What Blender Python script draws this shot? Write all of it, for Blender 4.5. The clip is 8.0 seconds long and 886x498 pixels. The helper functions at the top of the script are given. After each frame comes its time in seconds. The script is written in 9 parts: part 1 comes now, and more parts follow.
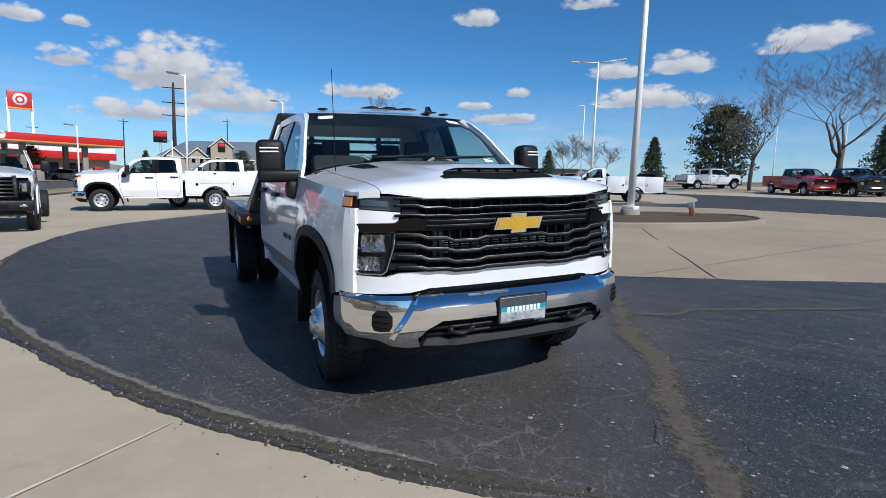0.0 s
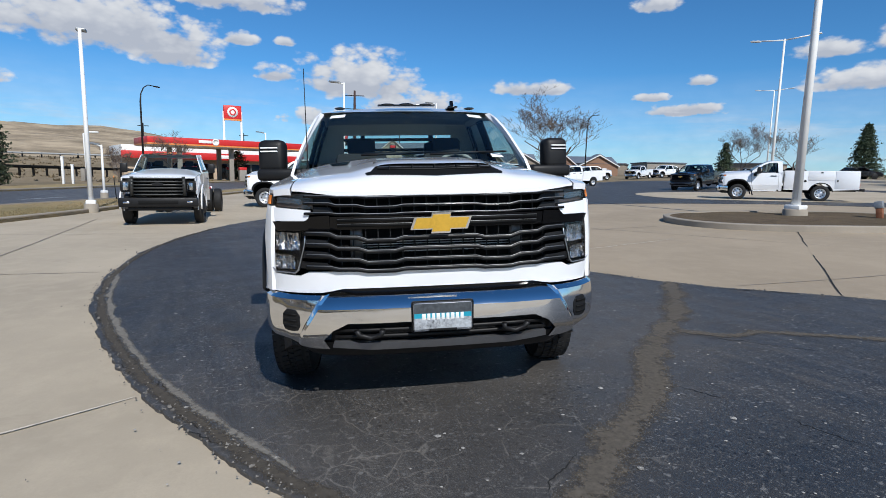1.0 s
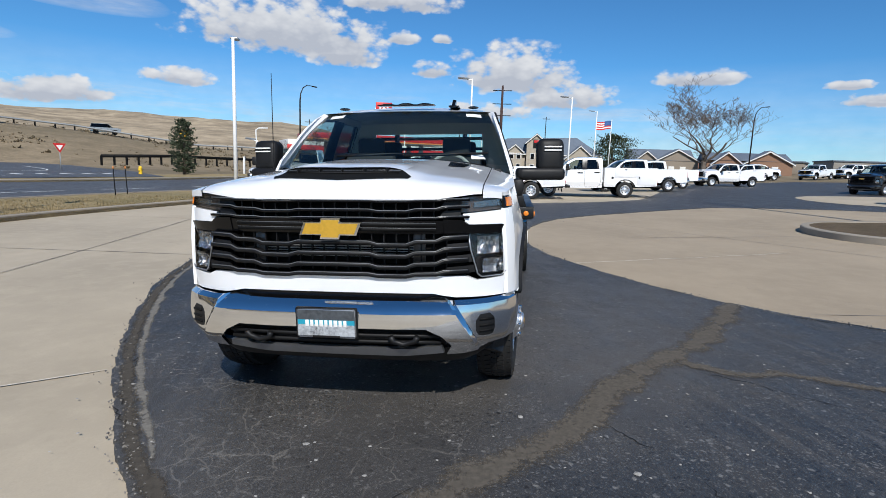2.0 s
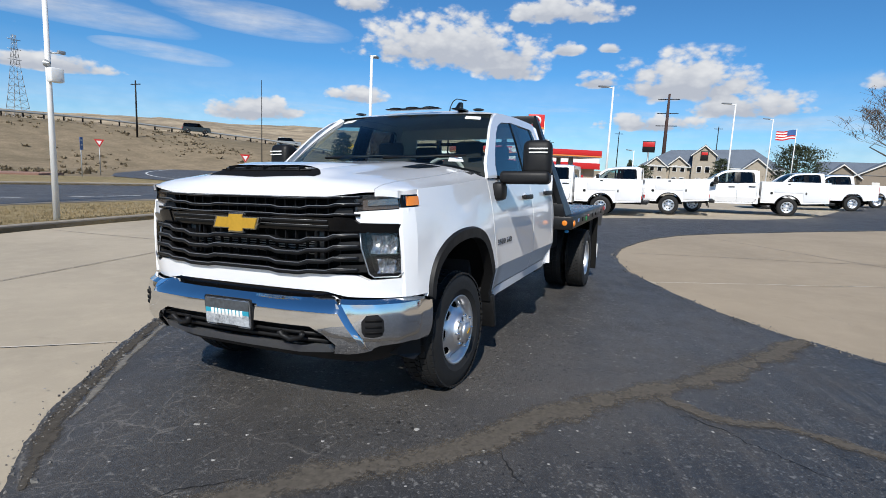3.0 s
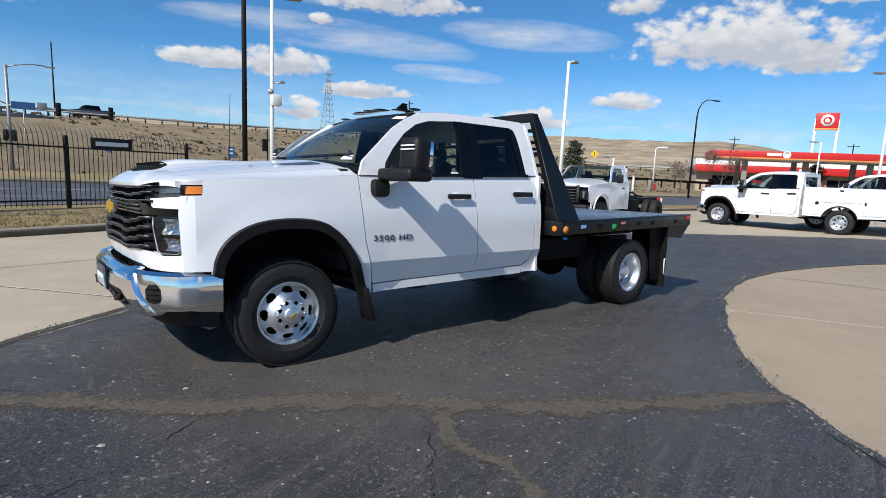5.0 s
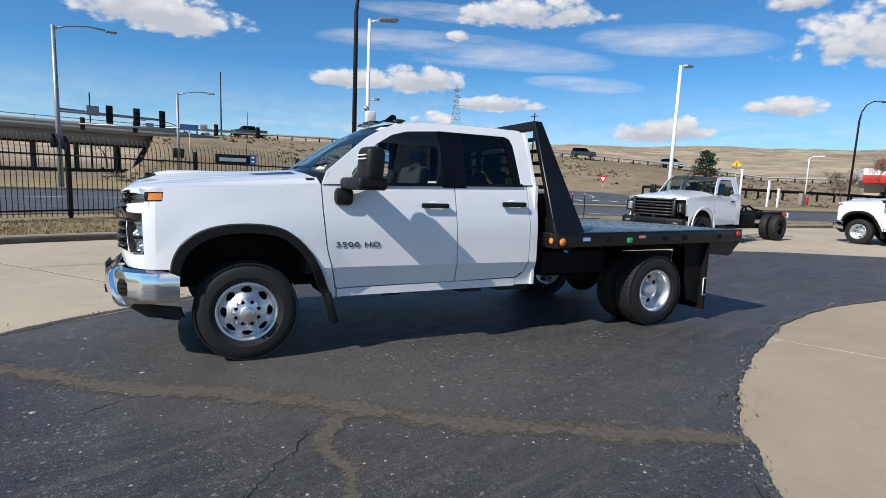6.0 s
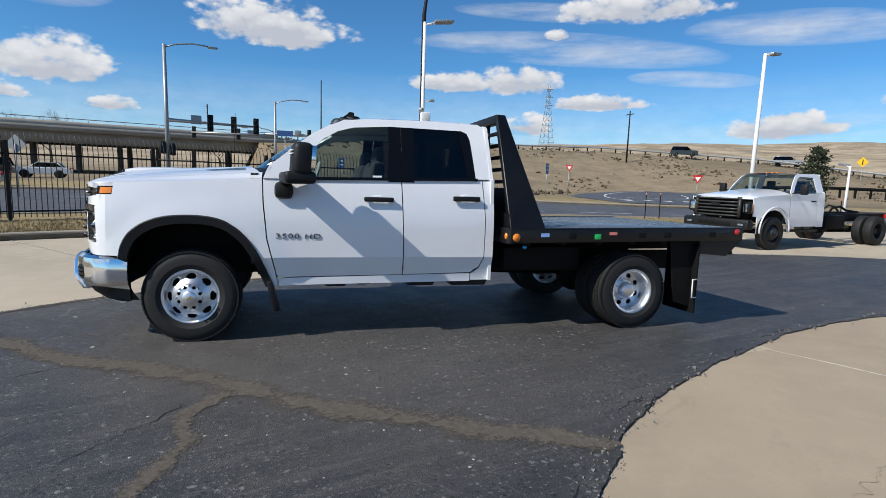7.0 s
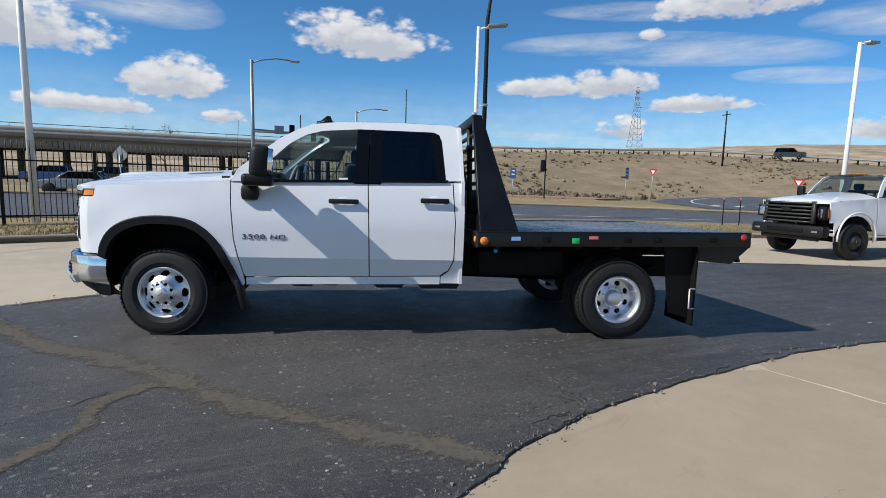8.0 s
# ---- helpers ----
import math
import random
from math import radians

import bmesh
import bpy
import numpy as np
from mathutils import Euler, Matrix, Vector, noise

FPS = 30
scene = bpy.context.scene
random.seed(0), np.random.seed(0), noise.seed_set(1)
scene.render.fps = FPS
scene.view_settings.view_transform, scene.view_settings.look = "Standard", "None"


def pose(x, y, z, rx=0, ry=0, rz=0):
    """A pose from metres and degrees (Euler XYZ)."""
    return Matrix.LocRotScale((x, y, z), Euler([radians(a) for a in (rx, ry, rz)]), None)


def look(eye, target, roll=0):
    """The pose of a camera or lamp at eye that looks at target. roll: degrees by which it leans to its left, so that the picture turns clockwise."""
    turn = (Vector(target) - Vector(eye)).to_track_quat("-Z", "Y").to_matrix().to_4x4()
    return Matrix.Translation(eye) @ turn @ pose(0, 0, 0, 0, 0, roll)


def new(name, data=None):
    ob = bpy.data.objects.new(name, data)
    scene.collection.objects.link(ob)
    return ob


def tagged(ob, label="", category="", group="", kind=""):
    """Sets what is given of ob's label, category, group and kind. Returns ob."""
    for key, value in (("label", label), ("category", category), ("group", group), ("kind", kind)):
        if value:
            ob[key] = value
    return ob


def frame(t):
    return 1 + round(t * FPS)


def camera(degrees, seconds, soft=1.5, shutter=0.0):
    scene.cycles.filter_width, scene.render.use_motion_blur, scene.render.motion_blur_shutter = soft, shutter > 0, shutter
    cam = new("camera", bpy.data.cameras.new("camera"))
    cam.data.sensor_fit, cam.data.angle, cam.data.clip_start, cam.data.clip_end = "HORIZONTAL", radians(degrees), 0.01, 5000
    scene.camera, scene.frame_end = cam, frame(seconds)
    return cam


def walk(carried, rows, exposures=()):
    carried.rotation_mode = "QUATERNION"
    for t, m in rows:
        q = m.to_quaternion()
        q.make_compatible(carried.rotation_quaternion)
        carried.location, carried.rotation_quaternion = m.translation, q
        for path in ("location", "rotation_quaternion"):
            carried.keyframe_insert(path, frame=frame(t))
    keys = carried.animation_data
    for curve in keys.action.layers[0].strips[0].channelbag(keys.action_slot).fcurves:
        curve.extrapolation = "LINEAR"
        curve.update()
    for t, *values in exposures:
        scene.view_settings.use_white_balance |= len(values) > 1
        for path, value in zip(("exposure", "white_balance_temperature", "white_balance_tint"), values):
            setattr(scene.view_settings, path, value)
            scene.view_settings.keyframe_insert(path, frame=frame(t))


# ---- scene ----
cam = camera(78.32, 8.0, soft=0.7)
PATH = [
    (0.0, pose(-3.602, 1.795, 1.284, 82.76, -1.88, -115.51)),
    (0.5, pose(-3.719, 1.104, 1.300, 82.34, -1.94, -107.39)),
    (1.0, pose(-3.816, 0.420, 1.315, 82.05, -1.27, -98.22)),
    (1.5, pose(-3.802, -0.262, 1.331, 81.86, -1.85, -90.58)),
    (1.7, pose(-3.772, -0.535, 1.403, 81.37, -1.93, -87.59)),
    (2.8, pose(-3.330, -1.996, 1.420, 81.61, -2.65, -69.68)),
    (3.0, pose(-3.227, -2.253, 1.396, 81.63, -2.66, -66.51)),
    (3.5, pose(-2.922, -2.865, 1.407, 82.01, -4.36, -59.21)),
    (4.0, pose(-2.515, -3.426, 1.437, 82.40, -3.33, -52.83)),
    (4.2, pose(-2.314, -3.694, 1.442, 81.68, -2.80, -49.47)),
    (5.3, pose(-1.298, -4.809, 1.437, 81.60, -2.59, -36.02)),
    (5.5, pose(-1.084, -4.966, 1.470, 81.67, -2.41, -32.97)),
    (6.0, pose(-0.479, -5.282, 1.466, 82.08, -2.36, -26.24)),
    (6.5, pose(0.134, -5.636, 1.464, 82.01, -2.03, -21.75)),
    (7.0, pose(0.747, -5.806, 1.446, 81.93, -1.86, -16.26)),
    (7.5, pose(1.342, -5.951, 1.439, 81.94, -1.87, -11.51)),
    (8.0, pose(1.825, -5.957, 1.436, 82.31, -1.41, -7.22)),
]
walk(cam, PATH, [(0.0, -0.08, 6150, 10), (1.5, -0.01, 6250, 10), (3.5, 0.07, 6400, 10), (6.0, 0.15, 6450, 10), (8.0, 0.10, 6450, 10)])

# ---- world, sun, exposure ----
SUN_TO = Vector((-1.05, -0.27, 1.0)).normalized()
SUN_EL = math.asin(SUN_TO.z)
SUN_AZ = math.atan2(SUN_TO.x, SUN_TO.y)
scene.view_settings.exposure = 0.0

sun_data = bpy.data.lights.new("sun", "SUN")
sun_data.energy, sun_data.angle, sun_data.color = 4.9, radians(0.53), (1.0, 0.955, 0.88)
sun = new("sun", sun_data)
sun.matrix_world = look((0, 0, 60), (0 - SUN_TO.x, 0 - SUN_TO.y, 60 - SUN_TO.z))

world = bpy.data.worlds.new("sky")
scene.world = world
world.use_nodes = True
wt = world.node_tree
wt.nodes.clear()


def wnode(kind, **kw):
    n = wt.nodes.new(kind)
    for k, v in kw.items():
        if k == "op":
            n.operation = v
        elif k == "clamp":
            n.use_clamp = v
    return n


def wmath(op, a, b=None, clamp=False):
    n = wnode("ShaderNodeMath", op=op, clamp=clamp)
    for i, v in enumerate((a, b)):
        if v is None:
            continue
        if isinstance(v, (int, float)):
            n.inputs[i].default_value = v
        else:
            wt.links.new(v, n.inputs[i])
    return n.outputs[0]


sky = wnode("ShaderNodeTexSky")
sky.sky_type, sky.sun_disc = "NISHITA", False
sky.sun_elevation, sky.sun_rotation = SUN_EL, SUN_AZ
sky.altitude, sky.air_density, sky.dust_density, sky.ozone_density = 1700, 1.0, 0.25, 4.0
geo = wnode("ShaderNodeTexCoord")
direction = geo.outputs["Generated"]

# cumulus: bearing, height, half width, half height in degrees; the wide banks, then the small puffs
BANKS = ((0.7, 9.6, 6.0, 2.3), (3.3, 5.4, 5.0, .9), (-5.0, 7.0, 5.5, 1.2), (-45.6, 8.5, 5.2, 1.0), (-58.0, 12.9, 3.6, 1.2), (-48.1, 11.5, 2.6, 1.0),
         (23.1, 12.6, 8.6, 2.6), (17.4, 11.0, 3.6, 1.9), (12.5, 15.6, 5.6, 1.2), (55.7, 15.9, 7.0, 1.4), (73.0, 9.1, 4.6, 1.0), (66.0, 9.4, 4.4, 1.4),
         (58.6, 7.3, 4.6, .8), (88.7, 12.8, 5.2, 1.5), (92.0, 13.8, 6.0, 2.0), (108.6, 8.3, 4.8, 1.9), (115.2, 5.6, 5.4, .8), (121.0, 12.0, 7.0, 2.6),
         (-17.0, 8.7, 3.6, .8), (160, 12, 14, 4), (-95, 11, 12, 4), (-130, 14, 12, 4), (-160, 9, 14, 3), (200, 16, 16, 5))
PUFFS = ((8.4, 9.3, 2.1, .8), (-28.4, 15.9, 2.1, .8), (-32.8, 9.0, 1.3, .5), (-28.5, 7.6, 1.7, .4), (-39.2, 17.1, 2.5, .6), (-42.3, 11.0, 2.5, .8),
         (11.5, 12.1, 1.5, .6), (32.5, 7.0, 3.0, .8), (-32.3, 6.6, 2.8, .5), (32.5, 15.6, 2.6, .9), (41.8, 5.1, 4.2, 1.1), (65.4, 5.1, 2.6, 1.1),
         (62.9, 13.5, 1.5, .5), (43.2, 4.8, 3.6, 1.0), (104.7, 5.1, 2.4, .6), (-31.4, 6.4, 3.6, .6), (7.6, 12.2, 1.0, .45))
warp = wnode("ShaderNodeTexNoise")
warp.inputs["Scale"].default_value, warp.inputs["Detail"].default_value, warp.inputs["Roughness"].default_value = 19.0, 9.0, 0.60
wmap = wnode("ShaderNodeMapping")
wmap.inputs["Scale"].default_value = (1, 1, 1.7)
wt.links.new(direction, wmap.inputs["Vector"])
wt.links.new(wmap.outputs[0], warp.inputs["Vector"])
# rounded heads: bright cells that swell the outline
heads = wnode("ShaderNodeTexVoronoi")
heads.feature = "SMOOTH_F1"
heads.inputs["Scale"].default_value, heads.inputs["Smoothness"].default_value, heads.inputs["Detail"].default_value = 34.0, 0.4, 2.0
wt.links.new(wmap.outputs[0], heads.inputs["Vector"])
density = None
shade_v = None
for az, el, w, h in BANKS + PUFFS:
    w, h = w * 1.22, h * 1.25
    a, e = radians(az), radians(el)
    c = Vector((math.cos(a) * math.cos(e), math.sin(a) * math.cos(e), math.sin(e)))
    r = Vector((math.sin(a), -math.cos(a), 0))
    u = r.cross(c)
    outs = []
    for axis, size in ((r, w), (u, h)):
        d = wnode("ShaderNodeVectorMath", op="DOT_PRODUCT")
        wt.links.new(direction, d.inputs[0])
        d.inputs[1].default_value = axis / math.sin(radians(size))
        outs.append(d.outputs["Value"])
    v = wmath("ADD", outs[1], 0.30)
    v = wmath("MULTIPLY", v, wmath("SUBTRACT", 1.60, wmath("MULTIPLY", wmath("GREATER_THAN", v, 0.0), 0.82)))
    rr = wmath("ADD", wmath("MULTIPLY", outs[0], outs[0]), wmath("MULTIPLY", v, v))
    front = wnode("ShaderNodeVectorMath", op="DOT_PRODUCT")
    wt.links.new(direction, front.inputs[0])
    front.inputs[1].default_value = c
    m = wmath("SUBTRACT", wmath("MULTIPLY", wmath("SUBTRACT", 4.0, rr), wmath("GREATER_THAN", front.outputs["Value"], 0.5)), 3.0)
    density = m if density is None else wmath("MAXIMUM", density, m)
    under = wmath("MULTIPLY", wmath("MAXIMUM", m, 0.0), wmath("SUBTRACT", 0.45, v))
    shade_v = under if shade_v is None else wmath("MAXIMUM", shade_v, under)
ragged_ = wmath("MULTIPLY", wmath("SUBTRACT", warp.outputs["Fac"], 0.50), 2.5)
puffed = wmath("MULTIPLY", wmath("SUBTRACT", 0.62, heads.outputs["Distance"]), 0.8)
near_ = wmath("ADD", wmath("MULTIPLY", density, 0.9), 0.75, True)
body_ = wmath("ADD", wmath("MULTIPLY", wmath("MAXIMUM", density, -2.5), 1.10), wmath("MULTIPLY", wmath("ADD", ragged_, puffed), near_))
cover = wnode("ShaderNodeMapRange")
cover.interpolation_type = "SMOOTHSTEP"
cover.inputs["From Min"].default_value, cover.inputs["From Max"].default_value = -0.10, 0.62
wt.links.new(body_, cover.inputs["Value"])
# thin high streaks: bearing, height, half width, half height
THIN = ((62, 12.2, 15, 1.6), (50, 9.2, 6, .8), (64, 15.5, 9, .9), (42, 13.0, 9, 1.5), (34, 5.0, 14, .8), (5, 6.0, 12, .7), (112, 14.5, 8, 2.2), (-8, 5.2, 16, 1.2), (28, 4.2, 20, 1.3), (70, 3.6, 22, 1.0), (-42, 4.5, 16, 1.0))
veil = None
for az, el, w, h in THIN:
    a, e = radians(az), radians(el)
    c = Vector((math.cos(a) * math.cos(e), math.sin(a) * math.cos(e), math.sin(e)))
    r = Vector((math.sin(a), -math.cos(a), 0))
    u = (r.cross(c) + r * .06).normalized()
    sq = []
    for axis, size in ((r, w), (u, h)):
        d = wnode("ShaderNodeVectorMath", op="DOT_PRODUCT")
        wt.links.new(direction, d.inputs[0])
        d.inputs[1].default_value = axis / math.sin(radians(size))
        sq.append(wmath("MULTIPLY", d.outputs["Value"], d.outputs["Value"]))
    front = wnode("ShaderNodeVectorMath", op="DOT_PRODUCT")
    wt.links.new(direction, front.inputs[0])
    front.inputs[1].default_value = c
    m = wmath("MULTIPLY", wmath("SUBTRACT", 1.0, wmath("ADD", sq[0], sq[1]), True), wmath("GREATER_THAN", front.outputs["Value"], 0.5))
    veil = m if veil is None else wmath("MAXIMUM", veil, m)
streak = wnode("ShaderNodeTexNoise")
streak.inputs["Scale"].default_value, streak.inputs["Detail"].default_value, streak.inputs["Roughness"].default_value = 5.0, 8.0, 0.62
smap = wnode("ShaderNodeMapping")
smap.inputs["Scale"].default_value, smap.inputs["Rotation"].default_value = (1.0, 1.0, 7.0), (0.10, 0.0, 0.4)
wt.links.new(direction, smap.inputs["Vector"])
wt.links.new(smap.outputs[0], streak.inputs["Vector"])
thin = wnode("ShaderNodeMapRange")
thin.inputs["From Min"].default_value, thin.inputs["From Max"].default_value, thin.inputs["To Max"].default_value = 0.10, 1.05, 0.62
wt.links.new(wmath("MULTIPLY", wmath("SUBTRACT", wmath("MULTIPLY", streak.outputs["Fac"], 3.0), 0.85), wmath("POWER", veil, 0.45)), thin.inputs["Value"])
alpha = wmath("MAXIMUM", cover.outputs[0], thin.outputs[0], clamp=True)
# cloud bodies: bright tops, greyer thick middles
dens2 = wnode("ShaderNodeMapRange")
dens2.inputs["From Min"].default_value, dens2.inputs["From Max"].default_value = 0.05, 0.85
wt.links.new(wmath("ADD", wmath("MULTIPLY", shade_v, 1.0), wmath("MULTIPLY", wmath("SUBTRACT", heads.outputs["Distance"], 0.3), 0.5)), dens2.inputs["Value"])
cmix = wnode("ShaderNodeMix")
cmix.data_type = "RGBA"
cmix.inputs["A"].default_value, cmix.inputs["B"].default_value = (9.6, 9.7, 9.8, 1), (5.9, 6.3, 7.1, 1)
wt.links.new(dens2.outputs[0], cmix.inputs["Factor"])
smix = wnode("ShaderNodeMix")
smix.data_type = "RGBA"
up_ = wnode("ShaderNodeSeparateXYZ")
wt.links.new(direction, up_.inputs[0])
haze = wnode("ShaderNodeMapRange")
haze.inputs["From Min"].default_value, haze.inputs["From Max"].default_value = 0.0, 0.17
haze.inputs["To Min"].default_value, haze.inputs["To Max"].default_value = 0.46, 0.0
wt.links.new(up_.outputs["Z"], haze.inputs["Value"])
alpha = wmath("MAXIMUM", alpha, wmath("ADD", haze.outputs[0], wmath("MULTIPLY", wmath("SUBTRACT", streak.outputs["Fac"], 0.5), wmath("MULTIPLY", haze.outputs[0], 2.2))), clamp=True)
tint = wnode("ShaderNodeMix")
tint.data_type, tint.blend_type = "RGBA", "MULTIPLY"
tint.inputs["Factor"].default_value = 1.0
tint.inputs["B"].default_value = (0.61, 1.15, 1.42, 1)
wt.links.new(sky.outputs[0], tint.inputs["A"])
wt.links.new(alpha, smix.inputs["Factor"])
wt.links.new(tint.outputs["Result"], smix.inputs["A"])
wt.links.new(cmix.outputs["Result"], smix.inputs["B"])
bg = wnode("ShaderNodeBackground")
bg.inputs["Strength"].default_value = 0.080
wt.links.new(smix.outputs["Result"], bg.inputs["Color"])
wout = wnode("ShaderNodeOutputWorld")
wt.links.new(bg.outputs[0], wout.inputs["Surface"])


# ---- materials ----
class Nodes:
    def __init__(self, name):
        self.mat = bpy.data.materials.new(name)
        self.mat.use_nodes = True
        self.t = self.mat.node_tree
        self.b = self.t.nodes["Principled BSDF"]
        self.tc = self.t.nodes.new("ShaderNodeTexCoord")

    def link(self, a, b):
        self.t.links.new(a, b)

    def noise(self, scale, detail=6, rough=0.6, vec=None, dist=0.0, stretch=None):
        n = self.t.nodes.new("ShaderNodeTexNoise")
        n.inputs["Scale"].default_value, n.inputs["Detail"].default_value = scale, detail
        n.inputs["Roughness"].default_value, n.inputs["Distortion"].default_value = rough, dist
        v = vec or self.tc.outputs["Object"]
        if stretch:
            m = self.t.nodes.new("ShaderNodeMapping")
            m.inputs["Scale"].default_value = stretch[:3]
            if len(stretch) > 3:
                m.inputs["Rotation"].default_value = (0, 0, stretch[3])
            self.link(v, m.inputs["Vector"])
            v = m.outputs[0]
        self.link(v, n.inputs["Vector"])
        return n.outputs["Fac"]

    def cells(self, scale, feature="F1", out="Distance", vec=None):
        n = self.t.nodes.new("ShaderNodeTexVoronoi")
        n.feature = feature
        n.inputs["Scale"].default_value = scale
        self.link(vec or self.tc.outputs["Object"], n.inputs["Vector"])
        return n.outputs[out]

    def ramp(self, fac, a, b, lo=0.0, hi=1.0):
        n = self.t.nodes.new("ShaderNodeMapRange")
        n.inputs["From Min"].default_value, n.inputs["From Max"].default_value = a, b
        n.inputs["To Min"].default_value, n.inputs["To Max"].default_value = lo, hi
        self.link(fac, n.inputs["Value"])
        return n.outputs[0]

    def mix(self, fac, a, b):
        n = self.t.nodes.new("ShaderNodeMix")
        n.data_type = "RGBA"
        for sock, v in (("Factor", fac), ("A", a), ("B", b)):
            if isinstance(v, (int, float)):
                n.inputs[sock].default_value = v
            elif isinstance(v, tuple):
                n.inputs[sock].default_value = (*v, 1)
            else:
                self.link(v, n.inputs[sock])
        return n.outputs["Result"]

    def bump(self, h, strength, dist=0.01):
        n = self.t.nodes.new("ShaderNodeBump")
        n.inputs["Strength"].default_value, n.inputs["Distance"].default_value = strength, dist
        self.link(h, n.inputs["Height"])
        self.link(n.outputs[0], self.b.inputs["Normal"])

    def rnd(self):
        return self.t.nodes.new("ShaderNodeObjectInfo").outputs["Random"]

    def set(self, **kw):
        names = dict(color="Base Color", rough="Roughness", metal="Metallic", coat="Coat Weight", coat_rough="Coat Roughness", spec="Specular IOR Level",
                     trans="Transmission Weight", alpha="Alpha", ior="IOR")
        for k, v in kw.items():
            s = self.b.inputs[names[k]]
            if isinstance(v, tuple):
                s.default_value = (*v, 1)
            elif isinstance(v, (int, float)):
                s.default_value = v
            else:
                self.link(v, s)
        return self.mat


def plain(name, color, rough=0.5, metal=0.0, coat=0.0, vary=0.12, scale=18.0, bump=0.0, spec=0.5):
    """A surface with faint grain and smudges."""
    n = Nodes(name)
    big = n.noise(scale * 0.12, 4)
    fine = n.noise(scale, 8)
    c2 = tuple(max(0.0, c * (1 - vary)) for c in color)
    c3 = tuple(min(1.0, c * (1 + vary * 0.6)) for c in color)
    col = n.mix(n.ramp(fine, 0.3, 0.7), n.mix(n.ramp(big, 0.35, 0.65), c2, color), c3)
    if bump:
        n.bump(fine, bump, 0.004)
    return n.set(color=col, rough=n.ramp(big, 0.3, 0.7, max(0.02, rough - 0.06), min(1, rough + 0.08)), metal=metal, coat=coat, spec=spec)


def glass(name, tint, most=0.9):
    """Thin glass: clear seen straight on, mirror-like at grazing angles."""
    n = Nodes(name)
    t = n.t
    t.nodes.remove(n.b)
    tr, gl, lw, mx = (t.nodes.new(k) for k in ("ShaderNodeBsdfTransparent", "ShaderNodeBsdfGlossy", "ShaderNodeLayerWeight", "ShaderNodeMixShader"))
    tr.inputs["Color"].default_value = (*tint, 1)
    gl.inputs["Roughness"].default_value = 0.01
    lw.inputs["Blend"].default_value = 0.5
    pw = t.nodes.new("ShaderNodeMath")
    pw.operation = "POWER"
    pw.inputs[1].default_value = 4.2
    t.links.new(lw.outputs["Facing"], pw.inputs[0])
    t.links.new(n.ramp(pw.outputs[0], 0, 1, 0.05, most), mx.inputs[0])
    t.links.new(tr.outputs[0], mx.inputs[1])
    t.links.new(gl.outputs[0], mx.inputs[2])
    t.links.new(mx.outputs[0], t.nodes["Material Output"].inputs["Surface"])
    return n.mat


def white_paint():
    n = Nodes("white_paint")
    d = n.noise(2.2, 5)
    return n.set(color=n.mix(n.ramp(d, 0.3, 0.7), (0.775, 0.785, 0.80), (0.815, 0.825, 0.835)), rough=0.28, coat=1.0, coat_rough=0.03, spec=0.5)


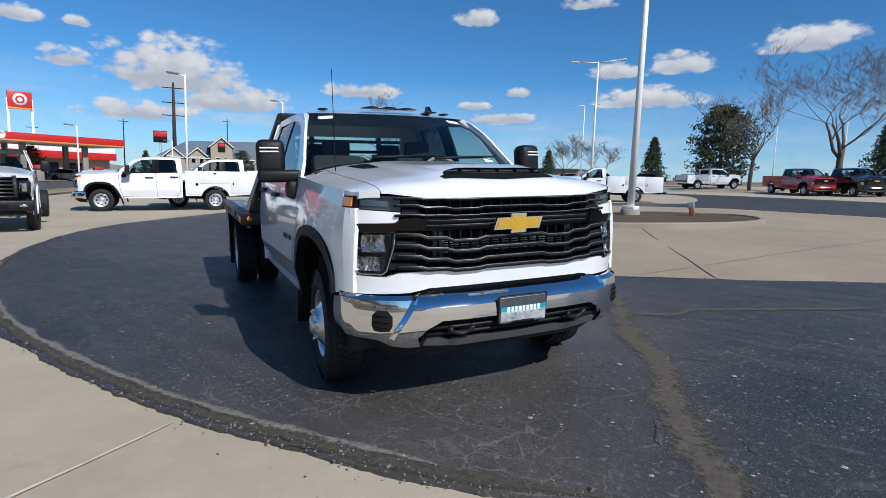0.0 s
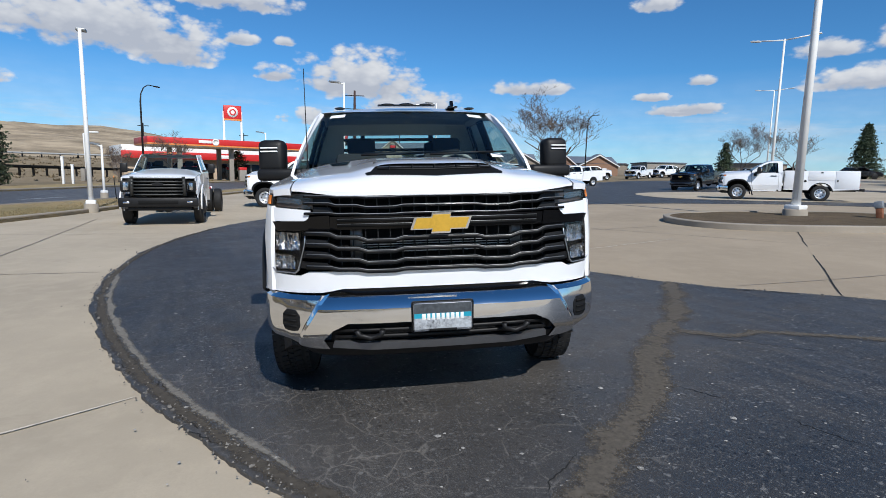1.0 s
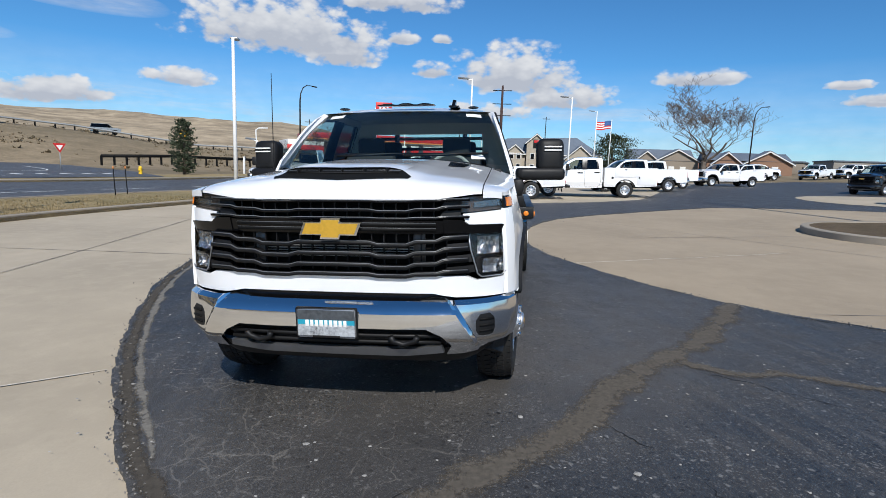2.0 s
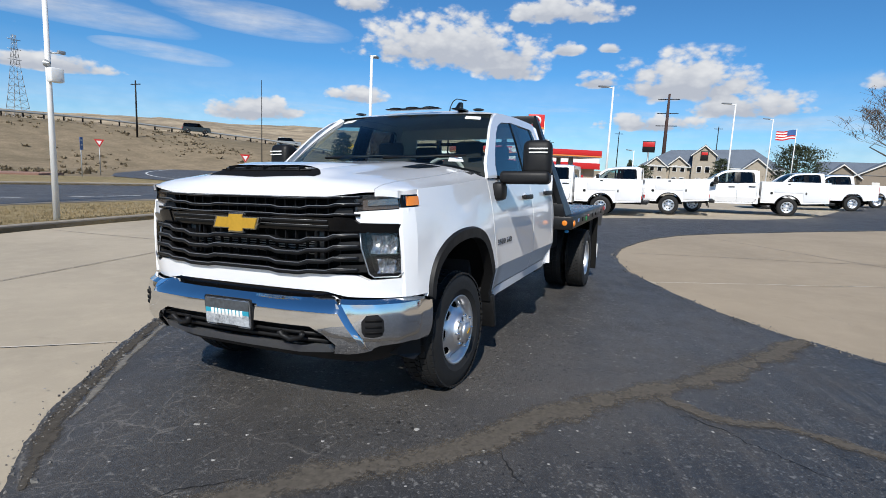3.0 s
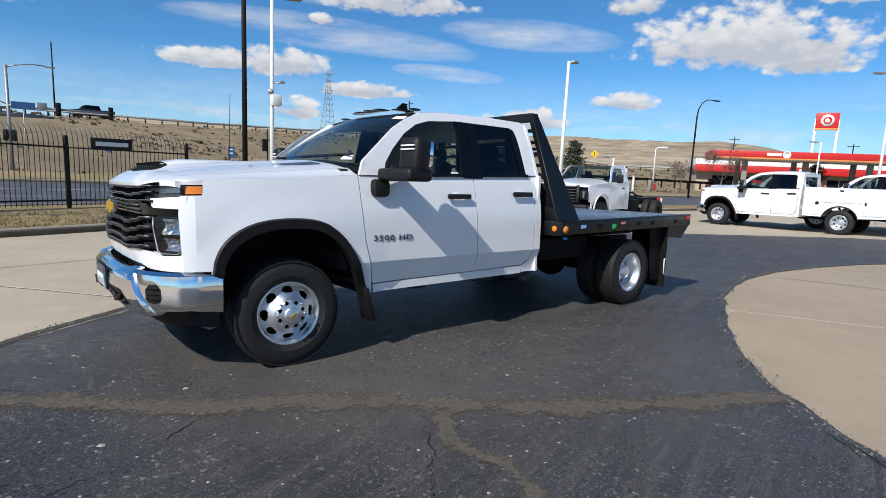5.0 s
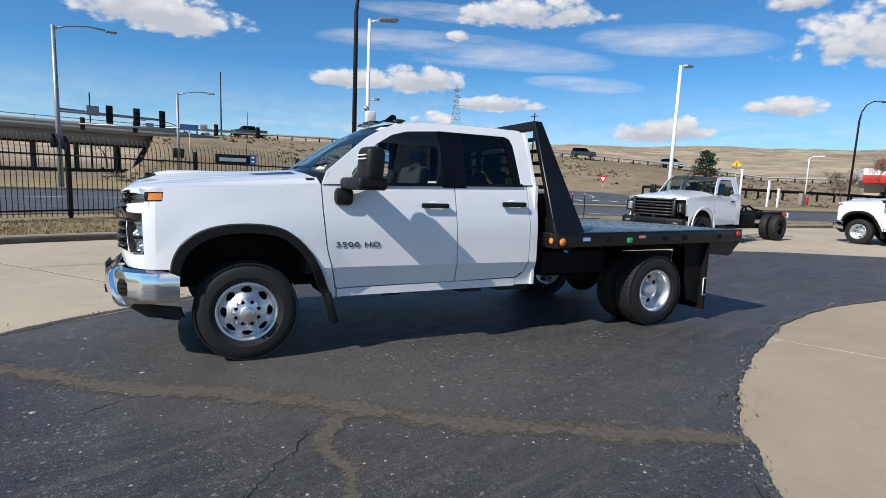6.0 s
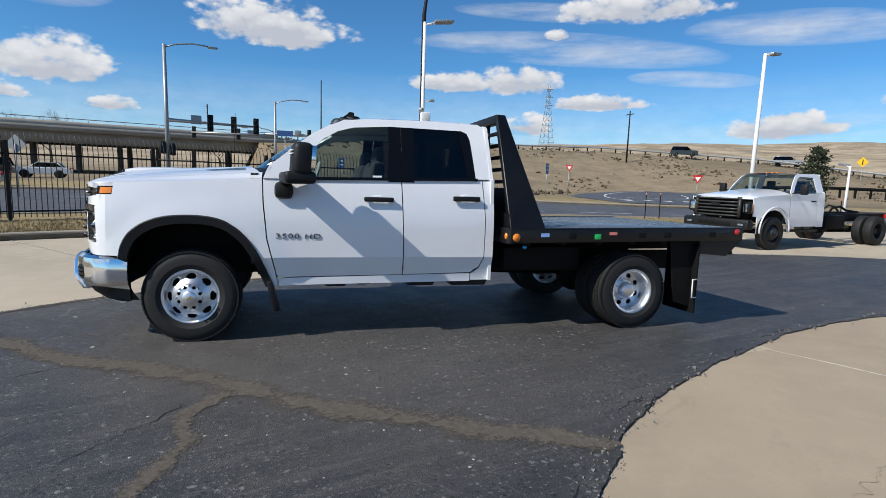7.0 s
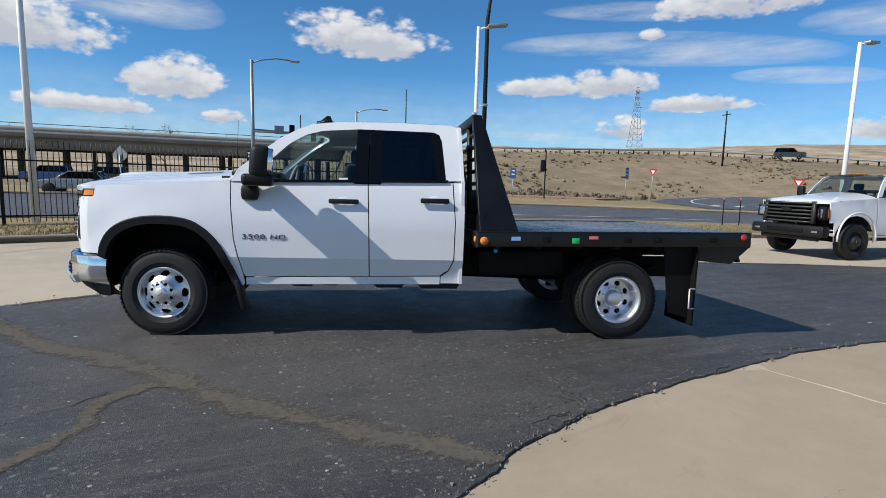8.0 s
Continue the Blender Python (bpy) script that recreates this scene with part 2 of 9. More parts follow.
def asphalt(name, base=0.040, brown=0.35, worn=False):
    n = Nodes(name)
    agg = n.cells(170)
    big = n.noise(0.45, 5, 0.65)
    mid = n.noise(2.6, 6, 0.7)

    def along(centre, ang, scale):
        m = n.t.nodes.new("ShaderNodeMapping")
        m.vector_type = "TEXTURE"
        m.inputs["Location"].default_value = (*centre, 0)
        m.inputs["Rotation"].default_value = (0, 0, radians(ang))
        m.inputs["Scale"].default_value = (*scale, 1.0)
        n.link(n.tc.outputs["Object"], m.inputs["Vector"])
        return m.outputs[0]

    c = n.mix(n.ramp(big, 0.35, 0.68), (base * 0.78, base * 0.79, base * 0.84), (base * 1.34, base * 1.32, base * 1.30))
    # scuffs dragged along the drive
    lane = n.noise(1.0, 7, 0.7, along((0, 0), 17, (2.2, 0.16)))
    c = n.mix(n.ramp(lane, 0.47, 0.68, 0, 0.65), c, (base * 2.6, base * 2.35, base * 2.1))
    fine = n.noise(1.0, 8, 0.75, along((0, 0), 12, (0.55, 0.022)))
    c = n.mix(n.ramp(fine, 0.54, 0.70, 0, 0.65), c, (base * 3.6, base * 3.4, base * 3.2))
    c = n.mix(n.ramp(n.noise(1.0, 5, 0.7, along((3, 1), 35, (1.6, 0.5))), 0.52, 0.72, 0, 0.5), c, (base * 0.42, base * 0.45, base * 0.52))
    c = n.mix(n.ramp(mid, 0.55, 0.8, 0, brown), c, (0.085, 0.068, 0.052))
    if worn:
        # a dusty, scuffed stretch beside the parked truck and a cleaner sealed one ahead of it
        for centre, ang, size, tone, amount, rough_ in (((-.1, -1.1), -28, (2.6, 1.15), (0.100, 0.090, 0.079), .66, 1.5), ((2.3, -2.0), -25, (1.8, 1.0), (0.080, 0.073, 0.065), .45, 1.5), ((2.6, -.2), 5, (3.6, 2.0), (0.056, 0.054, 0.052), .35, 1.2), ((-2.6, -1.6), 40, (2.6, 1.9), (0.019, 0.021, 0.025), .72, .7), ((4.0, 2.8), 15, (5.0, 1.6), (0.022, 0.024, 0.028), .45, .6)):
            ln = n.t.nodes.new("ShaderNodeVectorMath")
            ln.operation = "LENGTH"
            n.link(along(centre, ang, size), ln.inputs[0])
            add = n.t.nodes.new("ShaderNodeMath")
            add.operation = "ADD"
            n.link(ln.outputs["Value"], add.inputs[0])
            n.link(n.ramp(n.noise(rough_, 7, 0.72), 0.3, 0.7, -0.35, 0.35), add.inputs[1])
            c = n.mix(n.ramp(add.outputs[0], 0.45, 1.15, amount, 0.0), c, tone)
    grit = n.noise(42, 9, 0.82)
    c = n.mix(n.ramp(grit, 0.50, 0.30, 0, 0.62), c, (base * 0.30, base * 0.31, base * 0.34))
    c = n.mix(n.ramp(grit, 0.56, 0.74, 0, 0.60), c, (base * 2.7, base * 2.6, base * 2.5))
    c = n.mix(n.ramp(agg, 0.02, 0.16, 0.5, 0.0), c, (0.11, 0.11, 0.11))
    # pale flecks and small pits, in patches
    jig = n.t.nodes.new("ShaderNodeTexNoise")
    jig.inputs["Scale"].default_value, jig.inputs["Detail"].default_value = 26.0, 4
    n.link(n.tc.outputs["Object"], jig.inputs["Vector"])
    jit = n.t.nodes.new("ShaderNodeVectorMath")
    jit.operation = "MULTIPLY_ADD"
    n.link(jig.outputs["Color"], jit.inputs[0])
    jit.inputs[1].default_value = (0.05, 0.05, 0)
    n.link(n.tc.outputs["Object"], jit.inputs[2])
    for size, reach, lo, hi_, tone, patch in ((13.0, .20, .36, .52, (0.20, 0.195, 0.185), 1.1), (58.0, .30, .34, .55, (0.15, 0.145, 0.135), 1.3), (34.0, .26, .38, .54, (0.17, 0.165, 0.16), 2.3), (5.0, .08, .46, .56, (0.27, 0.265, 0.25), .8), (24.0, .30, .38, .56, (0.005, 0.005, 0.006), 1.7)):
        dots = n.ramp(n.cells(size, vec=jit.outputs[0]), reach * .55, reach, 1.0, 0.0)
        gate = n.ramp(n.noise(patch, 5, 0.7), lo, hi_, 0.0, 0.8)
        k = n.t.nodes.new("ShaderNodeMath")
        k.operation = "MULTIPLY"
        n.link(dots, k.inputs[0])
        n.link(gate, k.inputs[1])
        c = n.mix(k.outputs[0], c, tone)
    relief = n.noise(120, 6, 0.7)
    if worn:
        # crazed, dust-filled cracks where the patch thins out towards its edge
        wob = n.t.nodes.new("ShaderNodeTexNoise")
        wob.inputs["Scale"].default_value, wob.inputs["Detail"].default_value = 4.5, 5
        n.link(n.tc.outputs["Object"], wob.inputs["Vector"])
        mad = n.t.nodes.new("ShaderNodeVectorMath")
        mad.operation = "MULTIPLY_ADD"
        n.link(wob.outputs["Color"], mad.inputs[0])
        mad.inputs[1].default_value = (0.20, 0.20, 0)
        n.link(n.tc.outputs["Object"], mad.inputs[2])
        net = None
        for centre, ang, size, cell, wide, amount in (((-.75, 1.2), 42, (1.9, .55), 6.0, .030, .75), ((-1.5, .2), 60, (1.7, 1.2), 4.0, .020, .50), ((.9, -2.6), 150, (2.6, 1.0), 5.0, .014, .22)):
            ln = n.t.nodes.new("ShaderNodeVectorMath")
            ln.operation = "LENGTH"
            n.link(along(centre, ang, size), ln.inputs[0])
            zone = n.ramp(ln.outputs["Value"], 0.45, 1.2, 1.0, 0.0)
            line = n.ramp(n.cells(cell, "DISTANCE_TO_EDGE", "Distance", mad.outputs[0]), 0.0, wide, 1.0, 0.0)
            gate = n.ramp(n.noise(2.2 + cell * .3, 4, 0.6), 0.42, 0.58, 0.0, amount)
            k1, k2 = n.t.nodes.new("ShaderNodeMath"), n.t.nodes.new("ShaderNodeMath")
            for k, x, y in ((k1, zone, line), (k2, k1.outputs[0], gate)):
                k.operation = "MULTIPLY"
                n.link(x, k.inputs[0])
                n.link(y, k.inputs[1])
            c = n.mix(k2.outputs[0], c, (0.30, 0.275, 0.24))
            c = n.mix(n.ramp(zone, 0.2, 1.0, 0, 0.30), c, (0.075, 0.067, 0.058))
    h = n.t.nodes.new("ShaderNodeMath")
    h.operation = "ADD"
    n.link(agg, h.inputs[0])
    n.link(relief, h.inputs[1])
    n.bump(h.outputs[0], 0.42, 0.006)
    return n.set(color=c, rough=n.ramp(mid, 0.3, 0.7, 0.46, 0.68), spec=0.55)


def seam_dirt(name, tone):
    """Dirt that thins out towards the sides of its band, carried by the mesh's 'mid' value."""
    n = Nodes(name)
    at = n.t.nodes.new("ShaderNodeAttribute")
    at.attribute_name = "mid"
    grain = n.noise(28, 8, 0.75)
    patch = n.noise(3.2, 6, 0.7)
    s1 = n.t.nodes.new("ShaderNodeMath")
    s1.operation = "ADD"
    n.link(at.outputs["Fac"], s1.inputs[0])
    n.link(n.ramp(grain, 0.3, 0.7, -0.28, 0.28), s1.inputs[1])
    s2 = n.t.nodes.new("ShaderNodeMath")
    s2.operation = "ADD"
    n.link(s1.outputs[0], s2.inputs[0])
    n.link(n.ramp(patch, 0.35, 0.65, -0.40, 0.25), s2.inputs[1])
    c = n.mix(n.ramp(grain, 0.35, 0.7), tuple(x * 0.62 for x in tone), tuple(x * 1.25 for x in tone))
    n.bump(grain, 0.4, 0.004)
    return n.set(color=c, rough=0.9, spec=0.2, alpha=n.ramp(s2.outputs[0], 0.15, 0.62, 0.0, 0.90))


def concrete(name, tone=(0.415, 0.350, 0.262), stains=0.5):
    n = Nodes(name)
    fine = n.noise(70, 8, 0.7)
    mid = n.noise(3.5, 6, 0.65)
    big = n.noise(0.35, 4)
    dark = tuple(c * 0.78 for c in tone)
    c = n.mix(n.ramp(big, 0.35, 0.65), dark, tone)
    c = n.mix(n.ramp(mid, 0.45, 0.75, 0, 0.55), c, tuple(c_ * 1.12 for c_ in tone))
    c = n.mix(n.ramp(n.noise(1.3, 6, 0.7, dist=1.2), 0.62, 0.75, 0, stains), c, tuple(c_ * 0.6 for c_ in tone))
    c = n.mix(n.ramp(fine, 0.35, 0.65, 0.0, 0.35), c, dark)
    c = n.mix(n.ramp(n.noise(9.0, 8, 0.75), 0.56, 0.74, 0, 0.30), c, tuple(c_ * 0.66 for c_ in tone))
    c = n.mix(n.ramp(n.noise(0.16, 5, 0.7, stretch=(1, 2.5, 1)), 0.45, 0.70, 0, 0.35), c, tuple(c_ * 0.80 for c_ in tone))
    n.bump(fine, 0.25, 0.004)
    return n.set(color=c, rough=0.86, spec=0.3)


def dry_grass(name, a=(0.20, 0.16, 0.085), b=(0.34, 0.27, 0.15), green=(0.10, 0.10, 0.045), scale=1.0, far=None):
    n = Nodes(name)
    big = n.noise(0.09 * scale, 6, 0.7)
    mid = n.noise(1.1 * scale, 6, 0.75)
    fine = n.noise(16 * scale, 6, 0.8)
    c = n.mix(n.ramp(mid, 0.35, 0.65), a, b)
    c = n.mix(n.ramp(big, 0.45, 0.62, 0, 0.7), c, green)
    c = n.mix(n.ramp(fine, 0.42, 0.7, 0.0, 0.6), c, tuple(x * 0.5 for x in a))
    if far:
        # bare pale ground on the hills beyond the valley
        ln = n.t.nodes.new("ShaderNodeVectorMath")
        ln.operation = "LENGTH"
        n.link(n.tc.outputs["Object"], ln.inputs[0])
        gully = n.noise(0.035, 7, 0.7, stretch=(1, 1, 3))
        pale = n.mix(n.ramp(gully, 0.40, 0.62), tuple(x * 0.50 for x in far), far)
        c = n.mix(n.ramp(ln.outputs["Value"], 170, 300), c, pale)
    n.bump(fine, 0.7, 0.05)
    return n.set(color=c, rough=0.95, spec=0.1)


def diamond_plate():
    n = Nodes("diamond_plate")
    outs = []
    for ang in (0.785, -0.785):
        m = n.t.nodes.new("ShaderNodeMapping")
        m.inputs["Rotation"].default_value = (0, 0, ang)
        m.inputs["Scale"].default_value = (28, 28, 28)
        n.link(n.tc.outputs["Object"], m.inputs["Vector"])
        w = n.t.nodes.new("ShaderNodeTexChecker")
        w.inputs["Scale"].default_value = 1.0
        n.link(m.outputs[0], w.inputs["Vector"])
        v = n.t.nodes.new("ShaderNodeTexVoronoi")
        v.inputs["Scale"].default_value, v.inputs["Randomness"].default_value = 1.0, 0.0
        m2 = n.t.nodes.new("ShaderNodeMapping")
        m2.inputs["Scale"].default_value = (0.5, 1.6, 1)
        n.link(m.outputs[0], m2.inputs["Vector"])
        n.link(m2.outputs[0], v.inputs["Vector"])
        outs.append(n.ramp(v.outputs["Distance"], 0.18, 0.32, 1.0, 0.0))
    mx = n.t.nodes.new("ShaderNodeMath")
    mx.operation = "MAXIMUM"
    n.link(outs[0], mx.inputs[0])
    n.link(outs[1], mx.inputs[1])
    n.bump(mx.outputs[0], 0.8, 0.004)
    d = n.noise(3, 5)
    return n.set(color=n.mix(n.ramp(d, 0.35, 0.7), (0.045, 0.047, 0.05), (0.085, 0.087, 0.09)), rough=n.ramp(d, 0.3, 0.7, 0.2, 0.34), spec=0.6)


WHITE = white_paint()
CHROME = plain("chrome", (0.80, 0.81, 0.82), 0.03, 1.0, vary=0.03)
ALU = plain("polished_aluminium", (0.80, 0.81, 0.83), 0.36, 1.0, vary=0.06, scale=40)
SILVER = plain("satin_silver", (0.38, 0.39, 0.41), 0.34, 0.85)
BLACK = plain("textured_black_plastic", (0.0085, 0.0085, 0.009), 0.5, vary=0.25, scale=60, bump=0.08, spec=0.3)
GLOSS = plain("gloss_black", (0.004, 0.004, 0.0045), 0.12, coat=0.0, vary=0.1, spec=0.28)
LOUVRE = plain("satin_black_louvre", (0.0055, 0.0055, 0.006), 0.42, vary=0.2, scale=50, spec=0.28)
SATIN = plain("satin_grey_edge", (0.16, 0.165, 0.17), 0.35, 0.4, vary=0.2, scale=40)
BEDBLACK = plain("black_powder_coat", (0.0055, 0.0057, 0.0065), 0.36, vary=0.3, scale=25, bump=0.05, spec=0.35)
FRAME = plain("dull_black_frame", (0.0045, 0.0045, 0.0045), 0.7, vary=0.4, scale=12, bump=0.2, spec=0.2)
RUBBER = plain("tyre_rubber", (0.0075, 0.0075, 0.0075), 0.72, vary=0.3, scale=45, bump=0.15)
AMBER = plain("amber_lens", (0.75, 0.22, 0.02), 0.12, coat=0.6, vary=0.15)
RED_LENS = plain("red_lens", (0.42, 0.02, 0.015), 0.14, coat=0.6)
REFLECT = plain("lamp_reflector", (0.62, 0.62, 0.62), 0.16, 1.0, vary=0.5, scale=70, bump=0.5)
GOLD = plain("gold_emblem", (0.66, 0.385, 0.045), 0.30, 0.45, vary=0.15, scale=60)
SCREEN = glass("clear_window", (0.76, 0.85, 0.83))
SIDEGLASS = glass("side_window", (0.62, 0.70, 0.69))
TINTED = glass("privacy_window", (0.06, 0.065, 0.07))
LENS = glass("lamp_lens", (0.88, 0.88, 0.88), .28)
SMOKED = glass("smoked_lens", (0.70, 0.67, 0.64), .25)
SEAT = plain("dark_seat_cloth", (0.03, 0.03, 0.032), 0.85, vary=0.3, bump=0.1)
DASH = plain("dash_vinyl", (0.022, 0.022, 0.024), 0.6, vary=0.2)
PALE = plain("pale_headliner", (0.40, 0.39, 0.37), 0.9, vary=0.08)
PAPER = plain("sticker_white", (0.78, 0.79, 0.78), 0.6, vary=0.05)
ASPHALT = asphalt("asphalt_patch", 0.038, 0.45, True)
ROAD = asphalt("road_asphalt", 0.062, 0.15)
ROAD2 = asphalt("lot_asphalt", 0.042, 0.15)
SEAM = seam_dirt("dusty_seam", (0.118, 0.103, 0.084))
CRACK = plain("dark_crack", (0.010, 0.010, 0.010), 0.95, vary=0.3)
LOT = concrete("tan_concrete", (0.465, 0.395, 0.295))
SLAB = concrete("brown_tan_concrete", (0.385, 0.312, 0.222), 0.6)
KERB = concrete("kerb_concrete", (0.33, 0.29, 0.235), 0.6)
GREYCON = concrete("grey_concrete", (0.30, 0.275, 0.24), 0.6)
JOINT = plain("joint_filler", (0.23, 0.20, 0.165), 0.9)
PALEJOINT = plain("pale_joint", (0.56, 0.50, 0.41), 0.9, vary=0.3, scale=30)
DIRT = dry_grass("bare_dirt", (0.12, 0.088, 0.058), (0.17, 0.13, 0.085), (0.10, 0.08, 0.05), 2.0)
VERGE = dry_grass("dry_turf", (0.27, 0.205, 0.11), (0.40, 0.315, 0.175), (0.22, 0.19, 0.10), 1.5)
RANGE = dry_grass("dry_rangeland", (0.200, 0.160, 0.105), (0.335, 0.262, 0.172), (0.150, 0.128, 0.084), 0.25, (0.46, 0.37, 0.255))
LINE = plain("road_paint", (0.62, 0.62, 0.60), 0.8, vary=0.2)
POLEWHITE = plain("white_pole_paint", (0.76, 0.76, 0.74), 0.45, vary=0.06, scale=8)
POLEDARK = plain("dark_bronze_pole", (0.014, 0.013, 0.0125), 0.62, vary=0.2, spec=0.25)
GALV = plain("galvanised_steel", (0.33, 0.34, 0.34), 0.5, 0.6, vary=0.2)
SIGNRED = plain("sign_red", (0.55, 0.022, 0.02), 0.4)
SIGNORANGE = plain("sign_orange", (0.75, 0.25, 0.06), 0.4)
SIGNWHITE = plain("sign_white", (0.80, 0.79, 0.76), 0.45)
SIGNBLUE = plain("sign_blue", (0.04, 0.11, 0.30), 0.4)
SIGNYELLOW = plain("sign_yellow", (0.80, 0.50, 0.02), 0.5)


# ---- mesh helpers ----
def part(name, bm, material, parent=None, label="", smooth=35):
    me = bpy.data.meshes.new(name)
    if smooth:
        for f in bm.faces:
            f.smooth = True
        for e in bm.edges:
            if len(e.link_faces) == 2 and e.calc_face_angle(0) > radians(smooth):
                e.smooth = False
    bm.to_mesh(me)
    bm.free()
    me.materials.append(material)
    ob = new(name, me)
    ob.parent = parent
    if label:
        tagged(ob, label)
    return ob


def thing(name, label, category, m=None, group="", kind=""):
    ob = new(name)
    ob.empty_display_size = 0.2
    ob.matrix_world = m or Matrix()
    return tagged(ob, label, category, group, kind)


def solo(name, bm, material, label, category, m=None, group="", kind="", smooth=35):
    ob = part(name, bm, material, None, "", smooth)
    ob.matrix_world = m or Matrix()
    return tagged(ob, label, category, group, kind)


def box(bm, c, s, bevel=0.0, rot=None, seg=2):
    r = bmesh.ops.create_cube(bm, size=1.0)
    vs = r["verts"]
    bmesh.ops.scale(bm, vec=s, verts=vs)
    if bevel:
        es = list({e for v in vs for e in v.link_edges})
        r2 = bmesh.ops.bevel(bm, geom=es, offset=bevel, segments=seg, affect="EDGES", profile=0.5)
        vs = list({v for f in r2["faces"] for v in f.verts} | {v for v in vs if v.is_valid})
    if rot is not None:
        bmesh.ops.transform(bm, matrix=rot.to_4x4(), verts=vs)
    bmesh.ops.translate(bm, vec=c, verts=vs)
    return bm


def rod(bm, a, b, r0, r1=None, seg=10, caps=True):
    a, b = Vector(a), Vector(b)
    r1 = r0 if r1 is None else r1
    q = (b - a).to_track_quat("Z", "Y").to_matrix()
    rings = []
    for p, r in ((a, r0), (b, r1)):
        rings.append([bm.verts.new(p + q @ Vector((r * math.cos(t), r * math.sin(t), 0))) for t in [2 * math.pi * i / seg for i in range(seg)]])
    for i in range(seg):
        j = (i + 1) % seg
        bm.faces.new((rings[0][i], rings[0][j], rings[1][j], rings[1][i]))
    if caps:
        bm.faces.new(rings[0][::-1])
        bm.faces.new(rings[1])
    return bm


def tube(bm, pts, r, seg=8, closed=False):
    """A bent pipe; r is a number or one a point."""
    pts = [Vector(p) for p in pts]
    rs = r if isinstance(r, (list, tuple)) else [r] * len(pts)
    rings, up = [], None
    n = len(pts)
    for i, p in enumerate(pts):
        if closed:
            d = pts[(i + 1) % n] - pts[i - 1]
        else:
            d = pts[min(i + 1, n - 1)] - pts[max(i - 1, 0)]
        d.normalize()
        if up is None:
            up = Vector((0, 0, 1)) if abs(d.z) < 0.9 else Vector((1, 0, 0))
        s = d.cross(up).normalized()
        up = s.cross(d).normalized()
        rings.append([bm.verts.new(p + rs[i] * (math.cos(t) * s + math.sin(t) * up)) for t in [2 * math.pi * k / seg for k in range(seg)]])
    for i in range(n if closed else n - 1):
        a, b = rings[i], rings[(i + 1) % n]
        for k in range(seg):
            j = (k + 1) % seg
            bm.faces.new((a[k], a[j], b[j], b[k]))
    if not closed:
        bm.faces.new(rings[0][::-1])
        bm.faces.new(rings[-1])
    return bm


def bar(bm, pts, hw, hh, up=(0, 0, 1)):
    """A rectangular bar along pts: half width sideways, half height along up."""
    pts = [Vector(p) for p in pts]
    up = Vector(up)
    rings = []
    for i, p in enumerate(pts):
        d = (pts[min(i + 1, len(pts) - 1)] - pts[max(i - 1, 0)]).normalized()
        s = d.cross(up).normalized()
        rings.append([bm.verts.new(p + a * hw * s + b * hh * up) for a, b in ((-1, -1), (1, -1), (1, 1), (-1, 1))])
    for a, b in zip(rings, rings[1:]):
        for k in range(4):
            j = (k + 1) % 4
            bm.faces.new((a[k], a[j], b[j], b[k]))
    bm.faces.new(rings[0][::-1])
    bm.faces.new(rings[-1])
    return bm


def lathe(bm, prof, seg=48, side=1, c=(0, 0, 0)):
    """Turns (radius, y) pairs round the y axis; side -1 turns it to face -y."""
    rings = []
    for r, y in prof:
        if r < 1e-5:
            rings.append([bm.verts.new((c[0], c[1] + side * y, c[2]))])
        else:
            rings.append([bm.verts.new((c[0] + r * math.cos(t), c[1] + side * y, c[2] + r * math.sin(t))) for t in [2 * math.pi * i / seg for i in range(seg)]])
    for a, b in zip(rings, rings[1:]):
        for i in range(seg):
            j = (i + 1) % seg
            q = [a[i % len(a)], a[j % len(a)], b[j % len(b)], b[i % len(b)]]
            q = list(dict.fromkeys(q))
            if len(q) > 2:
                bm.faces.new(q)
    return bm


def fill(poly, step, fn, skirt=None):
    """A sheet that fills the flat outline poly, cut to squares of step, laid through fn(u, v); skirt: a vector or a function that turns its rim inwards."""
    bm = bmesh.new()
    vs = [bm.verts.new((u, v, 0)) for u, v in poly]
    bm.faces.new(vs)
    us, ws = [p[0] for p in poly], [p[1] for p in poly]
    su, sv = step if isinstance(step, tuple) else (step, step)
    for lo, hi, no, st in ((min(us), max(us), (1, 0, 0), su), (min(ws), max(ws), (0, 1, 0), sv)):
        k = math.floor(lo / st) + 1
        while k * st < hi - 1e-6:
            bmesh.ops.bisect_plane(bm, geom=bm.verts[:] + bm.edges[:] + bm.faces[:], plane_co=tuple(k * st * x for x in no), plane_no=no, dist=1e-5)
            k += 1
    bmesh.ops.triangulate(bm, faces=[f for f in bm.faces if len(f.verts) > 4])
    for v in bm.verts:
        v.co = fn(v.co.x, v.co.y)
    if skirt is not None:
        rim = [e for e in bm.edges if len(e.link_faces) == 1]
        r = bmesh.ops.extrude_edge_only(bm, edges=rim)
        for v in r["geom"]:
            if isinstance(v, bmesh.types.BMVert):
                v.co += Vector(skirt(v.co)) if callable(skirt) else Vector(skirt)
    bmesh.ops.recalc_face_normals(bm, faces=bm.faces[:])
    return bm


def mirrored(bm):
    """Adds the mirror image across y = 0."""
    g = bmesh.ops.duplicate(bm, geom=bm.verts[:] + bm.edges[:] + bm.faces[:])["geom"]
    for v in g:
        if isinstance(v, bmesh.types.BMVert):
            v.co.y = -v.co.y
    bmesh.ops.reverse_faces(bm, faces=[f for f in g if isinstance(f, bmesh.types.BMFace)])
    return bm


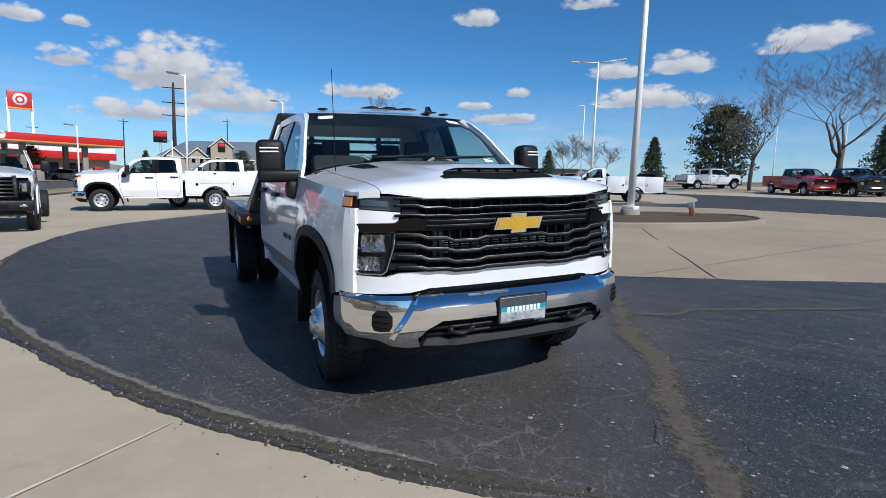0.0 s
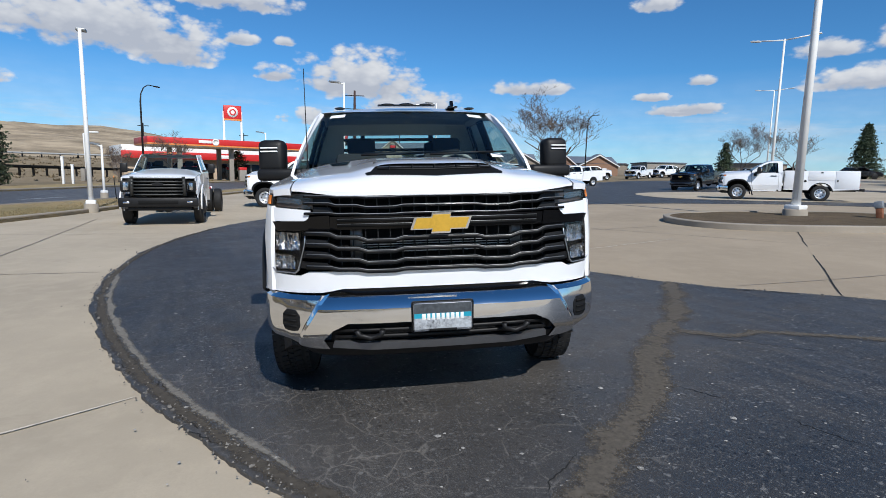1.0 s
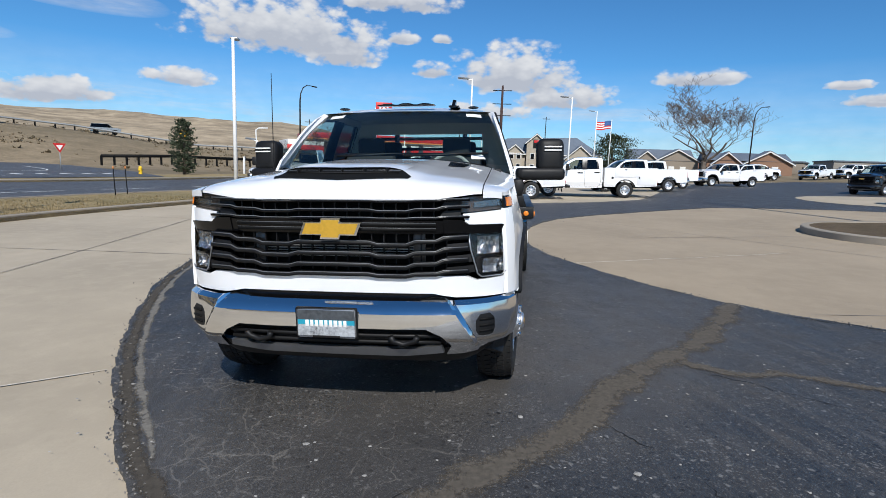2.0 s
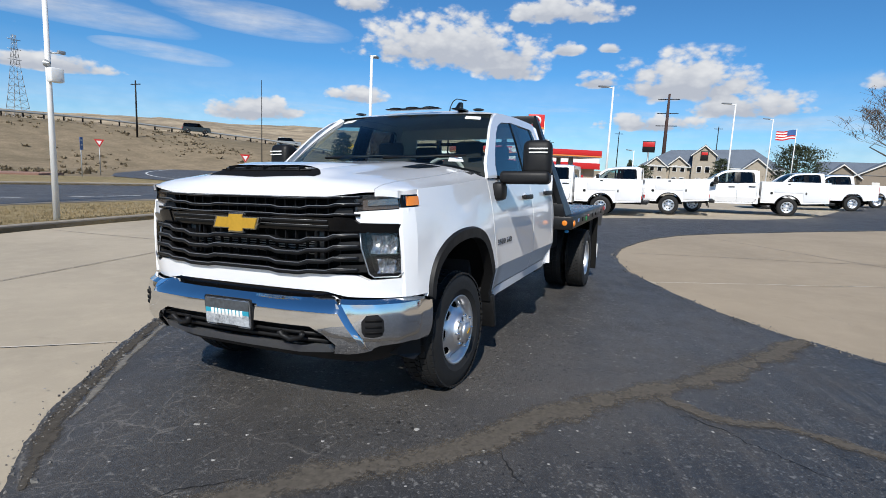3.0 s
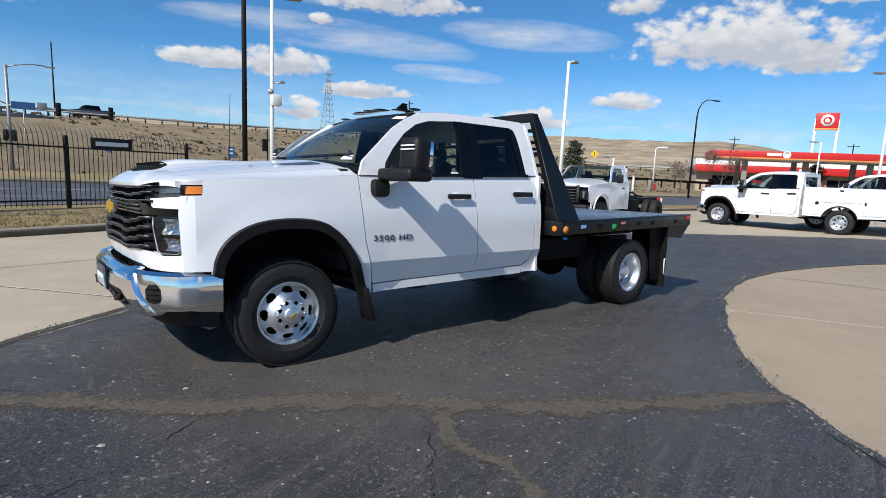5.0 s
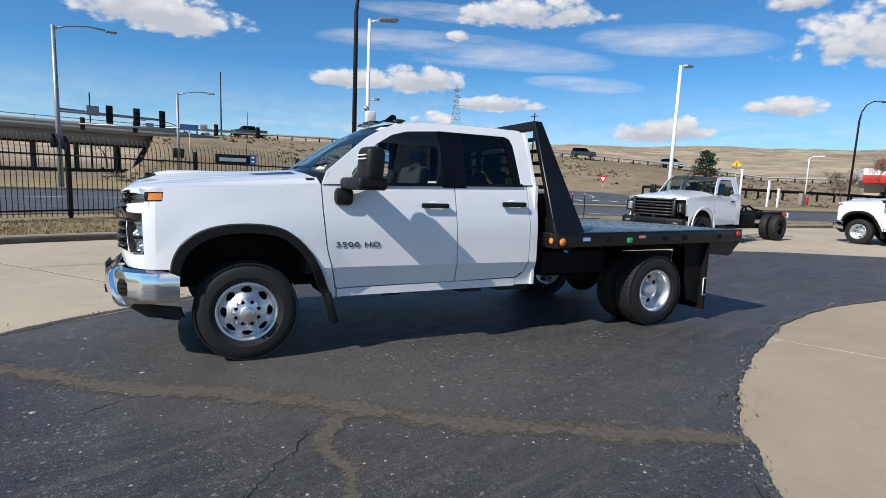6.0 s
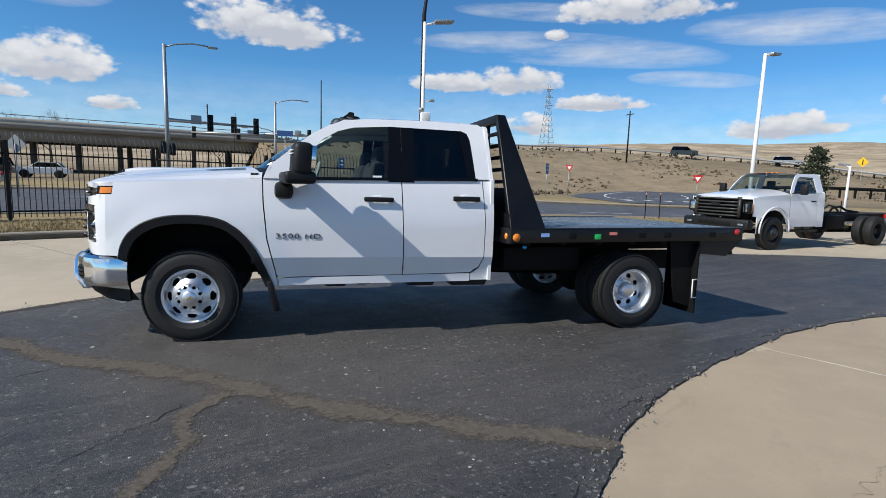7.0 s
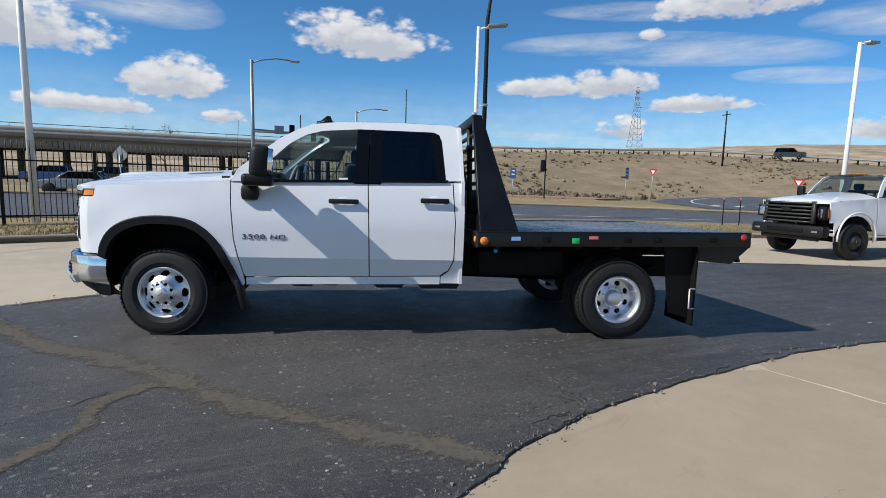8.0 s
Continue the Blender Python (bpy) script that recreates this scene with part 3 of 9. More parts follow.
def prism(bm, pts, off):
    """A plate from a flat outline, thickened by off."""
    off = Vector(off)
    a = [bm.verts.new(p) for p in pts]
    b = [bm.verts.new(Vector(p) + off) for p in pts]
    bm.faces.new(a)
    bm.faces.new(b[::-1])
    for i in range(len(a)):
        j = (i + 1) % len(a)
        bm.faces.new((a[j], a[i], b[i], b[j]))
    bmesh.ops.recalc_face_normals(bm, faces=bm.faces[:])
    return bm


def curve(pairs):
    xs, ys = [p[0] for p in pairs], [p[1] for p in pairs]
    return lambda v: float(np.interp(v, xs, ys))


def smooth_curve(pairs, lo, hi, n=400, sigma=0.02):
    g = np.linspace(lo, hi, n)
    v = np.interp(g, [p[0] for p in pairs], [p[1] for p in pairs])
    k = max(1, int(sigma * n))
    pad = np.pad(v, k, mode="edge")
    ker = np.hanning(2 * k + 1)
    v = np.convolve(pad, ker / ker.sum(), mode="valid")
    return lambda t: float(np.interp(t, g, v))


# ---- lie of the land ----
fall = smooth_curve(((-200, 4.5), (-120, 3.0), (-60, 1.75), (-46, 1.35), (-40, 1.05), (-32, .85), (-25, .42), (-17, .33), (-10, .2), (-5, .04), (-2.5, 0), (0, -.075), (2, -.16), (6, -.2), (12, -.3), (20, -.35), (200, -.35)), -200, 200, 4000, 0.003)


def gz(x, y):
    return fall(y) - 0.011 * max(-3.0, min(x, 5.0))


CREST = ((-2, 93, 6.2), (30, 101, 6.6), (62, 92, 6.7), (84, 75, 5.0), (97, 60, 2.6), (108, 45, 2.6), (116, 30, 1.6), (122, 12, .3))
hill_top = curve(((-180, 0.0), (-40, 0.2), (4, 0.3), (13, 1.0), (19, 2.7), (24, 3.1), (34, 3.3), (46, 3.3), (60, 3.2), (78, 2.9), (100, 2.6), (140, 2.0), (180, 0.4)))


def land(x, y):
    z = gz(x, max(-200, min(y, 200)))
    best = None
    for (ax, ay, az_), (bx, by, bz) in zip(CREST, CREST[1:]):
        dx, dy = bx - ax, by - ay
        ll = dx * dx + dy * dy
        t = max(0.0, min(1.0, ((x - ax) * dx + (y - ay) * dy) / ll))
        px, py = ax + t * dx - x, ay + t * dy - y
        d = math.hypot(px, py)
        if best is None or d < best[0]:
            side = dx * (y - ay) - dy * (x - ax)
            best = (d, az_ + t * (bz - az_), side > 0, t)
    d, zc, behind, _ = best
    w = 34.0 if zc > 4 else 26.0
    rise = (zc + 0.4) * (0.0 if d > w and not behind else (1.0 if behind and d < 40 else max(0.0, 1 - d / w if not behind else 1 - (d - 40) / 60)))
    if x > -4 or behind:
        z += rise if x > -6 else 0.0
    r = math.hypot(x, y + 4)
    if r > 220:
        k = min(1.0, (r - 220) / 560)
        k = k * k * (3 - 2 * k)
        a = math.degrees(math.atan2(y + 4, x))
        top = 780 * math.tan(radians(hill_top(a)))
        nz = noise.fractal(Vector((x * 0.006, y * 0.006, 0.3)), 1.0, 2.0, 6)
        z += k * top * (1 + 0.14 * nz) + k * 3.5 * nz
        if r > 900:
            z -= min(1.0, (r - 900) / 900) * top * 0.4
    return z


def build_ground():
    bm = bmesh.new()
    radii = [0, 4, 8, 12, 16, 20, 25, 30, 36, 42, 48, 54, 60, 66, 72, 78, 84, 90, 96, 102, 108, 116, 125, 140, 160, 190, 220, 260, 300, 350, 400, 460, 520, 580, 640, 700, 760, 820, 900, 1100, 1500, 2200, 3500]
    na = 240
    prev = None
    for r in radii:
        ring = []
        for i in range(na if r else 1):
            a = 2 * math.pi * i / na
            x, y = r * math.cos(a) + 2, r * math.sin(a) - 4
            drop = 0.06 if r < 75 else 0.02
            ring.append(bm.verts.new((x, y, land(x, y) - drop)))
        if prev is not None:
            for i in range(na):
                j = (i + 1) % na
                q = list(dict.fromkeys([prev[i % len(prev)], ring[i], ring[j], prev[j % len(prev)]]))
                bm.faces.new(q)
        prev = ring
    bmesh.ops.recalc_face_normals(bm, faces=bm.faces[:])
    return tagged(part("ground", bm, RANGE, smooth=80), "dry winter rangeland rising to bare tan hills", "ground", kind="structure")


build_ground()


def lay(name, poly, lift, material, label, category, step=(2.0, 1.0), ragged=0.0, thick=0.0):
    """A paved or planted area that follows the ground."""
    if ragged:
        out = []
        n = len(poly)
        for i in range(n):
            a, b = Vector(poly[i]), Vector(poly[(i + 1) % n])
            k = max(1, int((b - a).length / 0.035)) if (b - a).length < 12 else 1
            for j in range(k):
                p = a + (b - a) * (j / k)
                s = noise.noise(Vector((p.x * 2.1, p.y * 2.1, 4.0))) * 1.0 + noise.noise(Vector((p.x * 7.0, p.y * 7.0, 1.0))) * 0.7 + noise.noise(Vector((p.x * 23.0, p.y * 23.0, 2.0))) * 0.6
                d = Vector((-(b - a).y, (b - a).x)).normalized()
                out.append(tuple(p + d * ragged * s))
        poly = out
    bm = fill(poly, step, lambda u, v: Vector((u, v, gz(u, v) + lift)), (0, 0, -thick) if thick else None)
    if sum(f.normal.z for f in bm.faces) < 0:
        bmesh.ops.reverse_faces(bm, faces=bm.faces[:])
    return tagged(part(name, bm, material, smooth=50), label, category, kind="structure")


def rounded(pts, times=2, closed=True):
    for _ in range(times):
        out = []
        n = len(pts)
        for i in range(n if closed else n - 1):
            a, b = pts[i], pts[(i + 1) % n]
            out += [tuple(0.75 * p + 0.25 * q for p, q in zip(a, b)), tuple(0.25 * p + 0.75 * q for p, q in zip(a, b))]
        pts = out if closed else [pts[0]] + out + [pts[-1]]
    return pts


# ---- lot, street, verges ----
KERB_LINE = rounded([(-40, -14), (-12, 3.0), (-5.7, 6.1), (-3.5, 7.4), (.4, 8.8), (3.3, 10.4), (7.8, 11.0), (12, 10.5), (17.2, 9.6), (24, 9.6), (32, 8.6), (46, 6.6), (60, 3)], 2, False)
STREET_NEAR = rounded([(-60, -6), (-30, 6), (-14, 10.5), (-6, 13.2), (0, 15.4), (5, 16.2), (10, 16.2), (16, 15.2), (23, 12.9), (30, 11.1), (45, 9.2), (70, 4), (110, -10)], 2, False)
STREET_FAR = rounded([(-60, 24), (-30, 31), (0, 32), (9, 30.8), (17, 28.4), (25, 24.2), (38, 21.6), (50, 20), (75, 15), (115, 2)], 2, False)

lay("lot_pavement", KERB_LINE + [(60, -20), (58, -60), (-60, -60), (-60, -30)], 0.0, LOT, "tan concrete dealership lot with tyre marks and stains", "pavement", (3.0, 0.5))
PATCH_A = [(-20, -26), (-9, -8.5), (-5.5, -3.4), (-2.9, -.5), (-2.0, .25), (-1.5, .85), (-1.05, 1.2), (-.28, 1.82), (.8, 2.5), (2.4, 3.35), (4.3, 4.0), (6.5, 4.4), (8.6, 4.45), (10.7, 4.25), (12.4, 3.85), (13.8, 3.3), (15.6, 2.1), (16.9, .9), (17.9, -.2), (20.3, -4.3), (22.9, -7.0), (27, -8.6), (40, -13), (60, -24), (62, -40)]
PATCH_B = [(50, -38), (36, -34), (30, -31.5), (22, -33), (6, -33), (-4, -31), (-4, -25.5), (8.5, -23.8), (14.4, -22.4), (17.2, -18.5), (18.5, -13), (18.3, -8.6), (15.8, -5.5), (13.9, -3.6), (12.3, -2.35), (11.1, -1.8), (10, -1.5), (8.6, -1.25), (7.5, -1.25), (6.6, -1.4), (5.6, -1.68), (4.1, -2.35), (3.2, -2.85), (2.6, -3.3), (2.1, -3.85), (1.5, -4.8), (1.25, -5.15), (.3, -6.7), (-1.6, -9.8), (-5, -15), (-14, -31)]
lay("asphalt_drive", PATCH_A + PATCH_B, 0.022, ASPHALT, "dark asphalt drive with a crumbled ragged edge", "driveway", (3.0, 0.5), ragged=0.026, thick=0.03)
lay("concrete_slab", PATCH_B[7:] + [(-4, -25.5)], 0.006, SLAB, "brownish tan concrete slab inside the curve of the drive", "pavement", (3.0, 0.5))
lay("service_apron", rounded([(19.5, -19.5), (22.5, -14.8), (30, -16.5), (33, -24), (29.5, -30.3), (23.5, -30.8), (18.2, -25)], 2), 0.030, LOT, "tan concrete parking apron beyond the drive", "pavement", (3.0, 0.5))
lay("street", STREET_NEAR + STREET_FAR[::-1], -0.015, ROAD, "grey asphalt street with white lane lines", "road", (6.0, 2.0))
lay("kerb_verge", KERB_LINE[4:] + STREET_NEAR[::-1][6:], 0.10, VERGE, "dry winter turf strip between lot and street", "grass", (3.0, 0.5), thick=0.16)
lay("far_verge", STREET_FAR + [(115, 9), (75, 21), (50, 25), (38, 27.5), (28, 34), (22, 38), (9, 46), (-30, 45), (-60, 38)], 0.07, VERGE, "dry turf shoulder across the street", "grass", (6.0, 2.0), thick=0.14)
lay("slip_road", [(24, 27.5), (34, 24.5), (42, 33), (52, 48), (56, 58), (58, 64), (42, 55), (30, 44), (25, 37.5)], 0.10, ROAD, "asphalt slip road curving to the ramp", "road", (6.0, 2.0))
lay("brick_median", [(10, 45), (21, 39.4), (24, 41.5), (14, 47.5)], 0.16, plain("red_pavers", (0.30, 0.17, 0.12), 0.85, vary=0.25, scale=30), "red paver traffic median", "pavement", (4, 2), thick=0.15)


def strip(pts, w, lift, wob=0.0, ends=True, soft=False, round_=True):
    """A narrow band along pts on the ground with uneven sides."""
    pts = [Vector(p) for p in (rounded(pts, 2, False) if round_ else pts)]
    bm = bmesh.new()
    mid = bm.verts.layers.float.new("mid") if soft else None
    rows = []
    dense = []
    for a, b in zip(pts, pts[1:]):
        k = max(1, int((b - a).length / 0.06))
        dense += [a + (b - a) * (j / k) for j in range(k)]
    dense.append(pts[-1])
    n = len(dense)
    for i, p in enumerate(dense):
        d = (dense[min(i + 1, n - 1)] - dense[max(i - 1, 0)]).normalized()
        s = Vector((-d.y, d.x))
        taper = min(1.0, (i + 1) / 6, (n - i) / 6) if ends else 1.0
        row = []
        for sg in ((-1, -.5, 0, .5, 1) if soft else (-1, 1)):
            ww = w * taper * (1 + wob * noise.noise(Vector((p.x * 3.3, p.y * 3.3, 2.0 * (1 if sg > 0 else -1)))) + 0.6 * wob * noise.noise(Vector((p.x * 11, p.y * 11, 5.0 * (1 if sg > 0 else -1)))))
            q = p + s * sg * ww
            v = bm.verts.new((q.x, q.y, gz(q.x, q.y) + lift))
            if soft:
                v[mid] = 1 - abs(sg)
            row.append(v)
        rows.append(row)
    for a, b in zip(rows, rows[1:]):
        for k in range(len(a) - 1):
            bm.faces.new((a[k], b[k], b[k + 1], a[k + 1]))
    bmesh.ops.recalc_face_normals(bm, faces=bm.faces[:])
    if sum(f.normal.z for f in bm.faces) < 0:
        bmesh.ops.reverse_faces(bm, faces=bm.faces[:])
    return bm


def jagged(a, b, amp, n=26, seed=0.0):
    a, b = Vector(a), Vector(b)
    d = (b - a)
    s = Vector((-d.y, d.x)).normalized()
    return [tuple(a + d * (i / n) + s * amp * (noise.noise(Vector((i * 0.33, seed, 0))) + 0.5 * noise.noise(Vector((i * 0.9, seed, 3.0)))) ) for i in range(n + 1)]


SEAM_LINE = [(-2.35, -.22), (-2.1, -.35), (-1.69, -.6), (-1.3, -.92), (-.9, -1.32), (-.6, -1.5), (-.3, -1.58), (0, -1.82), (.5, -2.2), (1.05, -2.65), (1.5, -2.93), (2.2, -3.28), (2.5, -3.42)]
tagged(part("dirt_seam", strip(SEAM_LINE, 0.185, 0.027, 0.3, soft=True), SEAM), "brown dirt-filled seam across the asphalt", "pavement seam", kind="structure")
tagged(part("dirt_seam", strip([(.42, -2.23), (.30, -2.42), (.18, -2.62), (.22, -2.82), (.26, -2.94), (.21, -3.08), (.02, -3.6), (-.25, -4.3), (-.5, -5.0)], 0.085, 0.0275, 0.6, soft=True), SEAM), "brown dirt-filled branch seam in the asphalt", "pavement seam", kind="structure")
rim = [(x + .045, y - .06) for x, y in PATCH_A[4:14]]
tagged(part("edge_band", strip(rim, 0.075, 0.0262, 0.4, soft=True), seam_dirt("edge_dirt", (0.085, 0.074, 0.060))), "brownish worn band along the asphalt edge", "pavement seam", kind="structure")
rim = [(x + .095, y - .125) for x, y in PATCH_A[5:11]]
tagged(part("edge_band", strip(rim, 0.05, 0.0268, 0.9, soft=True), seam_dirt("edge_dust", (0.21, 0.195, 0.17))), "pale dust line along the asphalt edge", "pavement seam", kind="structure")
CRACKS = (((-.84, -1.40), (-1.25, -1.00), .06, .0055), ((-1.25, -1.00), (-1.74, -.59), .05, .0060), ((-1.74, -.59), (-2.14, -.26), .05, .0065), ((-1.46, -.61), (-1.74, -.35), .05, .0035),
          ((-1.86, -.79), (-2.02, -.73), .03, .0035), ((-2.09, -.51), (-2.26, -.35), .04, .0055), ((-1.25, -1.89), (-1.65, -2.04), .05, .0025), ((.20, -2.35), (.02, -2.68), .05, .0035),
          ((.01, -2.64), (-.30, -3.05), .05, .0030), ((1.6, -3.0), (2.4, -3.34), .06, .0030), ((-.69, -1.5), (-1.0, -1.75), .04, .0025), ((.02, -3.6), (-.5, -4.7), .10, .0040))
for k, (a, b, amp, wide) in enumerate(CRACKS):
    n_ = max(6, int((Vector(b) - Vector(a)).length / .022))
    crk = [Vector(p) for p in jagged(a, b, amp * .55, n_, k * 3.1)]
    crk = [tuple(p + Vector((.007 * noise.noise(Vector((i * 1.7, k, 0))), .007 * noise.noise(Vector((i * 1.7, k, 9)))))) for i, p in enumerate(crk)]
    tagged(part("asphalt_crack", strip(crk, wide, 0.0246, 1.1, round_=False), CRACK, smooth=0), "thin dark jagged crack in the asphalt", "crack", "asphalt cracks", "structure")
tagged(part("slab_crack", strip(jagged((4.9, -3.45), (3.3, -4.1), .05, 60, 5.0), .0022, .010, .9, round_=False), JOINT, smooth=0), "hairline crack across a concrete slab", "crack", "asphalt cracks", "structure")
# short broken cracks along the asphalt lip
lip_rnd = random.Random(77)
for k in range(34):
    run, sx = (PATCH_B[-15:-5], -1) if k % 2 else (PATCH_A[5:12], 1)
    i = lip_rnd.randrange(len(run) - 1)
    p, q = Vector(run[i]), Vector(run[i + 1])
    u = lip_rnd.random()
    d = (q - p).normalized()
    inward = Vector((sx * .6, -sx * .8))
    a0 = p.lerp(q, u) + inward * lip_rnd.uniform(.03, .10)
    b0 = a0 + d * lip_rnd.uniform(.10, .42) + inward * lip_rnd.uniform(-.05, .06)
    tagged(part("asphalt_crack", strip(jagged(a0, b0, .035, 10, k * 2.3), lip_rnd.uniform(.004, .012), 0.0250, 1.3, round_=False), CRACK, smooth=0), "dark broken crack along the asphalt lip", "crack", "asphalt cracks", "structure")
JOINTS = (((-.28, 1.86), (-6.5, 9.3), PALEJOINT), ((1.5, -4.95), (8.0, -10.0), CRACK), ((4.9, -1.92), (6.9, -6.1), PALEJOINT), ((-3.3, .9), (-10, 3.0), JOINT), ((4.6, 4.2), (4.2, 10.2), JOINT), ((9.6, 4.6), (9.8, 10.4), JOINT), ((15, 2.9), (16.2, 9.4), JOINT),
          ((-2.6, 4.4), (14, 8.4), JOINT), ((8.0, -1.35), (9.5, -7.6), JOINT), ((12.6, -2.8), (2.6, -10.5), JOINT), ((2.2, -4.1), (3.5, -14), JOINT), ((-8, -1.5), (-3.8, 6.8), JOINT))
for k, (a, b, m_) in enumerate(JOINTS):
    tagged(part("slab_joint", strip(jagged(a, b, .035, 20, 70 + k), 0.011, 0.011, 0.5), m_), "joint between concrete slabs", "joint", "slab joints", "structure")
for k, (pts, m_) in enumerate((([(6.5, 20.9), (9.5, 20.6)], LINE), ([(11, 20.4), (14, 19.9)], LINE), ([(15.5, 19.6), (18.5, 18.8)], LINE), ([(20, 18.3), (23, 17.3)], LINE), ([(25, 16.8), (28, 16)], LINE), ([(2, 21), (5, 21)], LINE), ([(-2.5, 20.6), (.5, 21)], LINE), ([(-10, 25), (6, 25.4)], LINE), ([(30, 37), (33, 35.5), (37, 36), (44, 46)], LINE), ([(26.5, 30), (28, 37), (36, 48), (48, 58)], LINE))):
    tagged(part("lane_line", strip(pts, .075, -0.009 if k < 8 else 0.106, 0.1), m_), "worn white road line", "road line", "road lines", "structure")
for k in range(6):
    bm = strip([(27 + k * 1.5, 31.2 - k * .45), (27.6 + k * 1.5, 32.6 - k * .45)], .3, 0.107, 0.05)
    tagged(part("crossing_bar", bm, LINE), "white crossing bar on the slip road", "road line", "crossing bars", "structure")


def kerb_run(line, h, w=0.16, lift=0.0):
    bm = bmesh.new()
    rows = []
    n = len(line)
    for i, p in enumerate(line):
        p = Vector(p)
        d = (Vector(line[min(i + 1, n - 1)]) - Vector(line[max(i - 1, 0)])).normalized()
        s = Vector((-d.y, d.x))
        row = []
        for o, z in ((0, -.05), (0, h - .02), (.02, h), (w, h), (w, -.05)):
            q = p + s * o
            row.append(bm.verts.new((q.x, q.y, gz(q.x, q.y) + lift + z)))
        rows.append(row)
    for a, b in zip(rows, rows[1:]):
        for k in range(4):
            bm.faces.new((a[k], b[k], b[k + 1], a[k + 1]))
    bmesh.ops.recalc_face_normals(bm, faces=bm.faces[:])
    return bm


tagged(part("lot_kerb", kerb_run(KERB_LINE[4:], 0.15), KERB), "worn concrete kerb along the lot edge", "kerb", kind="structure")
tagged(part("street_kerb", kerb_run(STREET_FAR, 0.14), KERB), "concrete kerb on the far side of the street", "kerb", kind="structure")
tagged(part("street_kerb", kerb_run(STREET_NEAR[::-1], 0.14), KERB), "concrete kerb between street and turf strip", "kerb", kind="structure")

ISLAND = rounded([(10.2, -7.8), (8.5, -8.1), (7.5, -9.3), (7.0, -11), (6.8, -13), (7.4, -15), (9, -16.3), (10.8, -15.4), (12, -13), (12.2, -10.5), (11.6, -8.6)], 2)
isl = thing("planting_island", "kerbed lamp island of bare brown soil", "traffic island", kind="structure")
part("kerb", kerb_run(ISLAND + [ISLAND[0]], 0.16, 0.18), KERB, isl)
cx, cy = 9.6, -11.9
part("soil", fill([(cx + (x - cx) * .955, cy + (y - cy) * .965) for x, y in ISLAND], (0.7, 0.7), lambda u, v: Vector((u, v, gz(u, v) + .13 + .05 * noise.noise(Vector((u * .6, v * .6, 0)))))), DIRT, isl)


# ---- the flatbed truck ----
HOUSING = plain("grey_lamp_housing", (.16, .14, .13), .35, .3, vary=.3, scale=40)
TRUCK = Matrix.Translation((0, -0.04, -0.088 + 0.022)) @ Euler((radians(-2.2), 0, 0)).to_matrix().to_4x4() @ Euler((0, radians(0.63), 0)).to_matrix().to_4x4()

ARCH = ((-.52, .735), (-.505, .84), (-.44, .955), (-.31, 1.045), (-.13, 1.09), (.11, 1.092), (.275, 1.055), (.415, .96), (.53, .80), (.61, .62), (.665, .50))
ARCH_LINE = rounded(list(ARCH), 2, False)
plan_front = smooth_curve(((0, -.872), (.3, -.868), (.5, -.858), (.7, -.822), (.82, -.768), (.90, -.715), (.96, -.655), (1.1, -.5)), 0, 1.1, 300, 0.03)
hood_mid = smooth_curve(((-.95, 1.300), (-.86, 1.328), (-.75, 1.365), (-.55, 1.400), (-.27, 1.425), (.05, 1.455), (.35, 1.485), (.62, 1.515)), -.95, .65, 300, 0.03)
hood_rim = curve(((-.9, 1.295), (-.7, 1.312), (-.55, 1.322), (-.3, 1.335), (0, 1.35), (.3, 1.37), (.6, 1.39)))


def side_y(x, z):
    y = 1.025
    if z > 1.0:
        y -= 0.055 * min(1.3, ((z - 1.0) / 0.36)) ** 2
    if z < 0.7455:
        y -= 0.33 * (0.7455 - max(z, 0.575))
    if x < -0.1:
        y -= 0.055 * ((-0.1 - x) / 0.6) ** 1.6
    if x < -0.58:
        y -= 3.0 * (-0.58 - x) ** 2
    d = abs(math.hypot(x - 0.08, (z - 0.45) * 0.98) - 0.62)
    if d < 0.16 and z > 0.48:
        y += 0.020 * (1 - d / 0.16)
    return y


def roof_y(z):
    return 0.972 - (z - 1.385) * 0.31 - 0.07 * max(0.0, z - 1.72) ** 1.0


def hood_z(x, y):
    a = min(1.0, abs(y) / 0.94)
    z = hood_mid(x) - (hood_mid(x) - hood_rim(x)) * a ** 3.2
    dome = 0.022 * max(0.0, 1 - max(0.0, (abs(y) - .36) / .12)) * min(1.0, max(0.0, (x + .80) / .2))
    return z + dome * max(0.25, min(1, (.7 - x) / .8))


def S(dx):
    """Side mapping for the near and far sides, with the cab's tail moved by dx."""
    return lambda u, v: Vector((u, -side_y(u, v), v))


def settle(x, z):
    drop = -.030 * max(0.0, min(1.0, (1.42 - z) / .17))
    if x < .3:
        drop *= .85
    if z < .62 and x < .45:
        drop *= max(0.0, (z - .45) / .17)
    if z < .62 and x > .45:
        drop -= .008 * min(1.0, (x - .45) / .2)
    lift = .022 * max(0.0, min(1.0, (x - .8) / 1.7)) * max(0.0, min(1.0, (z - 1.2) / .2))
    return drop + lift * (1 if z < 1.6 else max(.45, 1 - (z - 1.6) * 2))


SCOOP = .034   # height of the hood scoop's lip

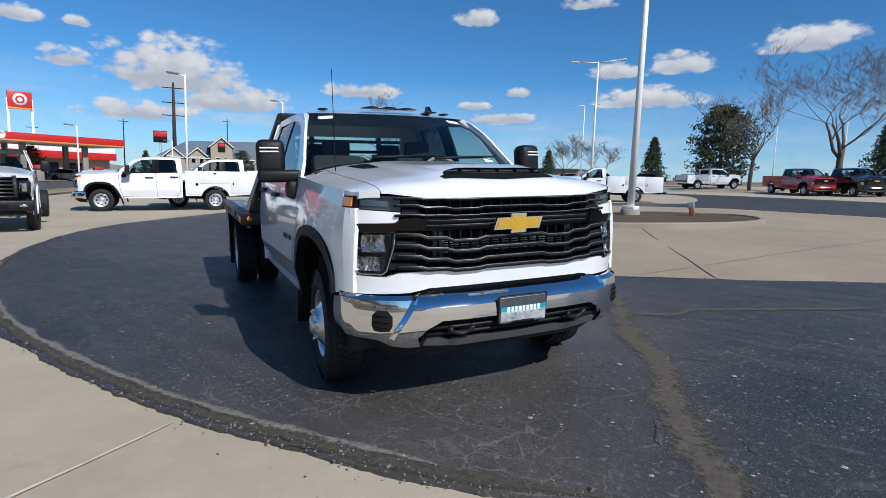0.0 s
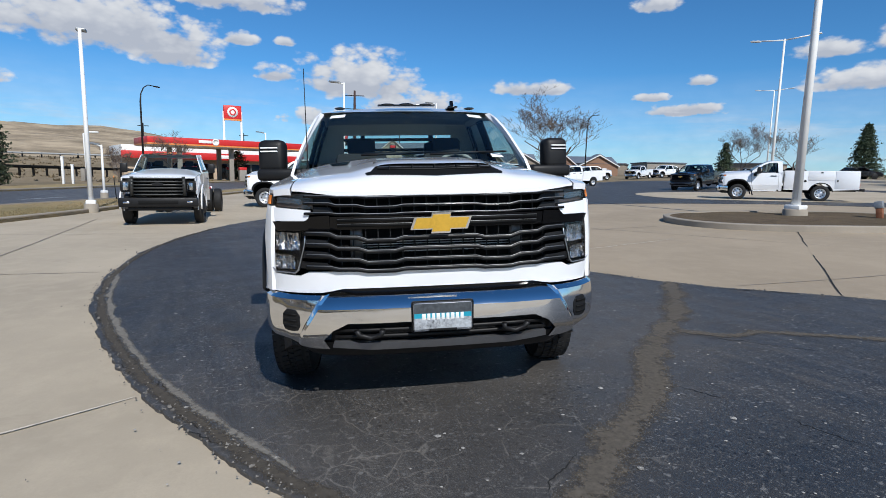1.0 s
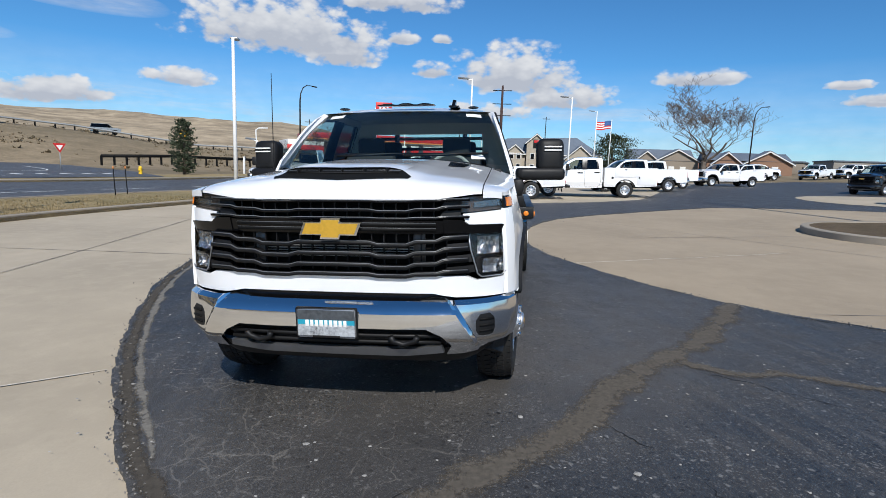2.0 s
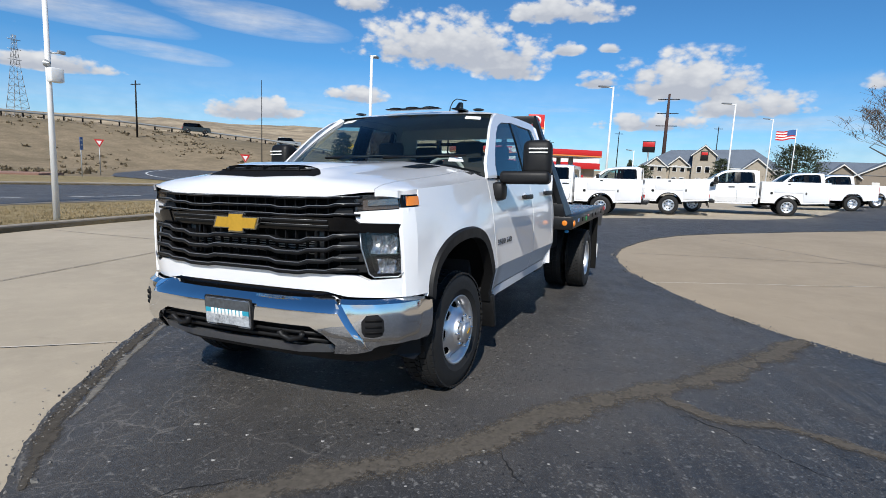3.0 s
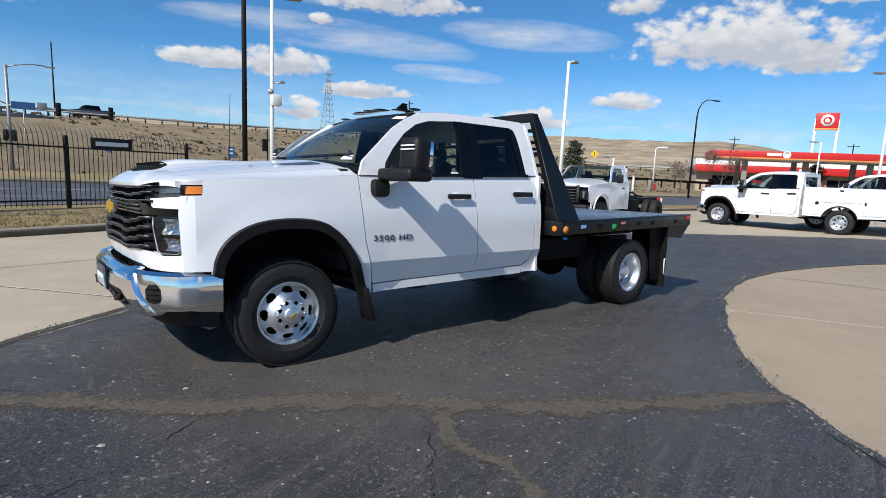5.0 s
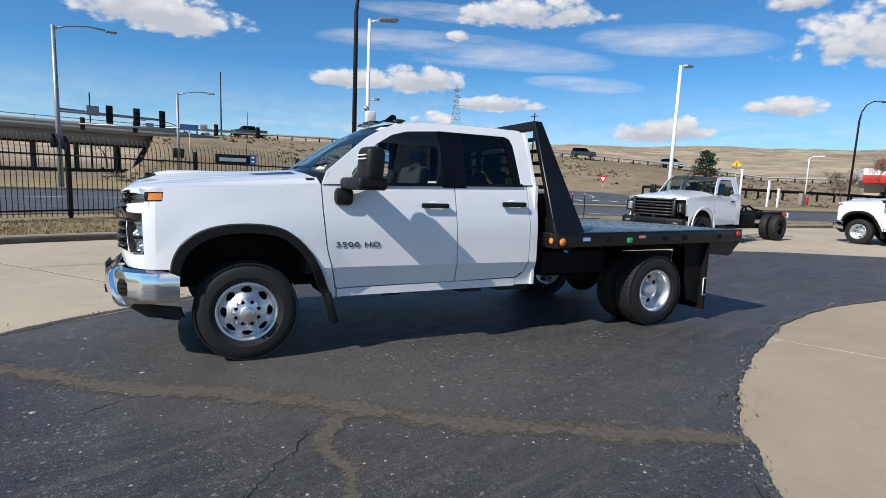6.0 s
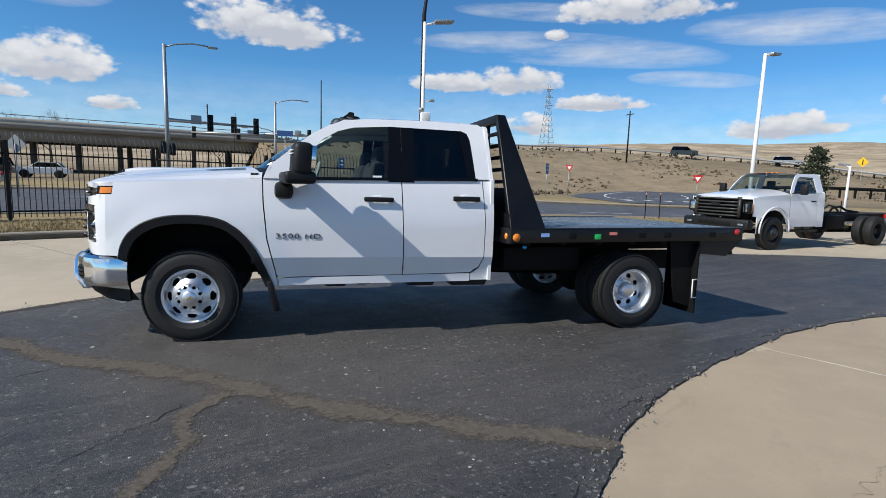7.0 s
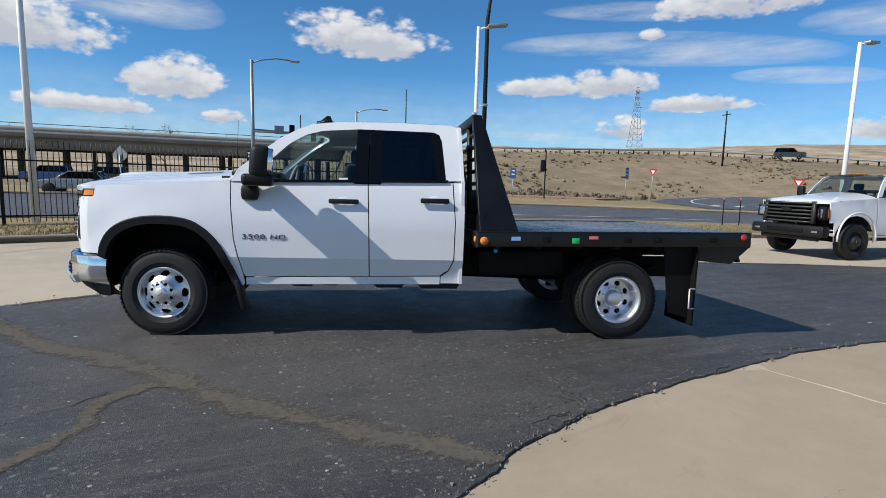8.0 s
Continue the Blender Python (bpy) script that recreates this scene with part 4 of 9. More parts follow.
def cabin(t, step, crew=True, paint=None, hi=True):
    """Hood, fenders, doors, roof, glass, lamps, grille and bumper under the thing t. The nose points to -x and the front axle stands at x = 0."""
    paint = paint or WHITE
    cut = 0.0 if crew else -0.72

    flank = (step, .0497) if hi else step

    def both(name, poly, st, fn, mat_, skirt=None, label="", smooth=35):
        for sg in (1, -1):
            bm = fill(poly, st, lambda u, v: Vector((fn(u, v).x, sg * fn(u, v).y, fn(u, v).z)), (lambda c: (0, -0.022 * (1 if c.y > 0 else -1), 0)) if skirt is None else skirt)
            part(name, bm, mat_, t, label, smooth)

    ys = lambda u, v: Vector((u, -side_y(u, v), v))
    yg = lambda u, v: Vector((u, -roof_y(v), v))
    fender = [(-.675, .755), (-.69, 1.13), (-.675, 1.232), (-.56, 1.237), (-.547, 1.322), (-.3, 1.335), (0, 1.35), (.3, 1.37), (.562, 1.386), (.57, 1.2), (.60, .9), (.675, .60), (.685, .52), (.68, .50)] + (ARCH_LINE[::-1] if hi else list(ARCH[::-1])) + [(-.52, .755)]
    both("front_fender", fender, flank, ys, paint, smooth=11)
    door = [(.572, 1.382), (.58, 1.2), (.61, .9), (.685, .60), (.70, .578), (1.782, .59), (1.772, 1.0), (1.758, 1.395), (1.2, 1.39)]
    both("front_door", door, flank, ys, paint, smooth=11)
    if crew:
        rear = [(1.768, 1.397), (1.782, 1.0), (1.792, .59), (2.44, .605), (2.515, .65), (2.555, .75), (2.56, 1.1), (2.535, 1.408)]
        both("rear_door", rear, flank, ys, paint, smooth=11)
        both("cab_corner", [(2.545, 1.41), (2.57, 1.1), (2.565, .74), (2.52, .635), (2.45, .595), (2.45, .53), (2.645, .53), (2.65, 1.42)], flank, ys, paint, smooth=11)
    else:
        both("cab_corner", [(1.768, 1.397), (1.782, 1.0), (1.792, .53), (2.645 + cut, .53), (2.65 + cut, 1.42)], step, ys, paint)
    both("rocker", [(.70, .568), (.705, .505), (2.44 + cut, .52), (2.44 + cut, .594)], step, ys, paint)
    if crew:
        rail = [(.572, 1.386), (.62, 1.49), (.86, 1.692), (.97, 1.78), (1.13, 1.873), (1.27, 1.925), (1.48, 1.95), (2.0, 1.965), (2.53, 1.96), (2.60, 1.93), (2.648, 1.424), (2.475, 1.42), (2.44, 1.80), (2.415, 1.865), (2.36, 1.888), (1.67, 1.89), (1.34, 1.862), (1.20, 1.82), (1.06, 1.735), (.92, 1.60), (.83, 1.49), (.80, 1.39)]
    else:
        rail = [(.572, 1.386), (.62, 1.49), (.86, 1.692), (.97, 1.78), (1.13, 1.873), (1.27, 1.925), (1.48, 1.95), (1.8, 1.955), (1.89, 1.93), (1.928, 1.424), (1.74, 1.40), (1.70, 1.84), (1.64, 1.888), (1.34, 1.862), (1.20, 1.82), (1.06, 1.735), (.92, 1.60), (.83, 1.49), (.80, 1.39)]
    both("window_frame", rail, step, yg, paint)
    inset = lambda u, v: Vector((u, -roof_y(v) + 0.012, v))
    gf = [(.79, 1.38), (.82, 1.49), (.91, 1.61), (1.05, 1.745), (1.19, 1.83), (1.33, 1.87), (1.665, 1.895), (1.645, 1.385)]
    both("door_window", gf, max(step, .12), inset, SIDEGLASS, (0, 0, 0))
    if crew:
        both("pillar_trim", [(1.64, 1.385), (1.66, 1.90), (1.772, 1.90), (1.757, 1.385)], step, lambda u, v: Vector((u, -roof_y(v) + 0.004, v)), GLOSS)
        both("pillar_trim", [(1.764, 1.385), (1.779, 1.90), (1.895, 1.90), (1.88, 1.385)], step, lambda u, v: Vector((u, -roof_y(v) + 0.004, v)), GLOSS)
        both("door_window", [(1.87, 1.385), (1.885, 1.895), (2.36, 1.895), (2.43, 1.40)], max(step, .12), inset, TINTED, (0, 0, 0))
        both("window_trim", [(2.33, 1.895), (2.375, 1.895), (2.42, 1.87), (2.45, 1.80), (2.485, 1.405), (2.40, 1.405)], step, lambda u, v: Vector((u, -roof_y(v) + 0.005, v)), GLOSS)
    else:
        both("window_trim", [(1.64, 1.385), (1.655, 1.90), (1.70, 1.86), (1.75, 1.385)], step, lambda u, v: Vector((u, -roof_y(v) + 0.005, v)), GLOSS)
    both("belt_trim", [(.79, 1.382), (.79, 1.404), (2.49 + cut, 1.43), (2.49 + cut, 1.408)], step, lambda u, v: Vector((u, -roof_y(v) - 0.006, v)), GLOSS)

    # hood, cowl, windshield, roof, back wall
    nose_drop = lambda dx, y: 0.030 * (1 - .75 * max(0.0, min(1.0, (abs(y) - .55) / .30))) * max(0.0, 1 - dx / .115) ** 2
    tail = lambda y: .50 + .10 * (1 - (y / .8) ** 2) * -1 + .10
    bm = bmesh.new()
    ny, nx = (36, 26) if hi else (14, 8)
    grid = []
    for j in range(ny + 1):
        y = -.80 + 1.6 * j / ny
        x0, x1 = plan_front(abs(y)) + .012, .42 + .12 * (abs(y) / .8) ** 2
        grid.append([bm.verts.new((x0 + (x1 - x0) * i / nx, y, hood_z(x0 + (x1 - x0) * i / nx, y) - nose_drop((x1 - x0) * i / nx, y))) for i in range(nx + 1)])
    for a, b in zip(grid, grid[1:]):
        for i in range(nx):
            bm.faces.new((a[i], a[i + 1], b[i + 1], b[i]))
    rim = [e for e in bm.edges if len(e.link_faces) == 1]
    for v in bmesh.ops.extrude_edge_only(bm, edges=rim)["geom"]:
        if isinstance(v, bmesh.types.BMVert):
            v.co.z -= 0.020 - 0.008 * max(0.0, min(1.0, (abs(v.co.y) - .55) / .2))
    bmesh.ops.recalc_face_normals(bm, faces=bm.faces[:])
    hood = part("hood", bm, paint, t)
    for sg in (1, -1):
        bm = bmesh.new()
        rows = []
        for i in range(25):
            f = (i / 24) ** 1.4
            row = []
            for k in range(5):
                y = .806 + (.134) * k / 4
                xs = plan_front(y) + .005
                x = xs + (.562 - xs) * f
                edge = side_y(x, hood_rim(x)) if k == 4 else y
                z = (hood_z(x, y) if k < 4 else hood_rim(x)) - nose_drop(x - xs, y)
                row.append(bm.verts.new((x, sg * (y if k < 4 else edge), z)))
            rows.append(row)
        for a, b in zip(rows, rows[1:]):
            for k in range(4):
                bm.faces.new((a[k], a[k + 1], b[k + 1], b[k]))
        # the rim turns down over the marker lamp
        run = rows[0][:] + [r[4] for r in rows[1:] if r[4].co.x < -.53]
        low = [bm.verts.new(v.co + Vector((.004 if i < 5 else 0, -sg * .001, -.030))) for i, v in enumerate(run)]
        for i in range(len(run) - 1):
            bm.faces.new((run[i], run[i + 1], low[i + 1], low[i]))
        bmesh.ops.recalc_face_normals(bm, faces=bm.faces[:])
        part("fender_top", bm, paint, t)
    bm = bmesh.new()
    rows = []
    for j in range(17):
        y = -.86 + 1.72 * j / 16
        x1 = .425 + .12 * (abs(y) / .8) ** 2
        rows.append([bm.verts.new((x1, y, hood_z(x1, y) - .018)), bm.verts.new((x1 + .17, y, hood_z(min(.6, x1), y) - .012 + .02))])
    for a, b in zip(rows, rows[1:]):
        bm.faces.new((a[0], b[0], b[1], a[1]))
    part("cowl", bm, BLACK, t)
    if hi:
        for yy, a0 in ((-.12, -.55), (.42, -.5)):
            bm = bmesh.new()
            rod(bm, (.52, yy, 1.53), (.66, yy + a0, 1.545), .010)
            rod(bm, (.60, yy - .02, 1.545), (.63, yy + a0 - .1, 1.55), .008)
            part("wiper", bm, BLACK, t)

    def ws(u, v):
        f = v
        yb, yt = .928, .738
        y = u * (yb + (yt - yb) * f)
        xb = .47 + .20 * abs(u) ** 2.2
        xt = 1.20 + .085 * abs(u) ** 2.2
        zb = 1.490 - .035 * abs(u) ** 2
        zt = 1.945 - .03 * abs(u) ** 2
        return Vector((xb + (xt - xb) * f, y, zb + (zt - zb) * f + .03 * math.sin(math.pi * f)))

    part("windshield", fill([(-1, 0), (1, 0), (1, 1), (-1, 1)], (.1, .12) if hi else (.25, .5), ws), SCREEN, t)
    for sg in (1, -1):
        bm = bmesh.new()
        rows = []
        outer = [(.572, 1.386), (.62, 1.49), (.86, 1.692), (.97, 1.78), (1.13, 1.873), (1.27, 1.925)]
        ol = [(o[0], o[1]) for o in outer]
        for i in range(13):
            f = i / 12
            w_ = ws(sg * 1.0, f) + Vector((0, 0, .002))
            k = f * 5
            i0 = min(4, int(k))
            fr = k - i0
            ox = ol[i0][0] + (ol[i0 + 1][0] - ol[i0][0]) * fr
            oz = ol[i0][1] + (ol[i0 + 1][1] - ol[i0][1]) * fr
            o = Vector((ox, sg * roof_y(oz), oz))
            mid = (w_ + o) / 2 + Vector((-.012, sg * .008, .012))
            rows.append([bm.verts.new(w_), bm.verts.new(mid), bm.verts.new(o)])
        for a, b in zip(rows, rows[1:]):
            for k in range(2):
                bm.faces.new((a[k], a[k + 1], b[k + 1], b[k]))
        bmesh.ops.recalc_face_normals(bm, faces=bm.faces[:])
        part("front_pillar", bm, paint, t)
    roof_edge = curve([(1.20, 1.915), (1.27, 1.925), (1.48, 1.95), (2.0, 1.965), (2.53, 1.96), (2.60, 1.93)]) if crew else curve([(1.20, 1.915), (1.27, 1.925), (1.48, 1.95), (1.8, 1.955), (1.89, 1.93)])
    xe = 2.60 + (0 if crew else -.71)
    bm = bmesh.new()
    rows = []
    for i in range(21 if hi else 9):
        f = i / (20 if hi else 8)
        row = []
        for j in range(-10, 11):
            u = j / 10
            xf = 1.195 + .085 * abs(u) ** 2.2
            x = xf + (xe - xf) * f
            ze = roof_edge(x)
            lift = .050 * (1 - u * u) ** 0.7 * min(1.0, 0.45 + f * 3) * min(1.0, (1 - f) * 5 + .25) if abs(u) < 1 else 0
            row.append(bm.verts.new((x, u * roof_y(ze), ze + lift)))
        rows.append(row)
    for a, b in zip(rows, rows[1:]):
        for k in range(20):
            bm.faces.new((a[k], b[k], b[k + 1], a[k + 1]))
    bmesh.ops.recalc_face_normals(bm, faces=bm.faces[:])
    roof = part("roof", bm, paint, t)
    xb = 2.645 + (0 if crew else -.72)
    bm = bmesh.new()
    for pts in ([(-1.0, .53), (1.0, .53), (1.0, 1.42), (-1.0, 1.42)], [(-.97, 1.42), (-.62, 1.42), (-.62, 1.86), (-.76, 1.95), (-.80, 1.93)], [(.97, 1.42), (.80, 1.93), (.76, 1.95), (.62, 1.86), (.62, 1.42)], [(-.62, 1.82), (.62, 1.82), (.76, 1.95), (-.76, 1.95)]):
        prism(bm, [(xb - .05 * max(0, z - 1.5), y, z) for y, z in pts], (-.03, 0, 0))
    part("back_wall", bm, paint, t, smooth=0)
    part("rear_window", fill([(-.62, 1.42), (.62, 1.42), (.62, 1.82), (-.62, 1.82)], .3, lambda u, v: Vector((xb - .012 - .05 * max(0, v - 1.5), u, v))), SCREEN, t)
    # cabin floor and inner sides keep daylight out from below
    bm = bmesh.new()
    box(bm, ((.55 + xb) / 2, 0, .60), (xb - .6, 1.9, .06))
    box(bm, (.50, 0, 1.05), (.06, 1.75, .75))
    part("cab_floor", bm, DASH, t)
    for sg in (1, -1):
        bm = bmesh.new()
        box(bm, ((.62 + xb) / 2, sg * .93, 1.0), (xb - .68, .03, .74), .01)
        part("door_card", bm, DASH, t)
    bm = bmesh.new()
    box(bm, (.74, 0, 1.30), (.46, 1.66, .26), .07)
    box(bm, (.80, -.42, 1.44), (.26, .42, .09), .04)
    part("dashboard", bm, DASH, t)
    bm = bmesh.new()
    tube(bm, [(1.02 + .05 * math.sin(k), -.42 + .19 * math.cos(k), 1.38 + .17 * math.sin(k)) for k in [2 * math.pi * i / 20 for i in range(20)]], .016, 8, True)
    rod(bm, (.80, -.42, 1.30), (1.02, -.42, 1.38), .03)
    box(bm, (1.02, -.42, 1.38), (.03, .34, .05), .012)
    part("steering_wheel", bm, PALE if hi else DASH, t)
    for xs, ysl in ((1.28, (-.42, .42)), (2.12, (-.42, .42))) if crew else ((1.22, (-.42, .42)),):
        for yy in ysl:
            bm = bmesh.new()
            box(bm, (xs, yy, .95), (.52, .54, .16), .06)
            box(bm, (xs + .27, yy, 1.27), (.15, .50, .62), .06, Euler((0, radians(12), 0)).to_matrix())
            box(bm, (xs + .35, yy, 1.64), (.09, .27, .17), .04)
            part("seat", bm, SEAT, t)

    # front face
    def fr(u, v, off=0.0):
        lean = .035 * ((v - .95) / .3) if v > .95 else .03 * ((.95 - v) / .2) ** 2
        return Vector((plan_front(abs(u)) + off + max(0, lean) * .8, u, v))

    low = [(.955, .750), (.80, .748), (.66, .750), (.60, .760), (.54, .773), (.3, .773)]
    bm = fill([(-u, v) for u, v in low] + low[::-1] + [(.953, .862), (.905, .855), (.775, .845), (.72, .872), (-.72, .872), (-.775, .845), (-.905, .855), (-.953, .862)], step, fr, (.03, 0, 0))
    part("front_panel", bm, paint, t)

    def faceted(y0, y1, z0, z1, seed):
        """A lamp bowl of small tilted mirror facets."""
        rnd = random.Random(seed)
        bm_ = bmesh.new()
        ny_, nz_ = 20, 6
        flute = [rnd.uniform(-.016, .016) for _ in range(ny_ + 1)]
        g = [[bm_.verts.new(fr(y0 + (y1 - y0) * (i + rnd.uniform(-.2, .2)) / ny_, z0 + (z1 - z0) * j / nz_, .034 + flute[i] + rnd.uniform(-.008, .008) + .02 * math.sin(math.pi * j / nz_))) for j in range(nz_ + 1)] for i in range(ny_ + 1)]
        for a_, b_ in zip(g, g[1:]):
            for j in range(nz_):
                bm_.faces.new((a_[j], b_[j], b_[j + 1], a_[j + 1]))
        return bm_

    for sg in (1, -1):
        part("lamp_brow", fill([(sg * .700, 1.207), (sg * .945, 1.228), (sg * .948, 1.148), (sg * .735, 1.150), (sg * .715, 1.165)], step, lambda u, v: fr(u, v, -.004), (.04, 0, 0)), paint, t)
        back = fill([(sg * .69, 1.212), (sg * .935, 1.232), (sg * .93, 1.300), (sg * .69, 1.288)], step, lambda u, v: fr(u, v, .03))
        lamp = part("marker_lamp", back, HOUSING, t)
        part("reflector", fill([(sg * .755, 1.238), (sg * .90, 1.250), (sg * .90, 1.278), (sg * .755, 1.266)], .03, lambda u, v: fr(u, v, .018)), REFLECT, lamp)
        part("lens", fill([(sg * .70, 1.211), (sg * .940, 1.231), (sg * .936, 1.296), (sg * .692, 1.285)], .04, lambda u, v: fr(u, v, .006)), SMOKED, lamp)
        part("turn_signal", fill([(sg * .90, 1.243), (sg * .93, 1.246), (sg * .928, 1.282), (sg * .90, 1.278)], .03, lambda u, v: fr(u, v, .016)), AMBER, lamp, "amber turn signal")
        wrap = lambda u, v: Vector((u, sg * (side_y(u, v) + .002), v))
        part("turn_signal", fill([(-.650, 1.243), (-.562, 1.246), (-.557, 1.288), (-.645, 1.286)], .03, wrap, (0, -sg * .02, 0)), AMBER, lamp, "amber turn signal")
        part("lamp_housing", fill([(-.672, 1.233), (-.553, 1.238), (-.548, 1.296), (-.672, 1.294)], .03, lambda u, v: Vector((u, sg * (side_y(u, v) - .006), v)), (0, -sg * .02, 0)), GLOSS, lamp)
        shape = [(sg * .778, .874), (sg * .800, .858), (sg * .912, .860), (sg * .945, .888), (sg * .945, 1.098), (sg * .726, 1.10), (sg * .735, 1.02)]
        head = part("headlight", fill(shape, step, lambda u, v: fr(u, v, .075), (-.07, 0, 0)), BLACK, t)
        if hi:
            part("reflector", faceted(sg * .775, sg * .932, .985, 1.083, 3), REFLECT, head, smooth=0)
            part("reflector", faceted(sg * .805, sg * .930, .880, .960, 4), REFLECT, head, smooth=0)
        else:
            part("reflector", fill([(sg * .77, .88), (sg * .90, .88), (sg * .91, 1.07), (sg * .76, 1.07)], .1, lambda u, v: fr(u, v, .03)), REFLECT, head)
        part("lens", fill(shape, .05, lambda u, v: fr(u, v, .004)), LENS, head)
        bm = tube(bmesh.new(), [fr(sg * u, v, 0.0) for u, v in ((.734, 1.09), (.742, 1.02), (.782, .882), (.804, .862), (.910, .864), (.941, .892), (.941, 1.06))], .004, 6)
        part("bezel", bm, SILVER, head)
        bm = fill([(sg * .60, 1.098), (sg * .935, 1.094), (sg * .938, 1.146), (sg * .735, 1.148), (sg * .70, 1.175), (sg * .60, 1.18)], step, lambda u, v: fr(u, v, -.020 + .40 * (1.16 - v)), (.05, 0, 0))
        part("lamp_band", bm, GLOSS, t)
        # blank louvre plates at the grille ends
        for z0, z1 in ((.878, .925), (.935, .985), (.995, 1.050), (1.058, 1.096)):
            bm = fill([(sg * (.60 - .05 * (1.1 - z0)), z0 + .004), (sg * (.724 + .26 * (1.09 - z0)), z0 + .012), (sg * (.724 + .26 * (1.09 - z1)), z1 + .004), (sg * .62, z1 - .006)], .05, lambda u, v: fr(u, v, .010), (.03, 0, 0))
            part("louvre_plate", bm, BLACK, t)
        for z0, z1 in ((1.185, 1.222), (1.230, 1.268)):
            bm = fill([(sg * .57, z0), (sg * .69, z0 + .006), (sg * .685, z1 + .004), (sg * .60, z1)], .05, lambda u, v: fr(u, v, .010), (.03, 0, 0))
            part("louvre_plate", bm, BLACK, t)
    # grille
    grille = part("grille", fill([(-.74, .862), (.74, .862), (.735, 1.10), (.70, 1.285), (-.70, 1.285), (-.735, 1.10)], .12, lambda u, v: fr(u, v, .12)), FRAME, t)
    wave = ((0, 0), (.20, 0), (.25, -.012), (.40, -.012), (.45, .004), (.56, .006), (.60, .022), (.73, .026))
    levels = ((1.272, .005, .25), (1.226, .007, .7), (1.183, .006, .3), (1.052, .010, 1.15), (.992, .010, 1.15), (.932, .010, 1.15), (.880, .010, .7))
    for zz, hh, amp in levels:
        pts = [(-y, z) for y, z in wave[::-1]] + list(wave[1:])
        bm = bar(bmesh.new(), [fr(y, zz + z * amp, .010) for y, z in pts], .030, hh)
        part("grille_bar", bm, LOUVRE if zz < 1.1 else GLOSS, grille, smooth=12)
        if hi:
            part("bar_edge", bar(bmesh.new(), [fr(y, zz + z * amp + hh, -.018) for y, z in pts], .004, .0022), SATIN, grille, "satin grey bar edge")
    bm = fill([(-.62, 1.100), (.62, 1.100), (.62, 1.172), (-.62, 1.172)], .06, lambda u, v: fr(u, v, -.018 + .40 * (1.172 - v)), (.05, 0, 0))
    part("centre_bar", bm, GLOSS, grille)
    if hi:
        for zz in (1.122, 1.150):
            part("slot", bar(bmesh.new(), [fr(y, zz, -.022 + .40 * (1.172 - zz)) for y in (-.56, -.3, 0, .3, .56)], .004, .007), FRAME, grille)
            part("slot_edge", bar(bmesh.new(), [fr(y, zz + .009, -.024 + .40 * (1.172 - zz)) for y in (-.56, -.3, 0, .3, .56)], .003, .0015), SATIN, grille)
    if hi:
        for j in range(-9, 10):
            y = j * .068
            for z0, z1 in ((.875, 1.095), (1.175, 1.28)):
                part("grille_slat", box(bmesh.new(), (fr(y, 1.0, .045).x, y, (z0 + z1) / 2), (.02, .006, z1 - z0)), BLACK, grille)
        for k in range(6):
            part("radiator_fin", box(bmesh.new(), (plan_front(0) + .100, 0, .965 + k * .014), (.012, .88, .005)), SILVER, grille)
        for sg in (1, -1):
            part("shutter_post", box(bmesh.new(), (plan_front(.45) + .09, sg * .46, 1.01), (.02, .07, .17), .01), HOUSING, grille)
    # emblem: a plain gold cross bar with a bright rim
    tie = [(-.150, -.032), (-.128, .032), (-.048, .032), (-.043, .052), (.05, .052), (.045, .032), (.150, .032), (.128, -.032), (.048, -.032), (.043, -.052), (-.05, -.052), (-.045, -.032)]
    bm = prism(bmesh.new(), [(plan_front(0) - .046, -y * 1.13, 1.130 + z * 1.08) for y, z in tie], (.02, 0, 0))
    emb = part("emblem_rim", bm, CHROME, t)
    bm = prism(bmesh.new(), [(plan_front(0) - .050, -y * 1.03, 1.130 + z * .89) for y, z in tie], (.012, 0, 0))
    part("emblem_face", bm, GOLD, emb, "plain gold emblem face")
    # hood scoop: a raised lid that slopes back into the hood, with an open mouth in front
    zz = lambda x, y: hood_z(x, y)
    bm = bmesh.new()
    rows = []
    for j in range(17):
        y = -.385 + .77 * j / 16
        k = max(0.0, 1 - (abs(y) / .385) ** 8)
        x0 = -.640 + .05 * abs(y)
        rows.append([bm.verts.new((x0, y * .95, zz(x0, y) - .006 + SCOOP * k)), bm.verts.new((-.52, y * .95, zz(-.52, y) - .006 + (SCOOP + .002) * k)), bm.verts.new((-.30, y * .97, zz(-.30, y) - .006 + .024 * k)), bm.verts.new((.06, y * .95, zz(.06, y) - .006))])
    for a, b in zip(rows, rows[1:]):
        for k in range(3):
            bm.faces.new((a[k], b[k], b[k + 1], a[k + 1]))
    bmesh.ops.recalc_face_normals(bm, faces=bm.faces[:])
    sc = part("hood_scoop", bm, paint, t)
    # black surround of the mouth, set back behind its lip
    bm = bmesh.new()
    rows = []
    for j in range(21):
        y = -.40 + .80 * j / 20
        k = max(0.0, 1 - (abs(y) / .40) ** 8)
        x0 = -.644 + .05 * abs(y)
        rows.append([bm.verts.new((-.760 + .09 * abs(y), y * .97, zz(-.760 + .09 * abs(y), y) + .003)), bm.verts.new((-.715 + .08 * abs(y), y, zz(-.715 + .08 * abs(y), y) + .003 + .006 * k)), bm.verts.new((x0 + .012, y * .94, zz(x0, y) - .002 + (SCOOP - .010) * k)), bm.verts.new((x0 - .004, y * .94, zz(x0, y) - .006 + (SCOOP + .001) * k))])
